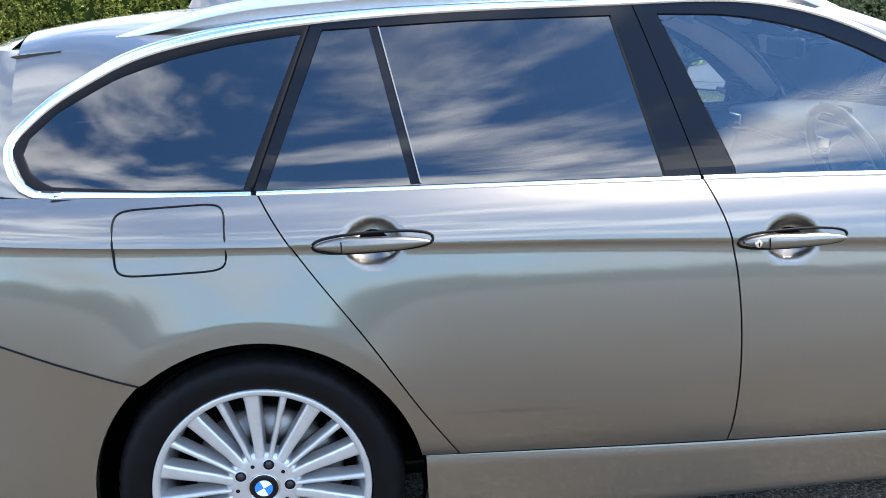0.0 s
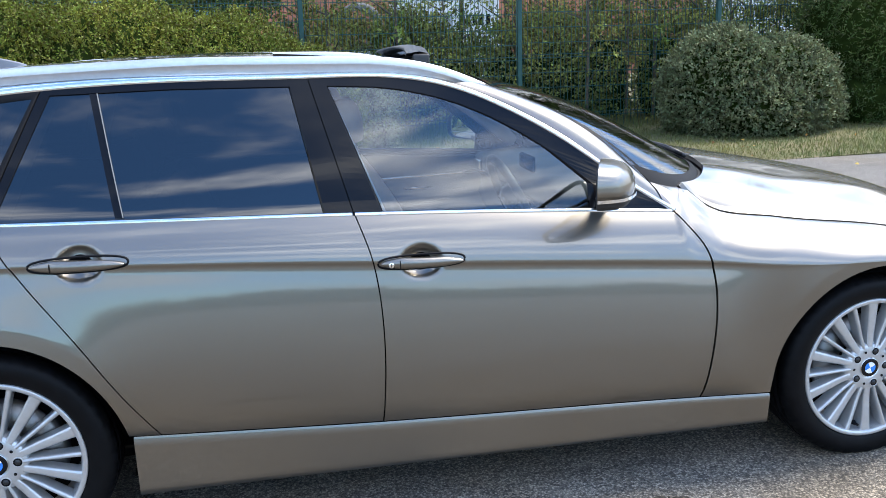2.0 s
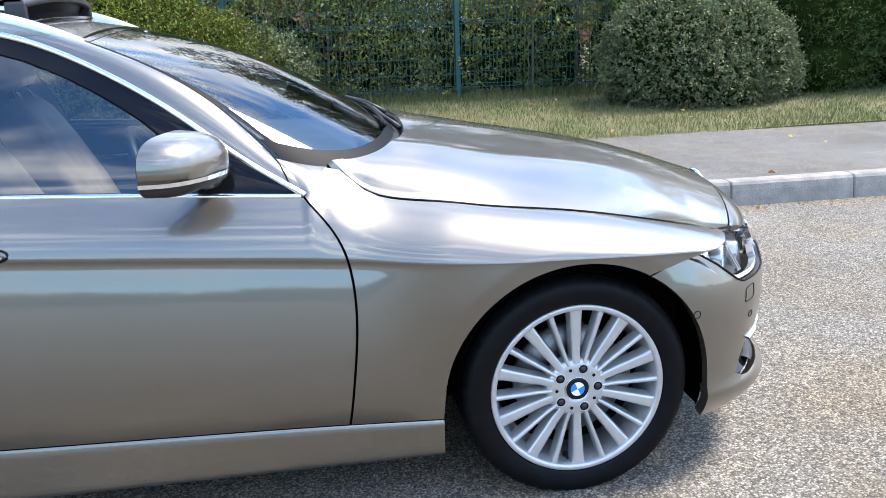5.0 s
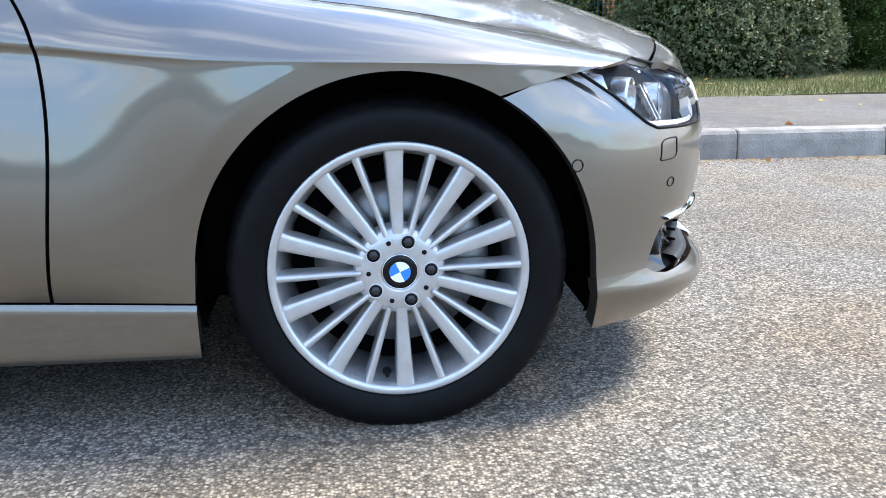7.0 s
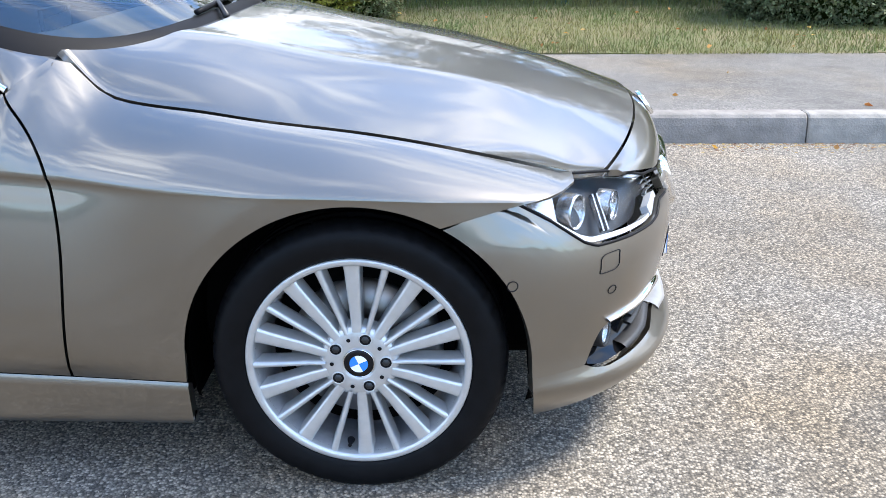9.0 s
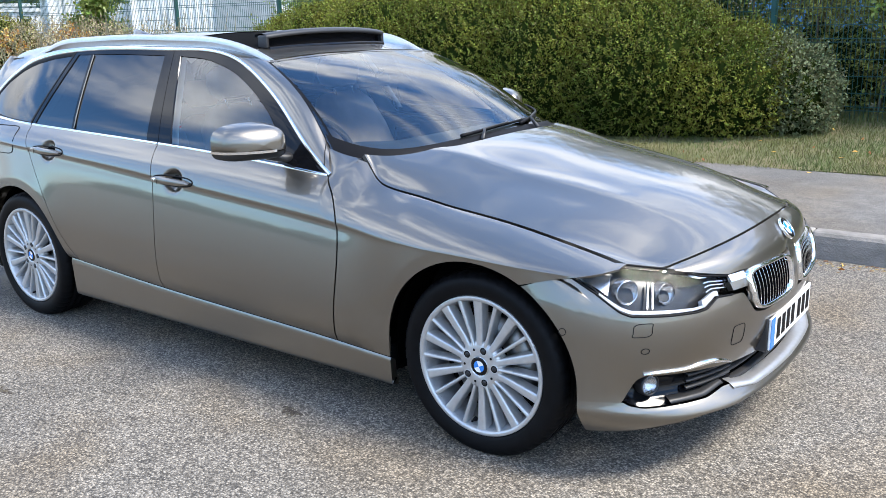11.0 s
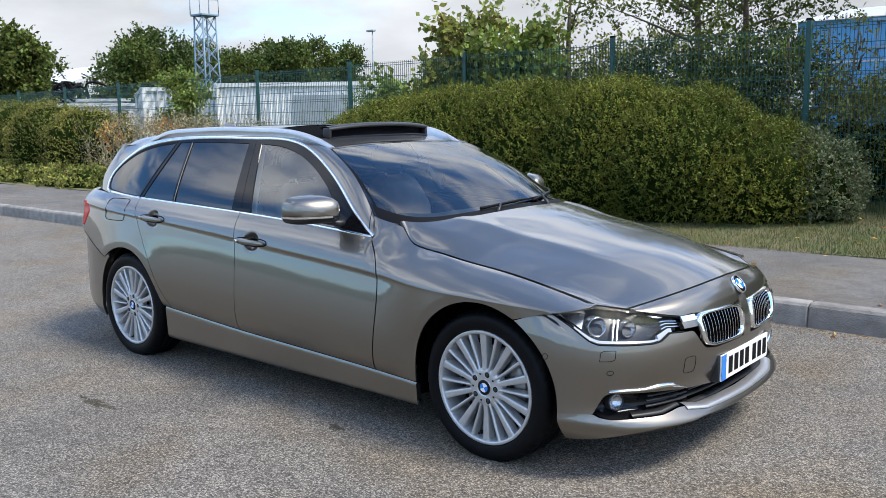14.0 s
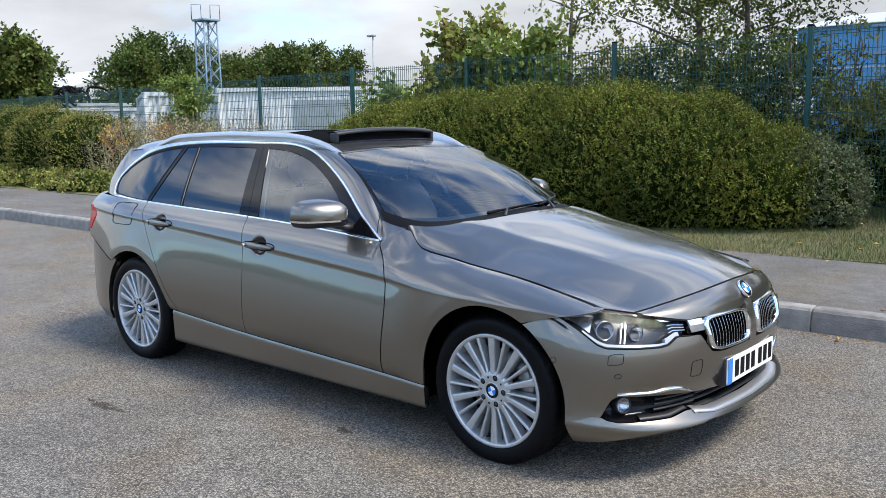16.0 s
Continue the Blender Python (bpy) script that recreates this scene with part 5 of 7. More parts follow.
def lamp_upper(d):
    pts = ((69.9, lamp_lower(69.9)), (57.3, Vector((1.868, -0.727, 0.7115))), (47.4, Vector((1.956, -0.638, 0.691))), (37.0, None), (30.0, None))
    out = []
    for a, p in pts:
        if p is None:
            zz = 0.664 if a > 33 else 0.650
            p = front(radians(a), zz)
        out.append((a, p))
    for (a, p), (b, q) in zip(out, out[1:]):
        if d >= b:
            return p.lerp(q, (a - d) / (a - b))
    return out[-1][1]


def lamp_rows(inset, d0=69.7, d1=30.0, v0=0.0, v1=1.0, n=44, m=10, bulge=0.008):
    rows = []
    for k in range(n + 1):
        d = mix(d0, d1, k / n)
        lo, hi = lamp_lower(d), lamp_upper(d)
        nrm = Vector((math.cos(radians(d)), -math.sin(radians(d)), 0.15))
        row = []
        for i in range(m + 1):
            v = mix(v0, v1, i / m)
            thick = min(1.0, (hi - lo).length / 0.06)
            row.append(lo.lerp(hi, v) + nrm * (bulge * math.sin(math.pi * v) * thick - inset * min(1.0, thick * 1.2)))
        rows.append(row)
    return rows


def ring_at(p, nrm, r0, r1, depth, n=36):
    """A chrome ring facing along nrm."""
    q = Vector(nrm).to_track_quat("Y", "Z").to_matrix().to_4x4()
    d = turned([(r0, 0.0), (r0 + 0.002, 0.006), (r1 - 0.002, 0.006), (r1, 0.0), (r1, -depth)], n)
    return moved(d, Matrix.Translation(p) @ q)


def dome_at(p, nrm, r, n=28):
    q = Vector(nrm).to_track_quat("Y", "Z").to_matrix().to_4x4()
    prof = [(max(0.0002, r * math.sin(a)), 0.6 * r * math.cos(a)) for a in np.linspace(0, math.pi / 2, 9)]
    v, f = turned(prof, n)
    return moved((v, [g[::-1] for g in f]), Matrix.Translation(p) @ q)


LAMPGREY = mat("lamp_reflector", (0.55, 0.555, 0.565), rough=0.24, metal=0.9)
LAMPTRIM = mat("lamp_trim", (0.022, 0.023, 0.025), rough=0.3, vary=0.2, vary_scale=25)
DRL = mat("lamp_light_guide", (0.42, 0.43, 0.45), rough=0.25, coat=0.5)
for flip in (lambda d: d, mirrored):
    hl = part("headlamp", flip(sheet(lamp_rows(0.060), 0.0)), LAMPTRIM, car, "clear headlamp with twin projector rings")
    part("lamp_bezel", flip(sheet(lamp_rows(0.016, 68.7, 35.0, 0.91, 0.98, 40, 4, 0.004), 0.006, axis)), LAMPGREY, hl, "silver brow inside the lamp")
    part("lamp_bezel", flip(sheet(lamp_rows(0.014, 62.0, 38.0, 0.03, 0.10, 30, 3, 0.0), 0.02, axis)), DRL, hl, "white light guide along the lamp's foot")
    part("lamp_bezel", flip(sheet(lamp_rows(0.012, 38.0, 33.4, 0.03, 0.26, 12, 3, 0.0), 0.02, axis)), DRL, hl)
    for v in (0.34, 0.52, 0.68):
        part("lamp_fin", flip(sheet(lamp_rows(0.020, 36.0, 30.6, v, v + 0.05, 8, 2, 0.0), 0.01, axis)), LAMPGREY, hl)
    for d in (51.2, 50.0):
        part("lamp_rib", flip(sheet(lamp_rows(0.026, d, d - 0.35, 0.12, 0.66, 2, 6, 0.0), 0.012, axis)), LAMPGREY, hl)
    part("lamp_reflector", flip(sheet(lamp_rows(0.040, 67.0, 60.0, 0.15, 0.70, 10, 6, 0.0), 0.01, axis)), LAMPGREY, hl)
    for d, v, r in ((55.0, 0.42, 0.041), (45.5, 0.42, 0.036)):
        c = lamp_lower(d).lerp(lamp_upper(d), v)
        nrm = Vector((math.cos(radians(d * 0.55)), -math.sin(radians(d * 0.55)), 0.02)).normalized()
        c = c - nrm * 0.034
        pr = part("projector_ring", flip(ring_at(c, nrm, r * 0.90, r, 0.03)), LAMPGREY, hl, "bright projector ring")
        part("projector_lens", flip(dome_at(c - nrm * 0.006, nrm, r * 0.88)), LENS, pr)
        part("projector_bowl", flip(moved(turned([(r * 0.9, 0.0), (r * 0.6, -0.02), (0.0005, -0.03)], 24), Matrix.Translation(c) @ nrm.to_track_quat("Y", "Z").to_matrix().to_4x4())), LAMPGREY, pr)
    part("lamp_lens", flip(sheet(lamp_rows(-0.001), 0.0, axis)), LENS, hl, "clear lamp cover")
    edge = [lamp_lower(d) for d in np.linspace(69.7, 30.0, 60)]
    part("lamp_seal", flip(tube(edge, 0.0035, 6)), RUBBER, hl)
    edge = [lamp_upper(d) + Vector((0, 0, 0.001)) for d in np.linspace(69.7, 30.0, 60)]
    part("lamp_seal", flip(tube(edge, 0.0035, 6)), RUBBER, hl)
    # link between lamp and grille
    rows = [[front(phi_at_y(y, z), z, -0.004) for y in np.linspace(0.392, 0.474, 8)] for z in np.linspace(0.604, 0.632, 6)]
    part("grille_link", flip(sheet(rows, 0.02, axis)), PAINT, car)
    rows = [[front(phi_at_y(y, z), z, 0.001) for y in np.linspace(0.392, 0.470, 8)] for z in np.linspace(0.631, 0.652, 4)]
    part("grille_link_trim", flip(sheet(rows, 0.01, axis)), CHROME, car)


def kidney_pt(w, k=1.0, lift=0.0):
    c, s = math.cos(w), math.sin(w)
    p = 4.6
    u, v = math.copysign(abs(c) ** (2 / p), c) * k, math.copysign(abs(s) ** (2 / p), s) * k
    y = 0.215 + 0.167 * u + 0.010 * v * (1 if u > 0 else 0.2)
    z = 0.581 + 0.069 * v + 0.003 * u
    return front(phi_at_y(y, z), z, lift)


for flip in (lambda d: d, mirrored):
    loop = [kidney_pt(2 * math.pi * k / 64) for k in range(64)]
    rows = []
    for k, l in ((1.07, -0.030), (1.06, 0.002), (1.01, 0.012), (0.94, 0.012), (0.89, 0.004), (0.88, -0.035)):
        rows.append([kidney_pt(2 * math.pi * j / 64, k, l) for j in range(65)])
    g = part("grille", flip(sheet(rows)), BRIGHT, car, "chrome-framed twin grille with dark vertical slats")
    part("grille_back", flip(sheet([[kidney_pt(2 * math.pi * j / 48, k, -0.045) for j in range(49)] for k in (0.02, 0.93)])), SHADESHELL, g)
    for i in range(13):
        y = mix(0.072, 0.356, i / 12)
        w0 = abs((y - 0.215) / 0.162)
        half = 0.064 * (1 - w0 ** 4.6) ** (1 / 4.6)
        rows = []
        for z in np.linspace(0.581 - half, 0.581 + half, 9):
            a, b = front(phi_at_y(y - 0.0018, z), z, -0.004), front(phi_at_y(y + 0.0018, z), z, -0.004)
            rows.append([a + Vector((-0.030, 0, 0)), a, a.lerp(b, 0.5) + Vector((0.003, 0, 0)), b, b + Vector((-0.030, 0, 0))])
        part("grille_slat", flip(sheet(rows)), SHADESHELL, g)
        part("slat_edge", flip(tube([r[2] + Vector((0.0005, 0, 0)) for r in rows], 0.0009, 5)), CHROME, g)
rows = [[front(math.copysign(phi_at_y(abs(y), z), y), z, 0.003 - 0.4 * y * y) for y in np.linspace(-0.037, 0.037, 9)] for z in np.linspace(0.498, 0.675, 10)]
part("grille_bridge", sheet(rows, 0.02, axis), PAINT, car)

# bonnet roundel
rq = Vector((0.80, 0, 0.60)).to_track_quat("-Y", "Z").to_matrix().to_4x4()
rm = Matrix.Translation((2.153, 0, 0.718)) @ rq
badge = part("bonnet_badge", moved(turned([(0.0001, -0.005), (0.034, -0.005), (0.040, -0.003), (0.041, 0.004)], 40), rm), GLOSSBLACK, car, "round badge with blue and white quarters")
part("badge_ring", moved(turned([(0.0385, -0.0045), (0.0400, -0.0062), (0.0418, -0.004), (0.0420, 0.004)], 40), rm), BRIGHT, badge)
part("badge_ring", moved(turned([(0.0245, -0.0050), (0.0255, -0.0062), (0.0265, -0.0050)], 40), rm), BRIGHT, badge)
for q in range(4):
    part("badge_quarter", moved(disc_fan(0.025, -0.0062, 12, radians(90 * q), radians(90 * q + 90)), rm), BLUE if q % 2 else WHITE, badge)

# number plate: plain bars for its characters
pl = part("number_plate", box(2.187, 2.195, -0.26, 0.26, 0.342, 0.455, 0.002, 1), PLATEWHITE, car, "white number plate with blue band", smooth=False)
part("plate_band", box(2.1955, 2.1965, -0.259, -0.212, 0.343, 0.454), BLUE, pl, smooth=False)
for k in range(7):
    y = -0.185 + 0.0605 * k + (0.022 if k > 3 else 0)
    part("plate_bar", box(2.1955, 2.1965, y, y + 0.042, 0.362, 0.436), RUBBER, pl, smooth=False)
part("plate_holder", box(2.130, 2.1865, -0.268, 0.268, 0.336, 0.460, 0.006), PLASTIC, car)

# the mouth, fog lamps and chrome
mouth = [[front(radians(d), z, -0.075) for z in np.linspace(0.225, 0.395, 6)] for d in np.linspace(-61, 61, 61)]
part("intake_back", sheet(mouth), SHADESHELL, car)
for z, d1 in ((0.272, 26), (0.300, 26), (0.325, 24)):
    rows = [[front(radians(d), z - 0.005, -0.040), front(radians(d), z - 0.004, -0.022), front(radians(d), z + 0.004, -0.022), front(radians(d), z + 0.005, -0.040)] for d in np.linspace(-d1, d1, 31)]
    part("intake_slat", sheet(rows), PLASTIC, car)
blade_z = spl((27.3, 0.3557), (31.4, 0.3771), (36.6, 0.3868), (39.7, 0.384), (46.2, 0.3853), (51.2, 0.3848))
blade_h = lin((27.3, 0.003), (32, 0.009), (38, 0.011), (41, 0.0065), (49, 0.006), (51.2, 0.003))
# Recessed black strip added where the underside below the lip lies in shade.
valance = [[front(radians(d), z, -0.05) for z in np.linspace(0.165, chin(abs(d)) + 0.012, 4)] for d in np.linspace(-55, 55, 45)]
part("valance_shade", sheet(valance), PLASTIC, car, "recessed black valance put in for the shade under the lip")
for flip in (lambda d: d, mirrored):
    surround = [[front(radians(d), mix(mouth_lo(d), mouth_hi(d), v), -0.028 - 0.02 * math.sin(math.pi * v)) for v in np.linspace(-0.05, 1.05, 8)] for d in np.linspace(55.2, 24, 30)]
    fs = part("fog_surround", flip(sheet(surround)), GLOSSBLACK, car, "gloss black fog lamp surround")
    for z in (0.300, 0.322, 0.343):
        rows = [[front(radians(d), z - 0.004, -0.035), front(radians(d), z - 0.003, -0.014), front(radians(d), z + 0.003, -0.014), front(radians(d), z + 0.004, -0.035)] for d in np.linspace(39, 25, 12)]
        part("fog_slat", flip(sheet(rows)), PLASTIC, fs)
    c = front(radians(48.1), 0.3324, -0.024)
    nrm = Vector((0.90, -0.42, 0.05)).normalized()
    fl = part("fog_lamp", flip(ring_at(c, nrm, 0.030, 0.037, 0.03)), PLASTIC, fs)
    part("fog_bowl", flip(moved(turned([(0.031, 0.0), (0.024, -0.012), (0.0004, -0.018)], 24), Matrix.Translation(c) @ nrm.to_track_quat("Y", "Z").to_matrix().to_4x4())), LAMPGREY, fl)
    part("fog_lens", flip(dome_at(c - nrm * 0.004, nrm, 0.031)), LENS, fl, "round clear fog lamp")
    bar = []
    for k in range(37):
        d = mix(51.2, 27.3, k / 36)
        h = blade_h(d)
        z = blade_z(d)
        bar.append([front(radians(d), z - h, -0.012), front(radians(d), z - h, 0.003), front(radians(d), z - 0.2 * h, 0.010), front(radians(d), z + 0.5 * h, 0.008), front(radians(d), z + h, 0.002), front(radians(d), z + h, -0.010)])
    part("fog_trim", flip(sheet(bar)), BRIGHT, car, "chrome blade over the fog lamp")
    blade = []
    for k in range(25):
        d = mix(44, 29, k / 24)
        z = mouth_lo(d) + 0.004
        blade.append([front(radians(d), z - 0.004, -0.012), front(radians(d), z + 0.003, -0.004), front(radians(d), z + 0.010, -0.012), front(radians(d), z + 0.011, -0.035)])
    part("fog_blade", flip(sheet(blade)), PLASTIC, fs)
strip = [[front(radians(d), mouth_lo(abs(d)) + h, o) for h, o in ((-0.012, 0.0025), (-0.010, 0.006), (-0.001, 0.006), (0.004, -0.002), (0.005, -0.03))] for d in np.linspace(-27.5, 27.5, 51)]
part("lip_trim", sheet(strip), RAIL, car, "satin silver strip on the front lip")


def on_front_loop(yc, zc, a, b, p=6, n=40, lift=0.0005, slant=0.0):
    pts = []
    for k in range(n):
        w = 2 * math.pi * k / n
        c, s = math.cos(w), math.sin(w)
        y, z = yc + a * math.copysign(abs(c) ** (2 / p), c) + slant * s, zc + b * math.copysign(abs(s) ** (2 / p), s)
        pts.append(front(phi_at_y(y, z), z, lift))
    return pts


both("washer_cover", loop_tube(on_front_loop(0.787, 0.530, 0.020, 0.021, 5, slant=-0.008), 0.0014), RUBBER, "fine joint of a square washer cover")
both("parking_sensor", loop_tube(on_front_loop(0.782, 0.462, 0.009, 0.009, 2), 0.0014), RUBBER, "round parking sensor")
both("parking_sensor", loop_tube([(1.738 + 0.011 * math.cos(w), front(phi_at_x(1.738 + 0.011 * math.cos(w), 0.519 + 0.011 * math.sin(w)), 0.519 + 0.011 * math.sin(w)).y - 0.0005, 0.519 + 0.011 * math.sin(w)) for w in np.linspace(0, 2 * math.pi, 28)[:-1]], 0.0014), RUBBER, "round parking sensor")
part("tow_cover", loop_tube(on_front_loop(0.460, 0.456, 0.032, 0.034, 5), 0.0013), RUBBER, car, "round tow-eye cover joint")
part("parking_sensor", dome_at(front(phi_at_y(0.30, 0.405), 0.405, -0.004), (1, -0.1, 0), 0.010), PAINT, car)

# cowl and wipers
cowl = []
back = bonnet_rows()[0]
for j in range(9, 56):
    s = math.sin((-1 + 2 * j / 64) * math.pi / 2)
    a = windscreen(s * 0.985, -0.055)
    b = Vector(back[j]) + Vector((0.035, 0, -0.028))
    if b.x < a.x + 0.03:
        b.x = a.x + 0.03
    w = windscreen(s * 0.985, -0.02) + Vector((0.003, 0, 0.002))
    cowl.append([w, a + Vector((0.012, 0, -0.004)), a.lerp(b, 0.5) + Vector((0, 0, -0.014)), b])
part("cowl", sheet(cowl), PLASTIC, car, "black plastic scuttle below the windscreen")
for s0, s1, v0, v1 in ((-0.42, 0.50, 0.025, 0.06), (0.20, 0.93, 0.03, 0.13)):
    path = [windscreen(mix(s0, s1, t), mix(v0, v1, t)) + Vector((0.005, 0, 0.009)) for t in np.linspace(0, 1, 14)]
    wp = part("wiper", tube(path, [mix(0.008, 0.005, k / 13) for k in range(14)], 8), RUBBER, car, "black windscreen wiper")
    base = windscreen(s0 + 0.1, 0.0) + Vector((0.03, 0, 0.0))
    part("wiper_arm", tube([base, path[3] + Vector((0.008, 0, 0.006)), path[7] + Vector((0.003, 0, 0.006))], [0.010, 0.006, 0.005], 8), PLASTIC, wp)
# black edge of the windscreen
edge = [[windscreen(s * k, v) + Vector((0, 0, 0.0012)) for k in (1.0, 0.985)] for s, v in [(-1.0, v) for v in np.linspace(-0.05, 0.98, 30)]]
both("screen_border", sheet(edge), RUBBER)
part("screen_foot", sheet([[windscreen(s, v) + Vector((0.001, 0, 0.0014)) for v in (-0.04, 0.0, 0.022 + 0.11 * abs(s) ** 12)] for s in np.sin(np.linspace(-1.5, 1.5, 61))]), RUBBER, car, "black band along the windscreen's foot")
part("screen_header", sheet([[windscreen(s, v) + Vector((0, 0, 0.0012)) for v in (0.965, 0.99)] for s in np.linspace(-0.98, 0.98, 41)]), GLOSSBLACK, car)

# ---- the car: cabin ----
def cushion(pts, width, thick, y0, round_=0.5, n=14):
    """A padded slab along a side profile of (x, z), with rolled edges."""
    rows = []
    m = len(pts)
    for i, (x, z) in enumerate(pts):
        a, b = pts[max(0, i - 1)], pts[min(m - 1, i + 1)]
        t = Vector((b[0] - a[0], 0, b[1] - a[1])).normalized()
        nr = Vector((t.z, 0, -t.x))
        e = math.sin(math.pi * (0.10 + 0.80 * i / (m - 1))) ** 0.4
        row = []
        for k in range(2 * n):
            w = 2 * math.pi * k / (2 * n)
            c, s = math.cos(w), math.sin(w)
            u = math.copysign(abs(c) ** 0.45, c)
            v = math.copysign(abs(s) ** 0.7, s)
            bolster = 1 + 0.35 * abs(u) ** 3
            row.append(Vector((x, y0 + 0.5 * width * u * e, z)) + nr * (0.5 * thick * v * bolster * e))
        rows.append(row + [row[0]])
    d = sheet(rows)
    k = 2 * n + 1
    d[1].append(tuple(range(k - 1)))
    d[1].append(tuple((m - 1) * k + j for j in range(k - 1))[::-1])
    return d


for y0 in (-0.37, 0.37):
    st = part("front_seat", cushion([(0.50, 0.47), (0.42, 0.52), (0.25, 0.52), (0.10, 0.49), (-0.02, 0.46)], 0.50, 0.16, y0), LEATHER, car, "tan leather front seat")
    part("seat_back", cushion([(0.03, 0.46), (-0.05, 0.58), (-0.14, 0.74), (-0.23, 0.90), (-0.295, 1.02), (-0.33, 1.085)], 0.47, 0.14, y0), LEATHER, st)
    part("headrest", cushion([(-0.300, 1.130), (-0.310, 1.16), (-0.320, 1.20), (-0.328, 1.25), (-0.330, 1.275)], 0.26, 0.105, y0), LEATHER, st, "tan leather headrest")
    for dy in (-0.07, 0.07):
        part("headrest_post", tube([(-0.27, y0 + dy, 1.06), (-0.315, y0 + dy, 1.18)], 0.006, 8), BRIGHT, st)
for y0 in (-0.42, 0.0, 0.42):
    part("rear_seat_back", cushion([(-0.80, 0.50), (-0.88, 0.70), (-0.95, 0.90), (-0.98, 0.98)], 0.44, 0.14, y0), LEATHER, car)
    part("rear_headrest", cushion([(-1.00, 1.03), (-1.01, 1.10), (-1.02, 1.17)], 0.24, 0.10, y0), LEATHER, car)
part("rear_bench", cushion([(-0.40, 0.48), (-0.50, 0.52), (-0.80, 0.46)], 1.24, 0.16, 0.0), LEATHER, car)
dash = []
for y in np.linspace(-0.70, 0.70, 31):
    hood = 0.028 * math.exp(-((y + 0.37) / 0.20) ** 2)
    b = 0.10 * (1 - (y / 0.7) ** 2)
    dash.append([(0.78 + b, y, 0.930), (0.66, y, 0.938), (0.52, y, 0.940 + 0.4 * hood), (0.42, y, 0.932 + hood), (0.385, y, 0.915 + hood), (0.395, y, 0.865), (0.42, y, 0.80), (0.40, y, 0.74), (0.46, y, 0.60), (0.52, y, 0.45)])
ds = part("dashboard", sheet(dash), INTERIOR, car, "dark dashboard with bright trim strip")
part("dash_trim", sheet([[(0.388, y, z) for z in (0.842, 0.862)] for y in np.linspace(-0.66, 0.66, 20)], 0.01, lambda c: (1, 0, 0.85)), CHROME, ds)
part("dash_screen", box(0.43, 0.445, -0.09, 0.09, 0.940, 1.000, 0.004), GLOSSBLACK, ds)
part("air_vent", box(0.372, 0.386, -0.09, 0.09, 0.872, 0.905, 0.004), CHROME, ds)
part("air_vent", box(0.372, 0.386, 0.56, 0.66, 0.865, 0.905, 0.004), CHROME, ds)
part("centre_console", box(-0.30, 0.42, -0.11, 0.11, 0.25, 0.66, 0.03), INTERIOR, car)
sq = Matrix.Translation((0.275, -0.37, 0.880)) @ Matrix.Rotation(radians(-24), 4, "Y")
torus = [[(0.185 * math.cos(w) * 0 + 0.016 * math.cos(q) * 1.0, (0.178 + 0.0155 * math.sin(q)) * math.cos(w), (0.178 + 0.0155 * math.sin(q)) * math.sin(w)) for q in np.linspace(0, 2 * math.pi, 13)] for w in np.linspace(0, 2 * math.pi, 49)]
sw = part("steering_wheel", moved(sheet(torus), sq), PLASTIC, car, "black leather steering wheel")
hub = turned([(0.0005, 0.03), (0.05, 0.028), (0.07, 0.015), (0.075, -0.03)], 24)
part("wheel_hub", moved(hub, sq @ Matrix.Rotation(radians(90), 4, "Z")), PLASTIC, sw)
for a in (0, 180, 270):
    d = tube([(0.005, 0.06 * math.cos(radians(a)), 0.06 * math.sin(radians(a))), (0.0, 0.17 * math.cos(radians(a)), 0.17 * math.sin(radians(a)))], [0.022, 0.016], 8, True, (1, 0.5))
    part("wheel_spoke", moved(d, sq), CHROME if a == 270 else PLASTIC, sw)
part("interior_mirror", box(0.235, 0.262, -0.12, 0.10, 1.165, 1.225, 0.012), PLASTIC, car, "black interior mirror")
part("mirror_stalk", tube([(0.255, 0, 1.215), (0.30, 0, 1.250)], 0.010, 8), PLASTIC, car)
part("headlining", sheet([[roof(s, x) + Vector((0, 0, -0.035)) for s in np.linspace(-0.93, 0.93, 21)] for x in np.linspace(-1.85, 0.06, 20)]), DASHBEIGE, car)
lining = []
for k in range(17):
    v = k / 16
    e = ws_edge(v)
    x = mix(0.60, 0.06, v)
    zc = line_chrome(x) - 0.02
    lining.append([Vector((e.x - 0.02, -e.y + 0.012, e.z - 0.012)), Vector((mix(e.x, x, 0.5) - 0.03, -mix(e.y, abs(side_y(x, zc)), 0.5) + 0.045, mix(e.z, zc, 0.5) - 0.015)), Vector((x - 0.02, side_y(x, zc) + 0.02, zc))])
both("pillar_lining", sheet(lining), DASHBEIGE)
both("pillar_lining", sheet([[on_side(mix(-0.30, -0.44, v) + dx, mix(0.97, 1.34, v), -0.03) for dx in (-0.07, 0.06)] for v in np.linspace(0, 1, 6)]), DASHBEIGE)
both("pillar_lining", sheet([[on_side(mix(-1.36, -1.22, v) + dx, mix(1.0, 1.34, v), -0.03) for dx in (-0.05, 0.05)] for v in np.linspace(0, 1, 6)]), DASHBEIGE)
both("seat_belt", sheet([[Vector((mix(-0.36, -0.42, v) + dx, mix(-0.70, -0.57, v), mix(0.95, 1.27, v))) for dx in (-0.022, 0.022)] for v in np.linspace(0, 1, 6)]), DASHBEIGE, "grey seat belt")
trim = [[(x, flank_plain(min(x, 0.68), z) + 0.075, z) for z in [mix(0.77 if x < -0.9 else 0.35, z_belt_door(x) - 0.008, k / 5) for k in range(6)]] for x in np.linspace(-1.9, 0.66, 30)]
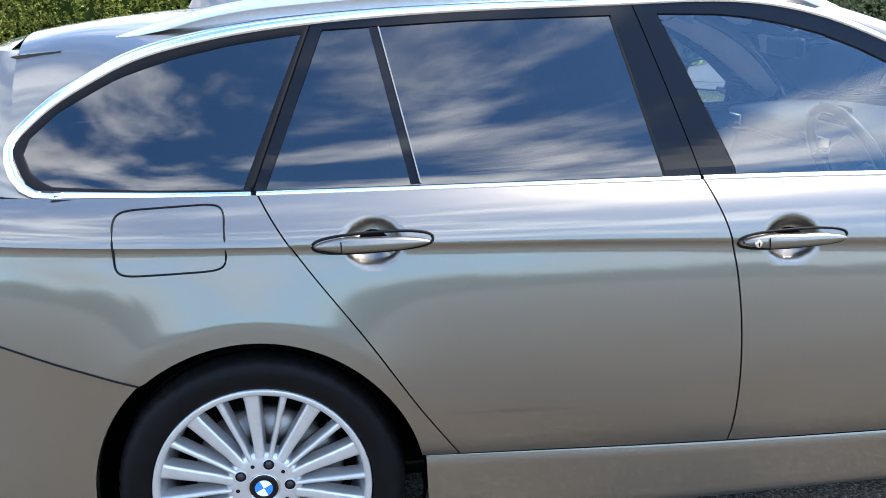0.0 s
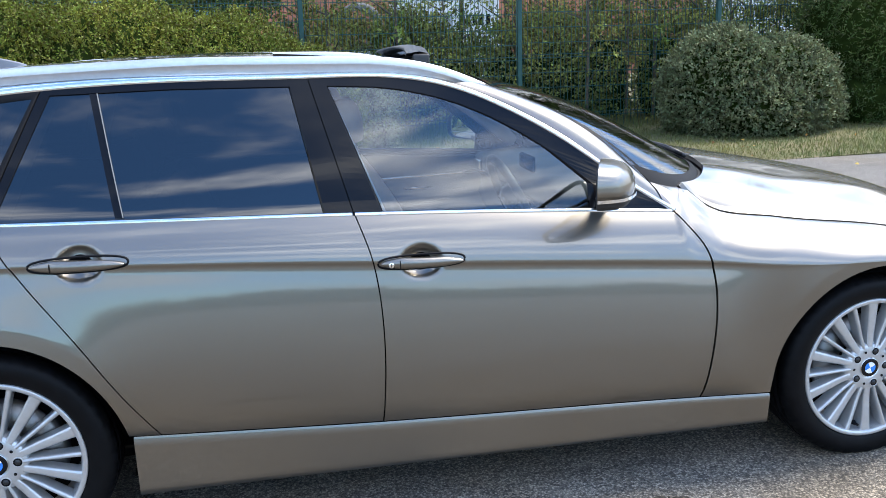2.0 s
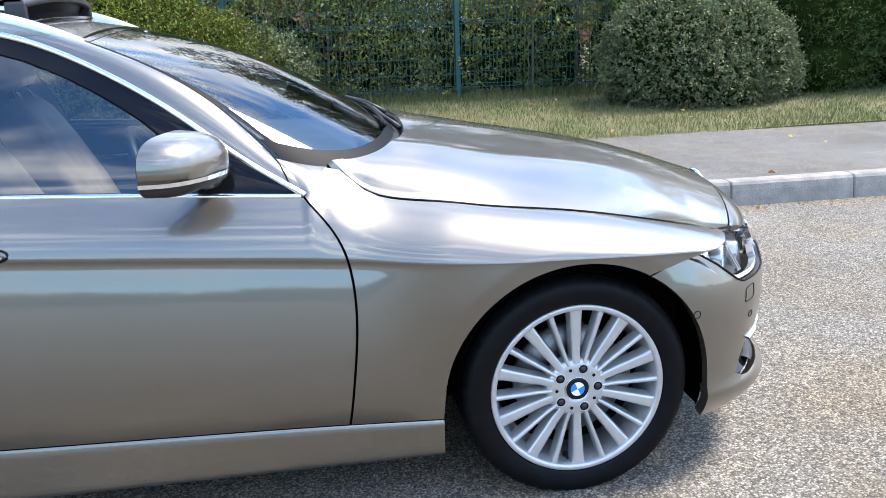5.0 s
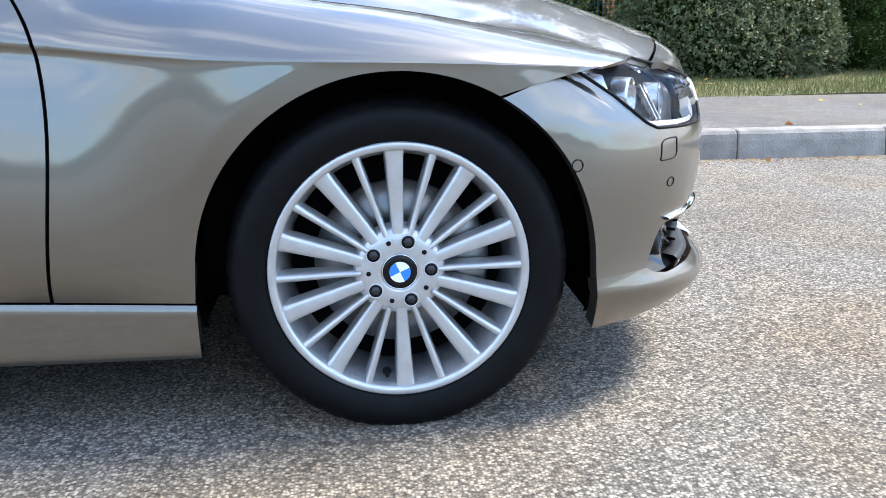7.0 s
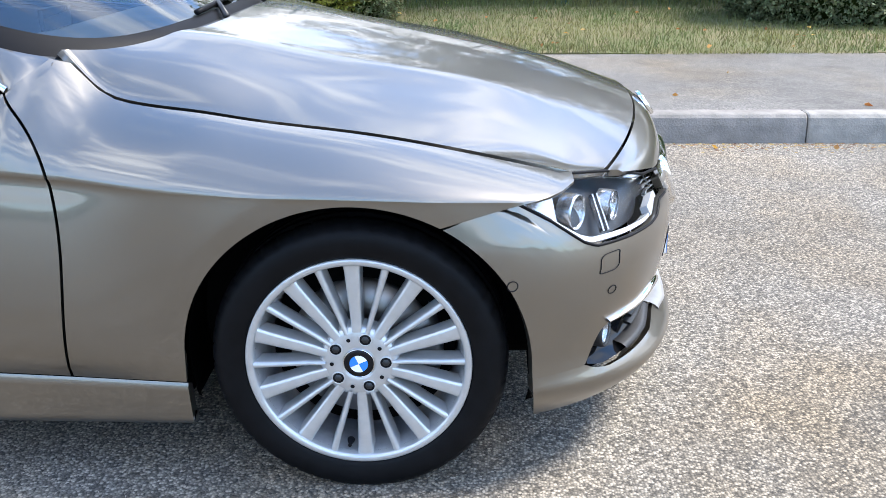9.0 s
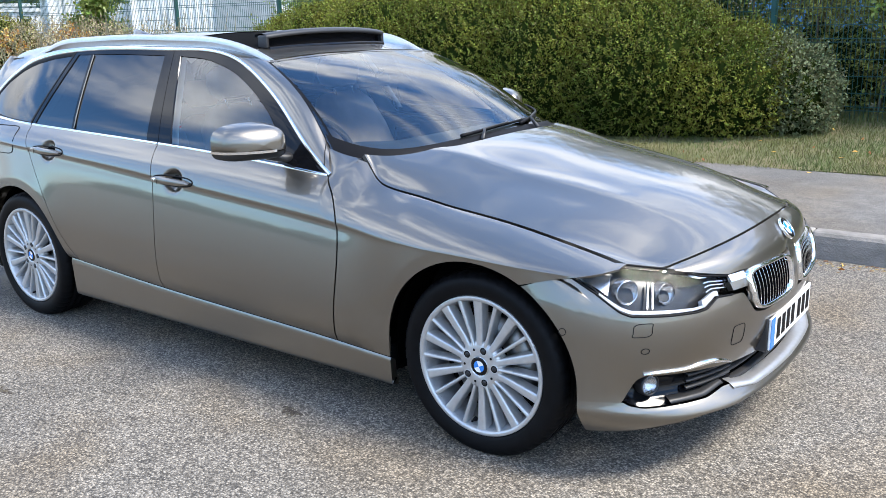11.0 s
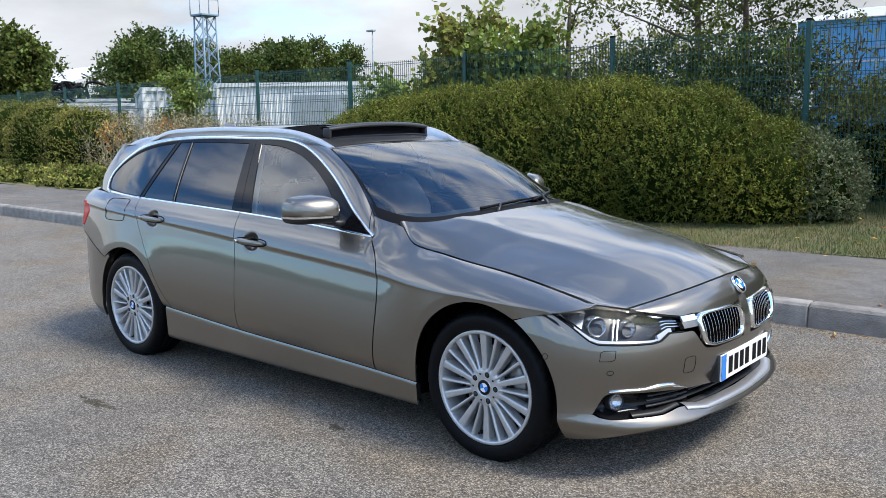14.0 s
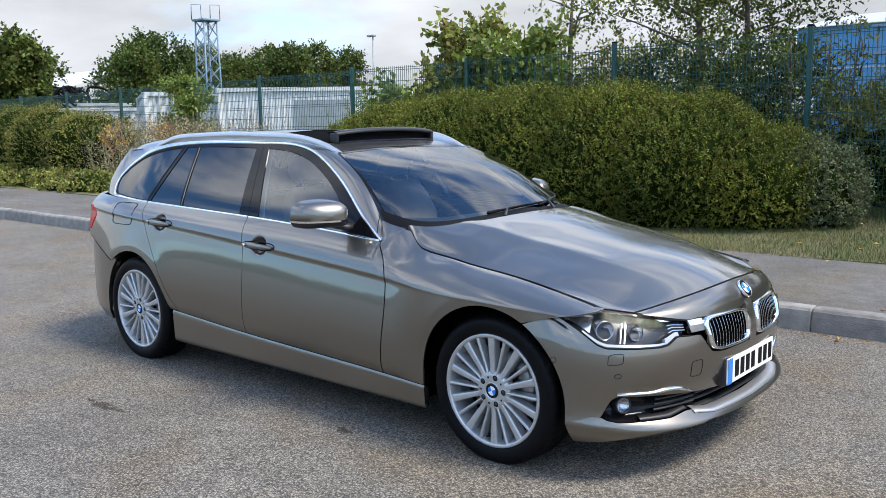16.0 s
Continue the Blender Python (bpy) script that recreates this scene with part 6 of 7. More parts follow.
for flip in (lambda d: d, mirrored):
    dt = part("door_lining", flip(sheet(trim)), INTERIOR, car, "dark door lining")
    part("lining_strip", flip(tube([(x, flank_plain(x, 0.82) + 0.088, 0.800 + 0.035 * (x + 0.25)) for x in np.linspace(-0.22, 0.42, 8)], 0.009, 8)), CHROME, dt, "bright trim strip")
    part("lining_handle", flip(tube([(x, flank_plain(x, 0.8) + 0.10, 0.755) for x in (0.05, 0.12, 0.18)], 0.009, 8)), CHROME, dt)
    part("window_sill", flip(sheet([[(x, -0.792 + d, z_belt_door(x) - 0.004 - 0.2 * d) for d in (0.0, 0.03, 0.085)] for x in np.linspace(-1.8, 0.62, 30)])), RUBBER, dt)
part("cabin_floor", box(-1.9, 0.80, -0.74, 0.74, 0.235, 0.27), SHADESHELL, car)
part("bulkhead", box(0.66, 0.79, -0.68, 0.68, 0.27, 0.925, 0.01), SHADESHELL, car)
part("load_cover", box(-2.05, -1.06, -0.66, 0.66, 0.93, 0.95, 0.01), INTERIOR, car)


# ---- planting ----
LEAF_HEDGE = mat("hedge_leaf", (0.075, 0.092, 0.013), rough=0.55, per_island=0.65, trans=0.22, color2=(0.20, 0.20, 0.03), vary_scale=0.9, spec=0.2)
LEAF_OLIVE = mat("olive_leaf", (0.10, 0.11, 0.022), rough=0.6, spec=0.2, per_island=0.6, trans=0.25, color2=(0.24, 0.21, 0.05), vary_scale=0.8)
LEAF_GREY = mat("variegated_leaf", (0.075, 0.095, 0.042), rough=0.6, spec=0.2, per_island=0.55, trans=0.2, color2=(0.19, 0.205, 0.105), vary_scale=5.0)
LEAF_DARK = mat("dark_leaf", (0.04, 0.066, 0.018), rough=0.6, spec=0.2, per_island=0.5, trans=0.2, color2=(0.065, 0.09, 0.022), vary_scale=1.2)
LEAF_WILD = mat("wild_leaf", (0.13, 0.155, 0.035), rough=0.6, spec=0.2, per_island=0.65, trans=0.35, color2=(0.34, 0.31, 0.08), vary_scale=1.6)
LEAF_LIME = mat("lime_leaf", (0.14, 0.20, 0.03), rough=0.45, per_island=0.4, trans=0.4, color2=(0.22, 0.26, 0.05), vary_scale=1.6)
LEAF_TREE = mat("tree_leaf", (0.045, 0.072, 0.014), rough=0.65, spec=0.2, per_island=0.55, trans=0.25, color2=(0.11, 0.13, 0.026), vary_scale=0.25)
LEAF_DRY = mat("dry_stem", (0.20, 0.17, 0.10), rough=0.8, per_island=0.45, color2=(0.34, 0.27, 0.14), vary_scale=2.0)
LEAF_ORANGE = mat("autumn_leaf", (0.42, 0.16, 0.035), rough=0.6, per_island=0.5, trans=0.3, color2=(0.48, 0.30, 0.08), vary_scale=6.0)
WOOD = mat("bark", (0.11, 0.085, 0.06), rough=0.9, vary=0.3, vary_scale=30, bump=0.5, bump_scale=60)
# Filler colour that carries the shade inside hedges and bushes.
CORE = mat("hedge_core_shade", (0.014, 0.022, 0.005), spec=0.0, rough=1.0, vary=0.4, vary_scale=6)
rng = np.random.default_rng(7)


def raw_mesh(name, verts, quads, material, parent, label=""):
    me = bpy.data.meshes.new(name)
    k = quads.shape[1]
    me.vertices.add(len(verts))
    me.vertices.foreach_set("co", verts.astype(np.float32).ravel())
    me.loops.add(quads.size)
    me.loops.foreach_set("vertex_index", quads.astype(np.int32).ravel())
    me.polygons.add(len(quads))
    me.polygons.foreach_set("loop_start", np.arange(0, quads.size, k, dtype=np.int32))
    me.materials.append(material)
    me.update(calc_edges=True)
    ob = new(name, me)
    if parent:
        ob.parent = parent
    if label:
        ob["label"] = label
    return ob


def leaf_quads(p, d, length, width):
    """Kite-shaped leaves at points p, pointing along d, turned at random about it."""
    n = len(p)
    d = d / (np.linalg.norm(d, axis=1, keepdims=True) + 1e-9)
    r = rng.normal(size=(n, 3))
    a = np.cross(d, r)
    a /= np.linalg.norm(a, axis=1, keepdims=True) + 1e-9
    b = np.cross(d, a)
    l = (length * rng.uniform(0.65, 1.3, n))[:, None]
    w = (width * rng.uniform(0.7, 1.25, n))[:, None]
    v = np.empty((n, 4, 3))
    v[:, 0] = p
    v[:, 1] = p + d * l * 0.45 + a * w * 0.5 + b * l * 0.10
    v[:, 2] = p + d * l
    v[:, 3] = p + d * l * 0.45 - a * w * 0.5 + b * l * 0.10
    return v.reshape(-1, 3), np.arange(4 * n).reshape(n, 4)


def blob_points(blobs, n, low, rough=0.16, freq=1.3, seed=0.0):
    """Points on the skin of a heap of rounded lumps, with the way out at each."""
    area = np.array([(b[3] * b[4] + b[3] * b[5] + b[4] * b[5]) for b in blobs])
    pick = rng.choice(len(blobs), size=n * 2, p=area / area.sum())
    v = rng.normal(size=(n * 2, 3))
    v /= np.linalg.norm(v, axis=1, keepdims=True)
    bb = np.array(blobs)[pick]
    nrm = v / bb[:, 3:6]
    nrm /= np.linalg.norm(nrm, axis=1, keepdims=True)
    q = 1.0 + rough * np.array([noise.noise(Vector((a[0] * 2.1 * freq + seed, a[1] * 2.1 * freq + i, a[2] * 2.1 * freq))) for a, i in zip(v, pick)])
    p = bb[:, 0:3] + v * bb[:, 3:6] * q[:, None]
    keep = p[:, 2] > low
    for i, b in enumerate(blobs):
        u = (p - np.array(b[0:3])) / np.array(b[3:6])
        keep &= ~((np.linalg.norm(u, axis=1) < 0.86) & (pick != i))
    return p[keep][:n], nrm[keep][:n]


def foliage(blobs, shoots, per, shoot_len, leaf, width, low, up=0.5, rough=0.16, depth=0.12, seed=0.0, freq=1.3):
    p, nrm = blob_points(blobs, shoots, low, rough, freq, seed)
    n = len(p)
    d = nrm + rng.normal(size=(n, 3)) * 0.45 + np.array([0, 0, up])
    d /= np.linalg.norm(d, axis=1, keepdims=True)
    p = p - nrm * (rng.uniform(0, 1, n) ** 2 * depth + 0.02)[:, None]
    t = np.tile(np.linspace(0.1, 1.0, per), n)
    i = np.repeat(np.arange(n), per)
    ln = shoot_len * rng.uniform(0.4, 1.25, n)
    pts = p[i] + d[i] * (t * ln[i])[:, None]
    dirs = d[i] * 0.5 + rng.normal(size=(n * per, 3)) * 0.75
    return leaf_quads(pts, dirs, leaf, width)


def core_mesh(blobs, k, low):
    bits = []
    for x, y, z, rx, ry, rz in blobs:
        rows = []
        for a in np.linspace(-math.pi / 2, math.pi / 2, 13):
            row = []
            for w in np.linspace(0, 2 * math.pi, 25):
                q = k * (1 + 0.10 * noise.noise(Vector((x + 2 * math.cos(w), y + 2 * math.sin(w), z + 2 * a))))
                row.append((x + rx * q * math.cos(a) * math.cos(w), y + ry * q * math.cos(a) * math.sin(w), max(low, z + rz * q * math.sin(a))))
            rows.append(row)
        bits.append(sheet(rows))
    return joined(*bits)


def shrub(name, label, category, blobs, shoots, per, shoot_len, leaf, width, material, low=0.2, up=0.5, rough=0.16, depth=0.12, core=0.88, seed=0.0, group=""):
    t = thing(name, label, category, group)
    v, q = foliage(blobs, shoots, per, shoot_len, leaf, width, low, up, rough, depth, seed)
    raw_mesh("foliage", v, q, material, t)
    # Closed dark lumps stand for the shaded inside, in place of branches.
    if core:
        part("shade_core", core_mesh(blobs, core, low - 0.05), CORE, t)
    return t


# clipped mound hedge along the verge
hedge_blobs = [(-0.35, 6.55, 0.62, 0.95, 0.95, 0.72), (-1.15, 6.40, 0.78, 1.15, 1.05, 0.95), (-2.2, 6.45, 0.88, 1.3, 1.10, 1.02), (-3.4, 6.45, 0.90, 1.4, 1.10, 1.02),
               (-4.7, 6.35, 0.88, 1.4, 1.1, 1.00), (-5.9, 6.45, 0.80, 1.3, 1.1, 0.95), (-7.0, 6.6, 0.66, 1.1, 1.0, 0.80)]
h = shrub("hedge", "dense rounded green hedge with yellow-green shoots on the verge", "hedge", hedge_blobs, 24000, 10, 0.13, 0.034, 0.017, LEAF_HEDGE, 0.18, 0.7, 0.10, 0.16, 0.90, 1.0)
for k in range(16):
    x = -0.9 + random.uniform(-0.35, 0.5)
    a = Vector((x, 5.75 + random.uniform(0, 0.4), 0.18))
    m = a + Vector((random.uniform(-0.25, 0.25), random.uniform(-0.15, 0.1), random.uniform(0.2, 0.4)))
    part("bare_stem", tube([a, m, m + Vector((random.uniform(-0.3, 0.4), random.uniform(-0.1, 0.1), random.uniform(0.05, 0.35)))], [0.012, 0.008, 0.004], 5), WOOD, h)
shrub("bush", "grey-green variegated shrub at the hedge's end", "bush", [(0.35, 6.75, 0.55, 0.50, 0.7, 0.62)], 2600, 8, 0.10, 0.036, 0.022, LEAF_GREY, 0.2, 0.4, 0.2, 0.12, 0.85, 3.0)
shrub("bush", "rounded grey-green variegated bush on the verge", "bush", [(4.85, 6.55, 0.72, 0.72, 0.68, 0.74), (5.65, 6.60, 0.66, 0.72, 0.66, 0.70), (5.2, 6.5, 0.5, 0.95, 0.72, 0.5), (6.15, 6.75, 0.45, 0.42, 0.5, 0.5)], 7500, 8, 0.10, 0.038, 0.024, LEAF_GREY, 0.17, 0.3, 0.12, 0.10, 0.90, 5.0)
shrub("evergreen_shrub", "tall dark green evergreen shrub beside the fence", "bush", [(7.3, 7.3, 1.0, 0.95, 0.8, 1.2), (8.6, 7.2, 1.2, 1.2, 0.9, 1.5), (10.2, 7.3, 1.2, 1.4, 1.0, 1.5), (7.0, 6.9, 0.5, 0.6, 0.5, 0.45)], 8500, 9, 0.20, 0.055, 0.016, LEAF_DARK, 0.2, 0.3, 0.2, 0.15, 0.88, 8.0)
shrub("hedge", "low olive-green hedge further along the path", "hedge", [(-15.8, 6.4, 0.85, 1.3, 1.0, 0.95), (-17.4, 6.3, 0.92, 1.4, 1.0, 1.02), (-19.2, 6.4, 0.95, 1.6, 1.0, 1.05), (-21.5, 6.4, 0.9, 1.6, 1.0, 1.0), (-24.0, 6.4, 0.9, 1.8, 1.0, 1.0), (-27.5, 6.4, 0.9, 2.2, 1.0, 1.0)], 9000, 8, 0.16, 0.05, 0.024, LEAF_OLIVE, 0.18, 0.6, 0.12, 0.15, 0.9, 11.0)
cover = [(x, 5.3 + 0.12 * math.sin(x * 1.9), 0.18, 0.75, 0.55, 0.33 + 0.06 * math.sin(2.7 * x)) for x in np.arange(-28, -6.9, 0.9)]
shrub("ground_cover", "low green ivy along the edge of the path", "ground cover", cover, 7500, 6, 0.10, 0.06, 0.05, LEAF_WILD, 0.17, 0.4, 0.15, 0.05, 0.86, 13.0)

# dry stems with autumn leaves between the hedges
dry = thing("dry_weeds", "tall dry brown weeds with some orange leaves", "weeds")
n = 420
px, py = rng.uniform(-16.5, -8.8, n), rng.uniform(5.6, 7.3, n)
v, q = [], []
for x, y in zip(px, py):
    hgt = rng.uniform(0.7, 1.55)
    lean = rng.normal(size=2) * 0.22
    w = 0.010
    i = len(v)
    v += [(x - w, y, 0.2), (x + w, y, 0.2), (x + w + lean[0] * 0.5, y + lean[1] * 0.5, 0.2 + hgt * 0.6), (x - w + lean[0] * 0.5, y + lean[1] * 0.5, 0.2 + hgt * 0.6), (x + lean[0] + w * 0.4, y + lean[1], 0.2 + hgt), (x + lean[0] - w * 0.4, y + lean[1], 0.2 + hgt)]
    q += [(i, i + 1, i + 2, i + 3), (i + 3, i + 2, i + 4, i + 5)]
raw_mesh("stems", np.array(v), np.array(q), LEAF_DRY, dry)
vv, qq = foliage([(-12.4, 6.5, 0.6, 3.8, 0.85, 0.85)], 4200, 5, 0.25, 0.06, 0.02, 0.2, 0.8, 0.3, 0.3)
raw_mesh("dry_leaves", vv, qq, LEAF_DRY, dry)
vv, qq = foliage([(-14.4, 6.2, 1.15, 0.22, 0.2, 0.25), (-12.6, 6.4, 1.1, 0.3, 0.2, 0.35)], 170, 6, 0.18, 0.06, 0.04, 0.2, 0.4, 0.3, 0.1)
raw_mesh("autumn_leaves", vv, qq, LEAF_ORANGE, dry)


def limb(a, b, r0, r1, bend=0.1, n=6):
    a, b = Vector(a), Vector(b)
    side = Vector((random.uniform(-1, 1), random.uniform(-1, 1), 0.3)) * bend * (b - a).length
    pts = [a.lerp(b, t) + side * math.sin(math.pi * t) for t in np.linspace(0, 1, n)]
    return tube(pts, [mix(r0, r1, k / (n - 1)) for k in range(n)], 6)


def tree(name, label, x, y, base, height, spread, leaves, leaf, material, group="", crown_low=0.3, limbs=9, lumps=10, sparse=1.0, width=0.6, stem=1.0):
    """A tapered trunk, limbs, and a crown of leaf sprays round the limbs' ends."""
    t = thing(name, label, "tree", group)
    top = Vector((x + random.uniform(-0.1, 0.1) * spread, y, base + height * 0.93))
    part("trunk", limb((x, y, base - 0.1), top, (0.02 * height + 0.02) * stem, 0.006 * height * 0.3 + 0.004, 0.03, 9), WOOD, t)
    blobs = []
    bits = []
    for k in range(limbs):
        f = mix(crown_low, 0.88, (k + 0.5) / limbs)
        a = Vector((x, y, base)).lerp(top, f)
        w = k * 2.4 + random.uniform(-0.5, 0.5)
        reach = spread * (0.45 + 0.75 * math.sin(math.pi * min(1, (f - crown_low) / (1 - crown_low) * 0.9 + 0.12))) * random.uniform(0.65, 1.1)
        b = a + Vector((math.cos(w) * reach, math.sin(w) * reach, height * random.uniform(0.03, 0.13)))
        bits.append(limb(a, b, 0.008 * height * 0.5 + 0.006, 0.004, 0.08))
        r = spread * random.uniform(0.26, 0.46) * sparse
        blobs.append((b.x, b.y, b.z, r, r, r * random.uniform(0.6, 0.95)))
    for k in range(max(0, lumps - limbs)):
        f = random.uniform(crown_low + 0.1, 0.95)
        w = random.uniform(0, 6.28)
        rr = spread * random.uniform(0.1, 0.5)
        r = spread * random.uniform(0.22, 0.4) * sparse
        blobs.append((x + rr * math.cos(w), y + rr * math.sin(w), base + height * f, r, r, r * 0.8))
    twigs = part("branchwork", joined(*bits), WOOD, t)
    if stem < 1:
        twigs["kind"] = "stuff"
    v, q = foliage(blobs, leaves // 6, 6, leaf * 3.0, leaf, leaf * width, base, 0.2, 0.35, leaf * 3.5, x + y)
    raw_mesh("crown", v, q, material, t)
    return t


# wild growth behind the fence
for k, (x0, x1, zt, m, sd) in enumerate(((-1.0, 1.6, 1.50, LEAF_WILD, 1), (1.2, 3.6, 1.30, LEAF_WILD, 2), (3.2, 5.8, 1.60, LEAF_WILD, 3), (5.4, 8.4, 1.65, LEAF_WILD, 4), (-3.8, -0.8, 1.9, LEAF_DARK, 5), (-6.6, -3.6, 1.9, LEAF_WILD, 6), (-9.0, -6.4, 1.6, LEAF_LIME, 7))):
    bl = [(mix(x0, x1, (i + 0.5) / 4) + random.uniform(-0.2, 0.2), 8.55 + random.uniform(-0.2, 0.3), 0.75, 0.55 + random.uniform(0, 0.25), 0.60, zt - 0.55 + random.uniform(-0.25, 0.2)) for i in range(4)]
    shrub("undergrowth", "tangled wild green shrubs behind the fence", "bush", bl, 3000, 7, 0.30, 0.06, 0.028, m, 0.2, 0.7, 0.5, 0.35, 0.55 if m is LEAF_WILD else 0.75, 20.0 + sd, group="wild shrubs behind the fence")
for x, y, hgt, sp, m, n in ((-6.35, 8.5, 3.25, 0.55, LEAF_WILD, 4200), (-5.1, 8.6, 3.0, 0.75, LEAF_LIME, 4200), (-7.3, 8.6, 2.3, 0.8, LEAF_LIME, 3600), (-5.8, 8.9, 2.6, 0.9, LEAF_WILD, 4200)):
    tree("sapling", "leafy light green sapling behind the fence", x, y, 0.2, hgt, sp, n, 0.12, m, "saplings", 0.25, 9, 12, 1.0, 0.75)
for x, y, hgt, sp, n in ((-4.4, 9.0, 3.9, 0.75, 1500), (-2.2, 9.0, 4.4, 1.35, 13000), (-1.6, 9.4, 4.3, 1.15, 8000), (-3.1, 9.2, 2.7, 0.8, 5200), (-0.8, 9.0, 2.6, 0.5, 3000)):
    tree("young_tree", "slender young tree with sparse drooping leaves", x, y, 0.2, hgt, sp, n, 0.072, LEAF_TREE if x > -3 else LEAF_WILD, "young trees", 0.15, 13, 26, 1.0, 0.5)
for k in range(22):
    x = mix(-0.6, 8.6, (k + random.uniform(0.1, 0.9)) / 22)
    tree("wild_stem", "thin wild stem with loose yellow-green leaves behind the fence", x, 8.0 + random.uniform(0.0, 0.6), 0.2, random.uniform(1.7, 2.7), random.uniform(0.28, 0.5), 560, 0.07, LEAF_WILD if k % 3 else LEAF_LIME, "wild stems behind the fence", 0.2, 7, 10, 1.3, 0.42, 0.35)
tree("climber", "ivy-covered post beside the fence", -13.85, 7.80, 0.1, 2.50, 0.40, 9000, 0.085, LEAF_LIME, "", 0.1, 8, 14, 1.3, 0.7)
tree("climber", "ivy-covered post beside the fence", -16.7, 7.80, 0.1, 1.7, 0.22, 1500, 0.075, LEAF_WILD, "", 0.1, 6, 8, 1.3, 0.7)

# grass blades and fallen leaves
n = 110000
x = rng.uniform(-9, 10, n)
y = VERGE_Y - 0.04 + (FENCE_Y + 0.4 - VERGE_Y) * rng.uniform(0, 1, n) ** 1.2
hgt = rng.uniform(0.02, 0.062, n) * (1 + 0.9 * (rng.uniform(0, 1, n) > 0.96)) * np.where(y > 7.3, 2.6, 1.0)
zz = 0.165 + 0.03 * (y - VERGE_Y) + 0.012 * np.sin(x * 1.7 + y * 2.3)
a = rng.uniform(0, 2 * np.pi, n)
w = rng.uniform(0.0022, 0.0042, n)
lx, ly = rng.normal(size=n) * 0.022, rng.normal(size=n) * 0.022
v = np.empty((n, 3, 3))
v[:, 0] = np.stack([x - w * np.cos(a), y - w * np.sin(a), zz - 0.004], 1)
v[:, 1] = np.stack([x + w * np.cos(a), y + w * np.sin(a), zz - 0.004], 1)
v[:, 2] = np.stack([x + lx, y + ly, zz + hgt], 1)
g = raw_mesh("grass", v.reshape(-1, 3), np.arange(3 * n).reshape(n, 3), GRASS, None)
tagged(g, "short green and straw-coloured grass on the verge", "grass", kind="stuff")
n = 150
p = np.stack([rng.uniform(-8, 9, n), rng.uniform(VERGE_Y - 0.1, 7.0, n), np.zeros(n)], 1)
p[:, 2] = 0.165 + 0.03 * (p[:, 1] - VERGE_Y) + 0.035
k = rng.uniform(0, 1, n) < 0.22
p[k, 1] = rng.uniform(PATH_Y, VERGE_Y, k.sum())
p[k, 2] = 0.168
k = rng.uniform(0, 1, n) < 0.2
p[k, 1] = KERB_Y - rng.uniform(0.02, 0.22, k.sum())
p[k, 2] = 0.006
d = rng.normal(size=(n, 3)) * np.array([1, 1, 0.12])
v, q = leaf_quads(p, d, 0.05, 0.032)
g = raw_mesh("fallen_leaves", v, q, LEAF_ORANGE, None)
tagged(g, "scattered fallen orange and yellow leaves", "leaves", kind="stuff")


# ---- fence ----
FENCE = mat("green_fence_paint", (0.006, 0.055, 0.046), rough=0.45, vary=0.15, vary_scale=12)
fence = thing("fence", "dark green welded mesh fence with square posts", "fence", kind="structure")


def fence_panel():
    bits = []
    def bar(x0, x1, y0, y1, z0, z1):
        v = [(x0, y0, z0), (x1, y0, z0), (x1, y1, z0), (x0, y1, z0), (x0, y0, z1), (x1, y0, z1), (x1, y1, z1), (x0, y1, z1)]
        return v, [(0, 1, 2, 3), (4, 5, 6, 7), (0, 1, 5, 4), (1, 2, 6, 5), (2, 3, 7, 6), (3, 0, 4, 7)]
    for k in range(1, 56):
        x = 2.757 * k / 56
        bits.append(bar(x - 0.003, x + 0.003, -0.003, 0.003, 0.06, 2.45))
    for k in range(13):
        z = 0.10 + 0.19 * k
        fold = 0.03 if k in (1, 5, 9, 12) else 0.0
        for f in ((-fold, 0.0), (0.0, 0.04)) if fold else ((0.0, 0.0),):
            bits.append(bar(0.02, 2.737, f[0] - 0.004, f[0] + 0.004, z + f[1] - 0.004, z + f[1] + 0.004))
    return joined(*bits)


panel0 = part("mesh_panel", fence_panel(), FENCE, fence, smooth=False)
post0 = part("fence_post", box(-0.03, 0.03, -0.03, 0.03, -0.2, 2.50, 0.004, 1), FENCE, fence, smooth=False)
cap0 = box(-0.034, 0.034, -0.034, 0.034, 2.50, 2.525, 0.006, 1)
for k in range(-12, 6):
    xp = -0.11 + 2.757 * k
    zp = 0.09 + 0.0088 * xp
    o = panel0 if k == -12 else new("mesh_panel", panel0.data)
    o.parent, o.location = fence, (xp, FENCE_Y - 0.035, zp)
    o = post0 if k == -12 else new("fence_post", post0.data)
    o.parent, o.location = fence, (xp, FENCE_Y, zp)
    part("post_cap", moved(cap0, Matrix.Translation((xp, FENCE_Y, zp))), RUBBER, fence, smooth=False)

# ---- yard beyond the fence ----
WHITESTEEL = mat("white_painted_steel", (0.60, 0.61, 0.60), rough=0.5, vary=0.12, vary_scale=1.5, bump=0.05, rough_vary=0.1)
GREYSTEEL = mat("grey_panel", (0.26, 0.29, 0.30), rough=0.6, vary=0.15, vary_scale=3)
BLUEWALL = mat("blue_cladding", (0.07, 0.25, 0.47), rough=0.5, vary=0.08, vary_scale=2)
ROOFGREY = mat("grey_roof", (0.42, 0.42, 0.42), rough=0.7, vary=0.1, vary_scale=2)
BRICK = mat("red_cladding", (0.40, 0.15, 0.085), rough=0.8, vary=0.2, vary_scale=4, bump=0.2, bump_scale=20)
OLDRUBBER = mat("weathered_rubber", (0.10, 0.10, 0.095), rough=0.9, vary=0.4, vary_scale=8)
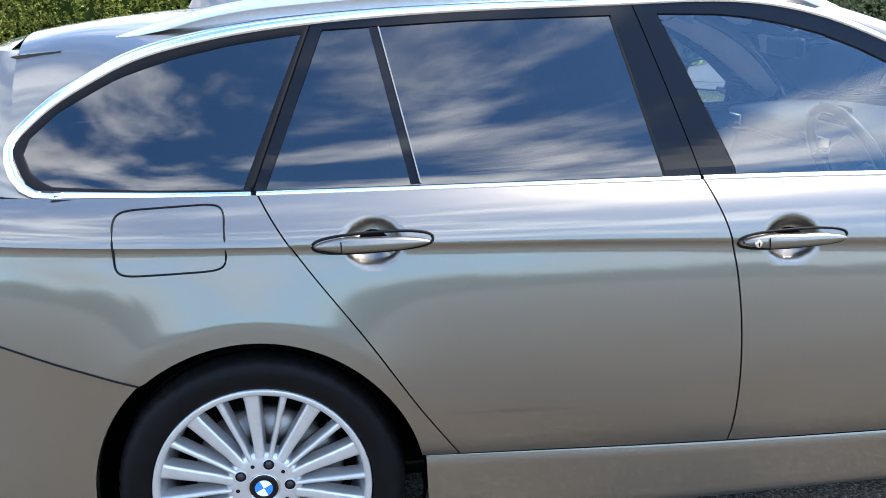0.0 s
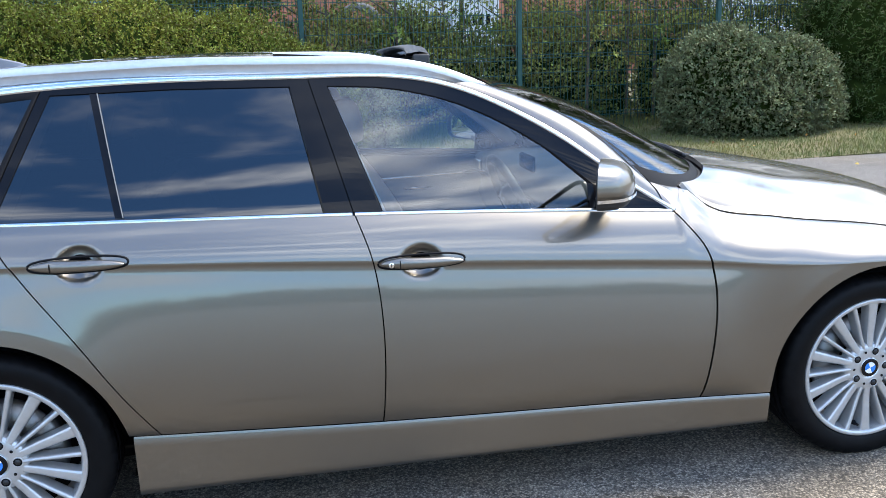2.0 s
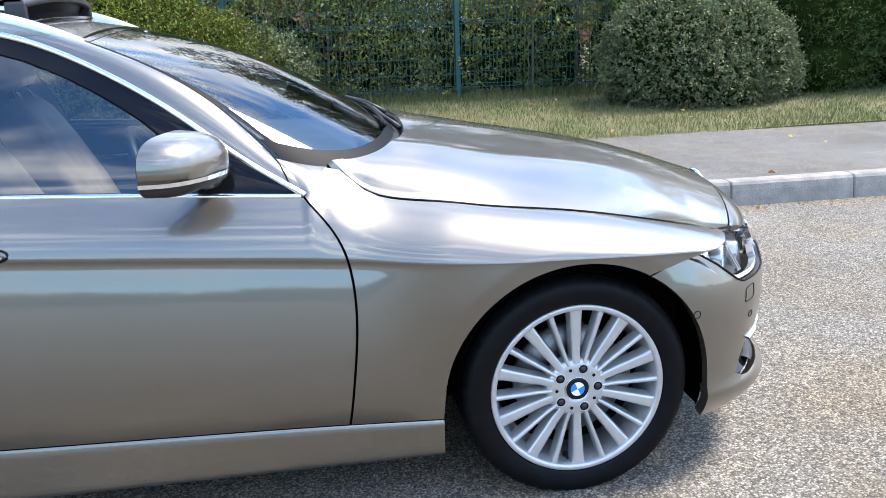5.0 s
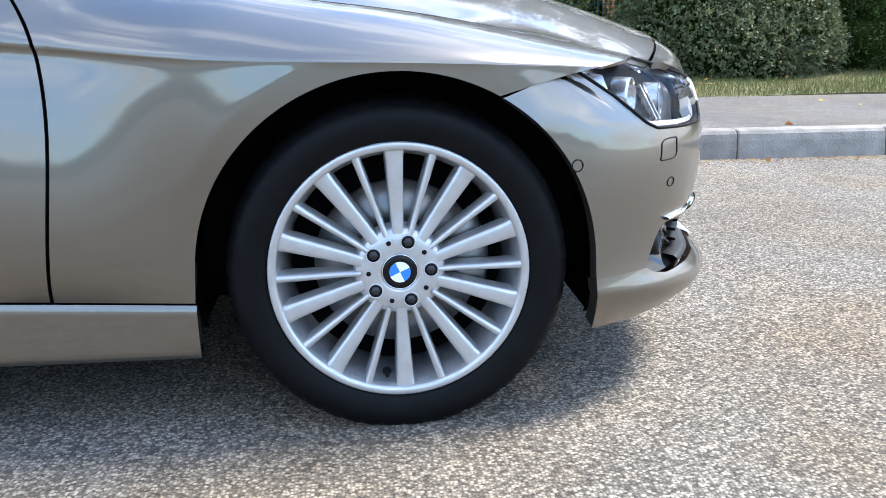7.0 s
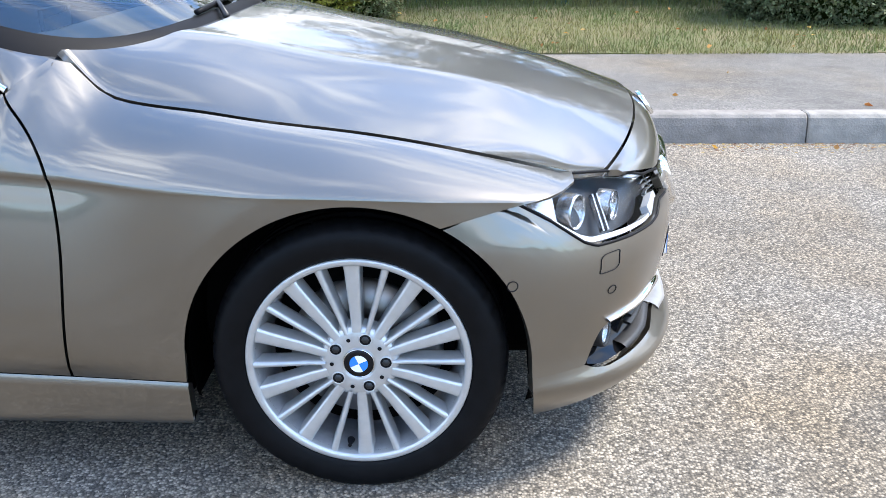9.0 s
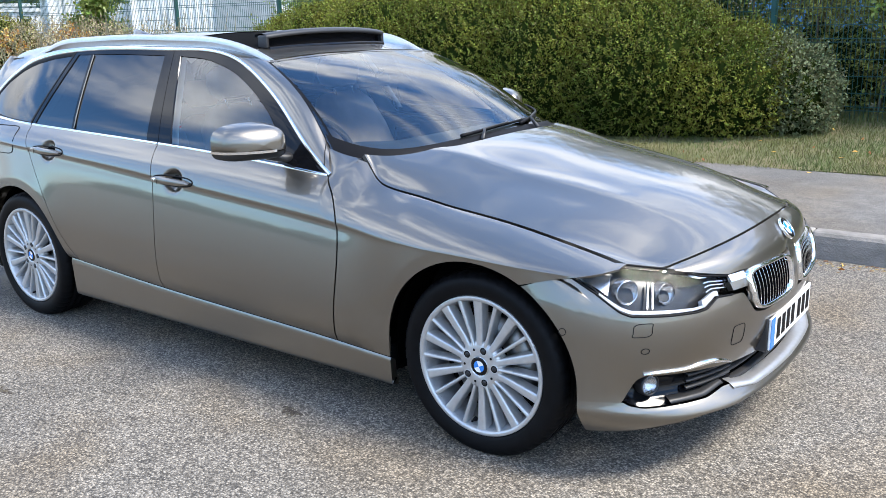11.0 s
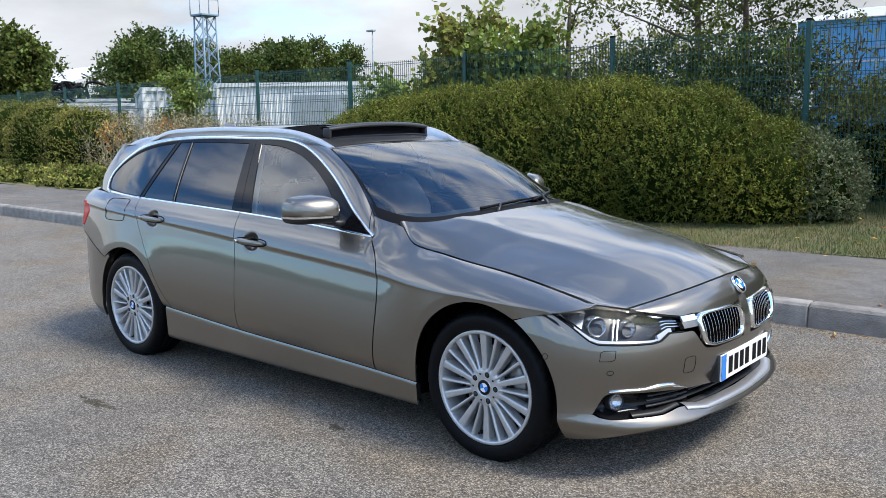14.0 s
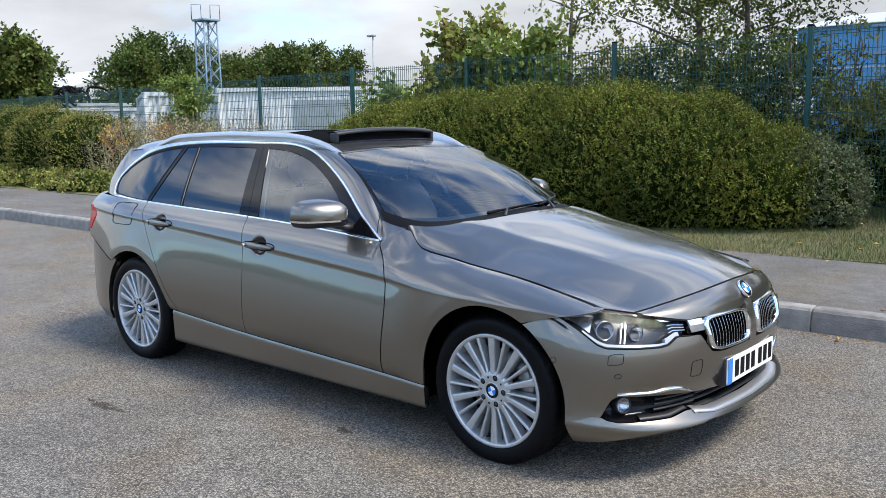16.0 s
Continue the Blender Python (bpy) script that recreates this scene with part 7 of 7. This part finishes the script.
BLUESTEEL = mat("blue_grey_steel", (0.16, 0.24, 0.30), rough=0.6, vary=0.1)


def container(name, label, a, b, depth, height, m):
    """A corrugated steel box: its seen face runs from a to b, the rest lies behind."""
    t = thing(name, label, "container")
    a, b = Vector((*a, 0)), Vector((*b, 0))
    u = (b - a).normalized()
    n = Vector((-u.y, u.x, 0))
    if (a + n - Vector((3.6, -3.7, 0))).length < (a - Vector((3.6, -3.7, 0))).length:
        n = -n
    L = (b - a).length
    def wall(p, w, q, length):
        cols = []
        k = 0
        x = 0.06
        while x < length - 0.06:
            d = 0.03 if (k // 1) % 2 else 0.0
            cols.append((x, d))
            x += 0.08 if k % 2 else 0.05
            cols.append((x, d))
            x += 0.03
            k += 1
        return sheet([[p + w * x + q * d + Vector((0, 0, z)) for z in (0.18, height - 0.12)] for x, d in cols])
    part("side_wall", wall(a, u, n, L), m, t, smooth=False)
    part("end_wall", wall(a, n, u, depth), m, t, smooth=False)
    part("end_wall", wall(b, n, -u, depth), m, t, smooth=False)
    rm = [(a, b), (a + n * depth, b + n * depth), (a, a + n * depth), (b, b + n * depth)]
    for p, q in rm:
        for z0, z1 in ((0.0, 0.18), (height - 0.12, height)):
            w = (q - p).normalized()
            c = Vector((-w.y, w.x, 0)) * 0.05
            v = [p - c, q - c, q + c, p + c]
            d = [tuple(o + Vector((0, 0, z0))) for o in v] + [tuple(o + Vector((0, 0, z1))) for o in v]
            part("rail", (d, [(0, 1, 2, 3), (4, 5, 6, 7), (0, 1, 5, 4), (1, 2, 6, 5), (2, 3, 7, 6), (3, 0, 4, 7)]), m, t, smooth=False)
    for p in (a, b, a + n * depth, b + n * depth):
        part("corner_post", box(p.x - 0.07, p.x + 0.07, p.y - 0.07, p.y + 0.07, 0, height, 0.01, 1), m, t, smooth=False)
    part("top", ([tuple(o + Vector((0, 0, height - 0.03))) for o in (a, b, b + n * depth, a + n * depth)], [(0, 1, 2, 3)]), m, t, smooth=False)
    return t, a, b, u, n


t, a, b, u, n = container("shipping_container", "white steel shipping container seen end on, with locking bars", (-20.95, 10.93), (-19.95, 12.75), 6.0, 2.52, WHITESTEEL)
for k in (0.2, 0.38, 0.62, 0.8):
    p = a.lerp(b, k) - n * 0.04
    part("locking_bar", tube([p + Vector((0, 0, 0.2)), p + Vector((0, 0, 2.45))], 0.025, 6), GREYSTEEL, t)
for k in range(4):
    p = a.lerp(b, 0.34 + 0.085 * k) - n * 0.06
    q = a.lerp(b, 0.40 + 0.085 * k) - n * 0.06
    d = [tuple(p + Vector((0, 0, 1.95))), tuple(q + Vector((0, 0, 1.95))), tuple(q + Vector((0, 0, 2.2))), tuple(p + Vector((0, 0, 2.2)))]
    part("letter_bar", (d, [(0, 1, 2, 3)]), BLUESTEEL, t, smooth=False)
t, a, b, u, n = container("shipping_container", "long white steel shipping container with grey patch", (-19.5, 12.6), (-15.2, 16.8), 2.4, 2.62, WHITESTEEL)
for k0, k1, z0, z1 in ((0.39, 0.67, 0.3, 2.22),):
    p, q = a.lerp(b, k0) - n * 0.05, a.lerp(b, k1) - n * 0.05
    d = [tuple(p + Vector((0, 0, z0))), tuple(q + Vector((0, 0, z0))), tuple(q + Vector((0, 0, z1))), tuple(p + Vector((0, 0, z1)))]
    part("grey_shutter", (d, [(0, 1, 2, 3)]), GREYSTEEL, t, smooth=False)
container("shipping_container", "white steel shipping container with rusty top edge", (-34.5, 12.4), (-31.5, 17.2), 2.4, 2.5, WHITESTEEL)
container("shipping_container", "white steel shipping container further back", (-29.5, 10.5), (-27.2, 14.6), 2.4, 2.2, WHITESTEEL)
container("shipping_container", "white steel shipping container further back", (-14.9, 17.6), (-10.5, 20.5), 2.4, 2.62, WHITESTEEL)

# scrap on a container
scrap = thing("scrap_heap", "dark heap of bent scrap metal", "scrap")
for k in range(26):
    c = Vector((-33.0 + random.uniform(-1.6, 1.2), 14.0 + random.uniform(-1.8, 1.6), 2.5 + random.uniform(0, 0.5)))
    r = random.uniform(0.3, 0.55)
    ax = Vector((random.uniform(-1, 1), random.uniform(-1, 1), random.uniform(0.2, 1))).normalized().to_track_quat("Z", "Y").to_matrix().to_4x4()
    ringp = [Matrix.Translation(c) @ ax @ Vector((r * math.cos(w), r * math.sin(w), 0)) for w in np.linspace(0, 5.2, 14)]
    part("bent_bar", tube(ringp, 0.05, 5), RUBBER, scrap)

# lattice mast
mast = thing("lattice_mast", "grey-blue steel lattice mast with two frames on top", "mast")
mx, my, mw = -30.68, 20.04, 0.33
corners = [(-1, -1), (1, -1), (1, 1), (-1, 1)]
for cx, cy in corners:
    part("leg", tube([(mx + cx * mw * 1.35, my + cy * mw * 1.35, 0), (mx + cx * mw, my + cy * mw, 6.15)], 0.04, 5), BLUESTEEL, mast)
for k in range(9):
    z0, z1 = 6.15 * k / 9, 6.15 * (k + 1) / 9
    w0, w1 = mw * mix(1.35, 1, k / 9), mw * mix(1.35, 1, (k + 1) / 9)
    for (ax, ay), (bx, by) in zip(corners, corners[1:] + corners[:1]):
        part("brace", tube([(mx + ax * w0, my + ay * w0, z0), (mx + bx * w1, my + by * w1, z1)], 0.022, 4), BLUESTEEL, mast)
        part("brace", tube([(mx + bx * w0, my + by * w0, z0), (mx + ax * w1, my + ay * w1, z1)], 0.022, 4), BLUESTEEL, mast)
part("platform", box(mx - 0.45, mx + 0.45, my - 0.45, my + 0.45, 6.13, 6.22, 0.02), BLUESTEEL, mast)
for s in (-1, 1):
    p = Vector((mx, my, 6.2)) + Vector((0.55, 0.83, 0)) * 0.41 * s
    w = Vector((0.55, 0.83, 0)) * 0.21
    part("top_frame", tube([p - w, p - w + Vector((0, 0, 0.66)), p + w + Vector((0, 0, 0.66)), p + w, p - w], 0.026, 5), BLUESTEEL, mast)
lamp = thing("street_lamp", "tall grey street lamp far behind the trees", "lamp")
part("pole", tube([(-60.2, 60.3, 0), (-60.2, 60.3, 10.2)], [0.12, 0.07], 8), GREYSTEEL, lamp)
part("lamp_head", box(-60.9, -59.9, 60.1, 60.5, 10.15, 10.35, 0.05), GREYSTEEL, lamp)

# sheds and halls
shed = thing("white_shed", "white-roofed shed far behind the trees", "building")
part("wall", box(-72, -63, 30, 40, 0, 4.6), WHITESTEEL, shed, smooth=False)
part("roof", ([(-72.5, 29.5, 4.6), (-62.5, 29.5, 4.6), (-62.5, 35, 6.3), (-72.5, 35, 6.3), (-62.5, 40.5, 4.6), (-72.5, 40.5, 4.6)], [(0, 1, 2, 3), (3, 2, 4, 5)]), WHITESTEEL, shed, smooth=False)
hall = thing("blue_hall", "blue-clad industrial hall with a grey ribbed roof", "building")
part("wall", box(-11.2, -4.2, 40, 60, 0, 5.7), BLUEWALL, hall, smooth=False)
part("roof", ([(-11.6, 39.6, 5.7), (14, 39.6, 5.7), (14, 50, 7.2), (-11.6, 50, 7.2)], [(0, 1, 2, 3)]), ROOFGREY, hall, smooth=False)
part("wall", box(-4.2, 14, 40.4, 60, 0, 5.65), BLUEWALL, hall, smooth=False)
for k in range(30):
    x = -11.5 + 0.85 * k
    part("roof_rib", box(x, x + 0.08, 39.62, 39.72, 5.72, 5.85), ROOFGREY, hall, smooth=False)
for z in (2.6, 3.7):
    part("cladding_band", box(-11.2, -4.2, 39.95, 40, z, z + 0.08), ROOFGREY, hall, smooth=False)
tank = part("storage_tank", turned([(0.001, 0), (1.1, 0), (1.15, 0.1), (1.15, 2.6), (1.0, 2.9), (0.001, 3.0)], 28), GREYSTEEL)
tank.matrix_world = Matrix.Translation((-9.3, 33.0, -0.03)) @ Matrix.Rotation(radians(90), 4, "X")
tagged(tank, "grey round storage tank on the yard", "tank")
stair = thing("steel_stair", "dark blue steel stair tower beside the hall", "stair")
for x in (-6.6, -5.4, -4.2):
    part("upright", tube([(x, 36, 0), (x, 36, 5.2)], 0.07, 5), BLUESTEEL, stair)
for z in (1.6, 2.8, 4.0, 5.1):
    part("landing", box(-6.7, -4.1, 35.5, 36.5, z, z + 0.1), BLUESTEEL, stair, smooth=False)
    part("flight", tube([(-6.6, 36, z - 1.1), (-4.2, 36, z)], 0.08, 5), BLUESTEEL, stair)
red = thing("red_shed", "red-brown clad building behind the undergrowth", "building")
part("wall", box(-1.5, 16, 24, 34, 0, 3.6), BRICK, red, smooth=False)
part("eaves", box(-1.7, 16.2, 23.8, 34.2, 3.6, 3.8), ROOFGREY, red, smooth=False)
cabin = thing("white_cabin", "white cabin with dark lettering in front of a red wall", "cabin")
part("wall", box(3.2, 6.2, 22, 23.6, -0.03, 2.5, 0.02), WHITESTEEL, cabin, smooth=False)
part("window", box(4.0, 4.8, 21.96, 22.0, 1.5, 2.1), GREYSTEEL, cabin, smooth=False)
for k in range(5):
    part("letter_bar", box(5.0 + 0.2 * k, 5.12 + 0.2 * k, 21.97, 22.0, 1.75, 2.05), RUBBER, cabin, smooth=False)
wcab = thing("white_cabin", "white cabin with dark lettering in front of a red wall", "cabin")
part("wall", box(13.4, 16.0, 21.5, 23.5, -0.03, 2.45, 0.02), WHITESTEEL, wcab, smooth=False)
for k in range(5):
    part("letter_bar", box(13.7 + 0.35 * k, 13.95 + 0.35 * k, 21.46, 21.5, 1.8, 2.1), RUBBER, wcab, smooth=False)
stack = thing("pallet_stack", "grey stack of pallets in the yard", "pallets")
part("pallet", box(1.2, 2.6, 19.4, 20.6, -0.03, 1.14, 0.02), GREYSTEEL, stack, smooth=False)
tyre = thing("old_tyre", "large worn grey tyre leaning on the yard", "tyre")
part("tread", [moved(turned([(0.42, -0.15), (0.55, -0.16), (0.62, -0.1), (0.62, 0.1), (0.55, 0.16), (0.42, 0.15)], 32), Matrix.Translation((1.9, 20.0, 1.75)))][0], OLDRUBBER, tyre)

# far trees
far = [(-33.5, 24.2, 5.0, 1.2), (-31.5, 25.2, 5.3, 1.2), (-27.5, 9.9, 5.0, 0.7), (-36.5, 14.3, 5.4, 1.0), (-44.2, 16.8, 5.9, 1.3), (-39.2, 22.2, 6.7, 1.7), (-32.5, 17.7, 5.1, 0.75), (-44.6, 24.8, 6.8, 1.3), (-51.1, 33.0, 7.6, 1.8),
       (-36.7, 25.9, 5.3, 1.4), (-40.3, 31.0, 6.6, 1.2), (-35.7, 30.3, 6.5, 1.4), (-37.1, 34.7, 6.5, 1.1), (-41.0, 34.0, 5.6, 1.5), (-49.0, 35.0, 6.4, 1.8)]
for i, (x, y, hgt, sp) in enumerate(far):
    tree("tree", "dark green broadleaf tree in the far belt", x, y, 0, hgt * 0.93, sp, 17000, 0.15, LEAF_LIME if i in (4, 7) else LEAF_TREE, "far tree belt", 0.12, 14, 34, 1.5, 0.8)
shrub("far_scrub", "dark green scrub along the yard's far side", "bush", [(mix(-66, -22, k / 18), mix(9, 58, (k / 18)) + 3 * math.sin(k), 1.0, 3.0, 2.5, 1.9) for k in range(19)], 4500, 6, 0.9, 0.4, 0.3, LEAF_TREE, 0.0, 0.4, 0.3, 0.6, 0.85, 40.0)

# dark belt of trees on the other side of the road, seen only as it mirrors in the paint
belt = [(x, -46 + 2.0 * math.sin(x * 0.7), 0.8 + 0.3 * math.sin(x * 0.45), 3.6, 2.2, 1.7 + 0.5 * math.sin(x * 0.31 + 1)) for x in range(-60, 61, 4)]
opp = shrub("tree_belt", "dark green belt of trees across the road", "trees", belt, 3000, 6, 0.9, 0.42, 0.3, LEAF_TREE, 0.1, 0.3, 0.25, 0.5, 0.92, 5.0)
opp["kind"] = "stuff"

# taller growth further along behind the fence, mirrored in the bonnet and windscreen
for x, y, hgt, sp, n in ((2.2, 9.6, 5.6, 1.4, 15000), (4.3, 9.4, 6.0, 1.5, 18000), (6.3, 9.7, 5.4, 1.6, 18000), (8.4, 9.6, 5.8, 1.6, 18000)):
    tree("young_tree", "tall young tree with a high leafy crown", x, y, 0.2, hgt, sp, n, 0.09, LEAF_TREE, "young trees", 0.46, 14, 34, 1.15, 0.6, 0.32)
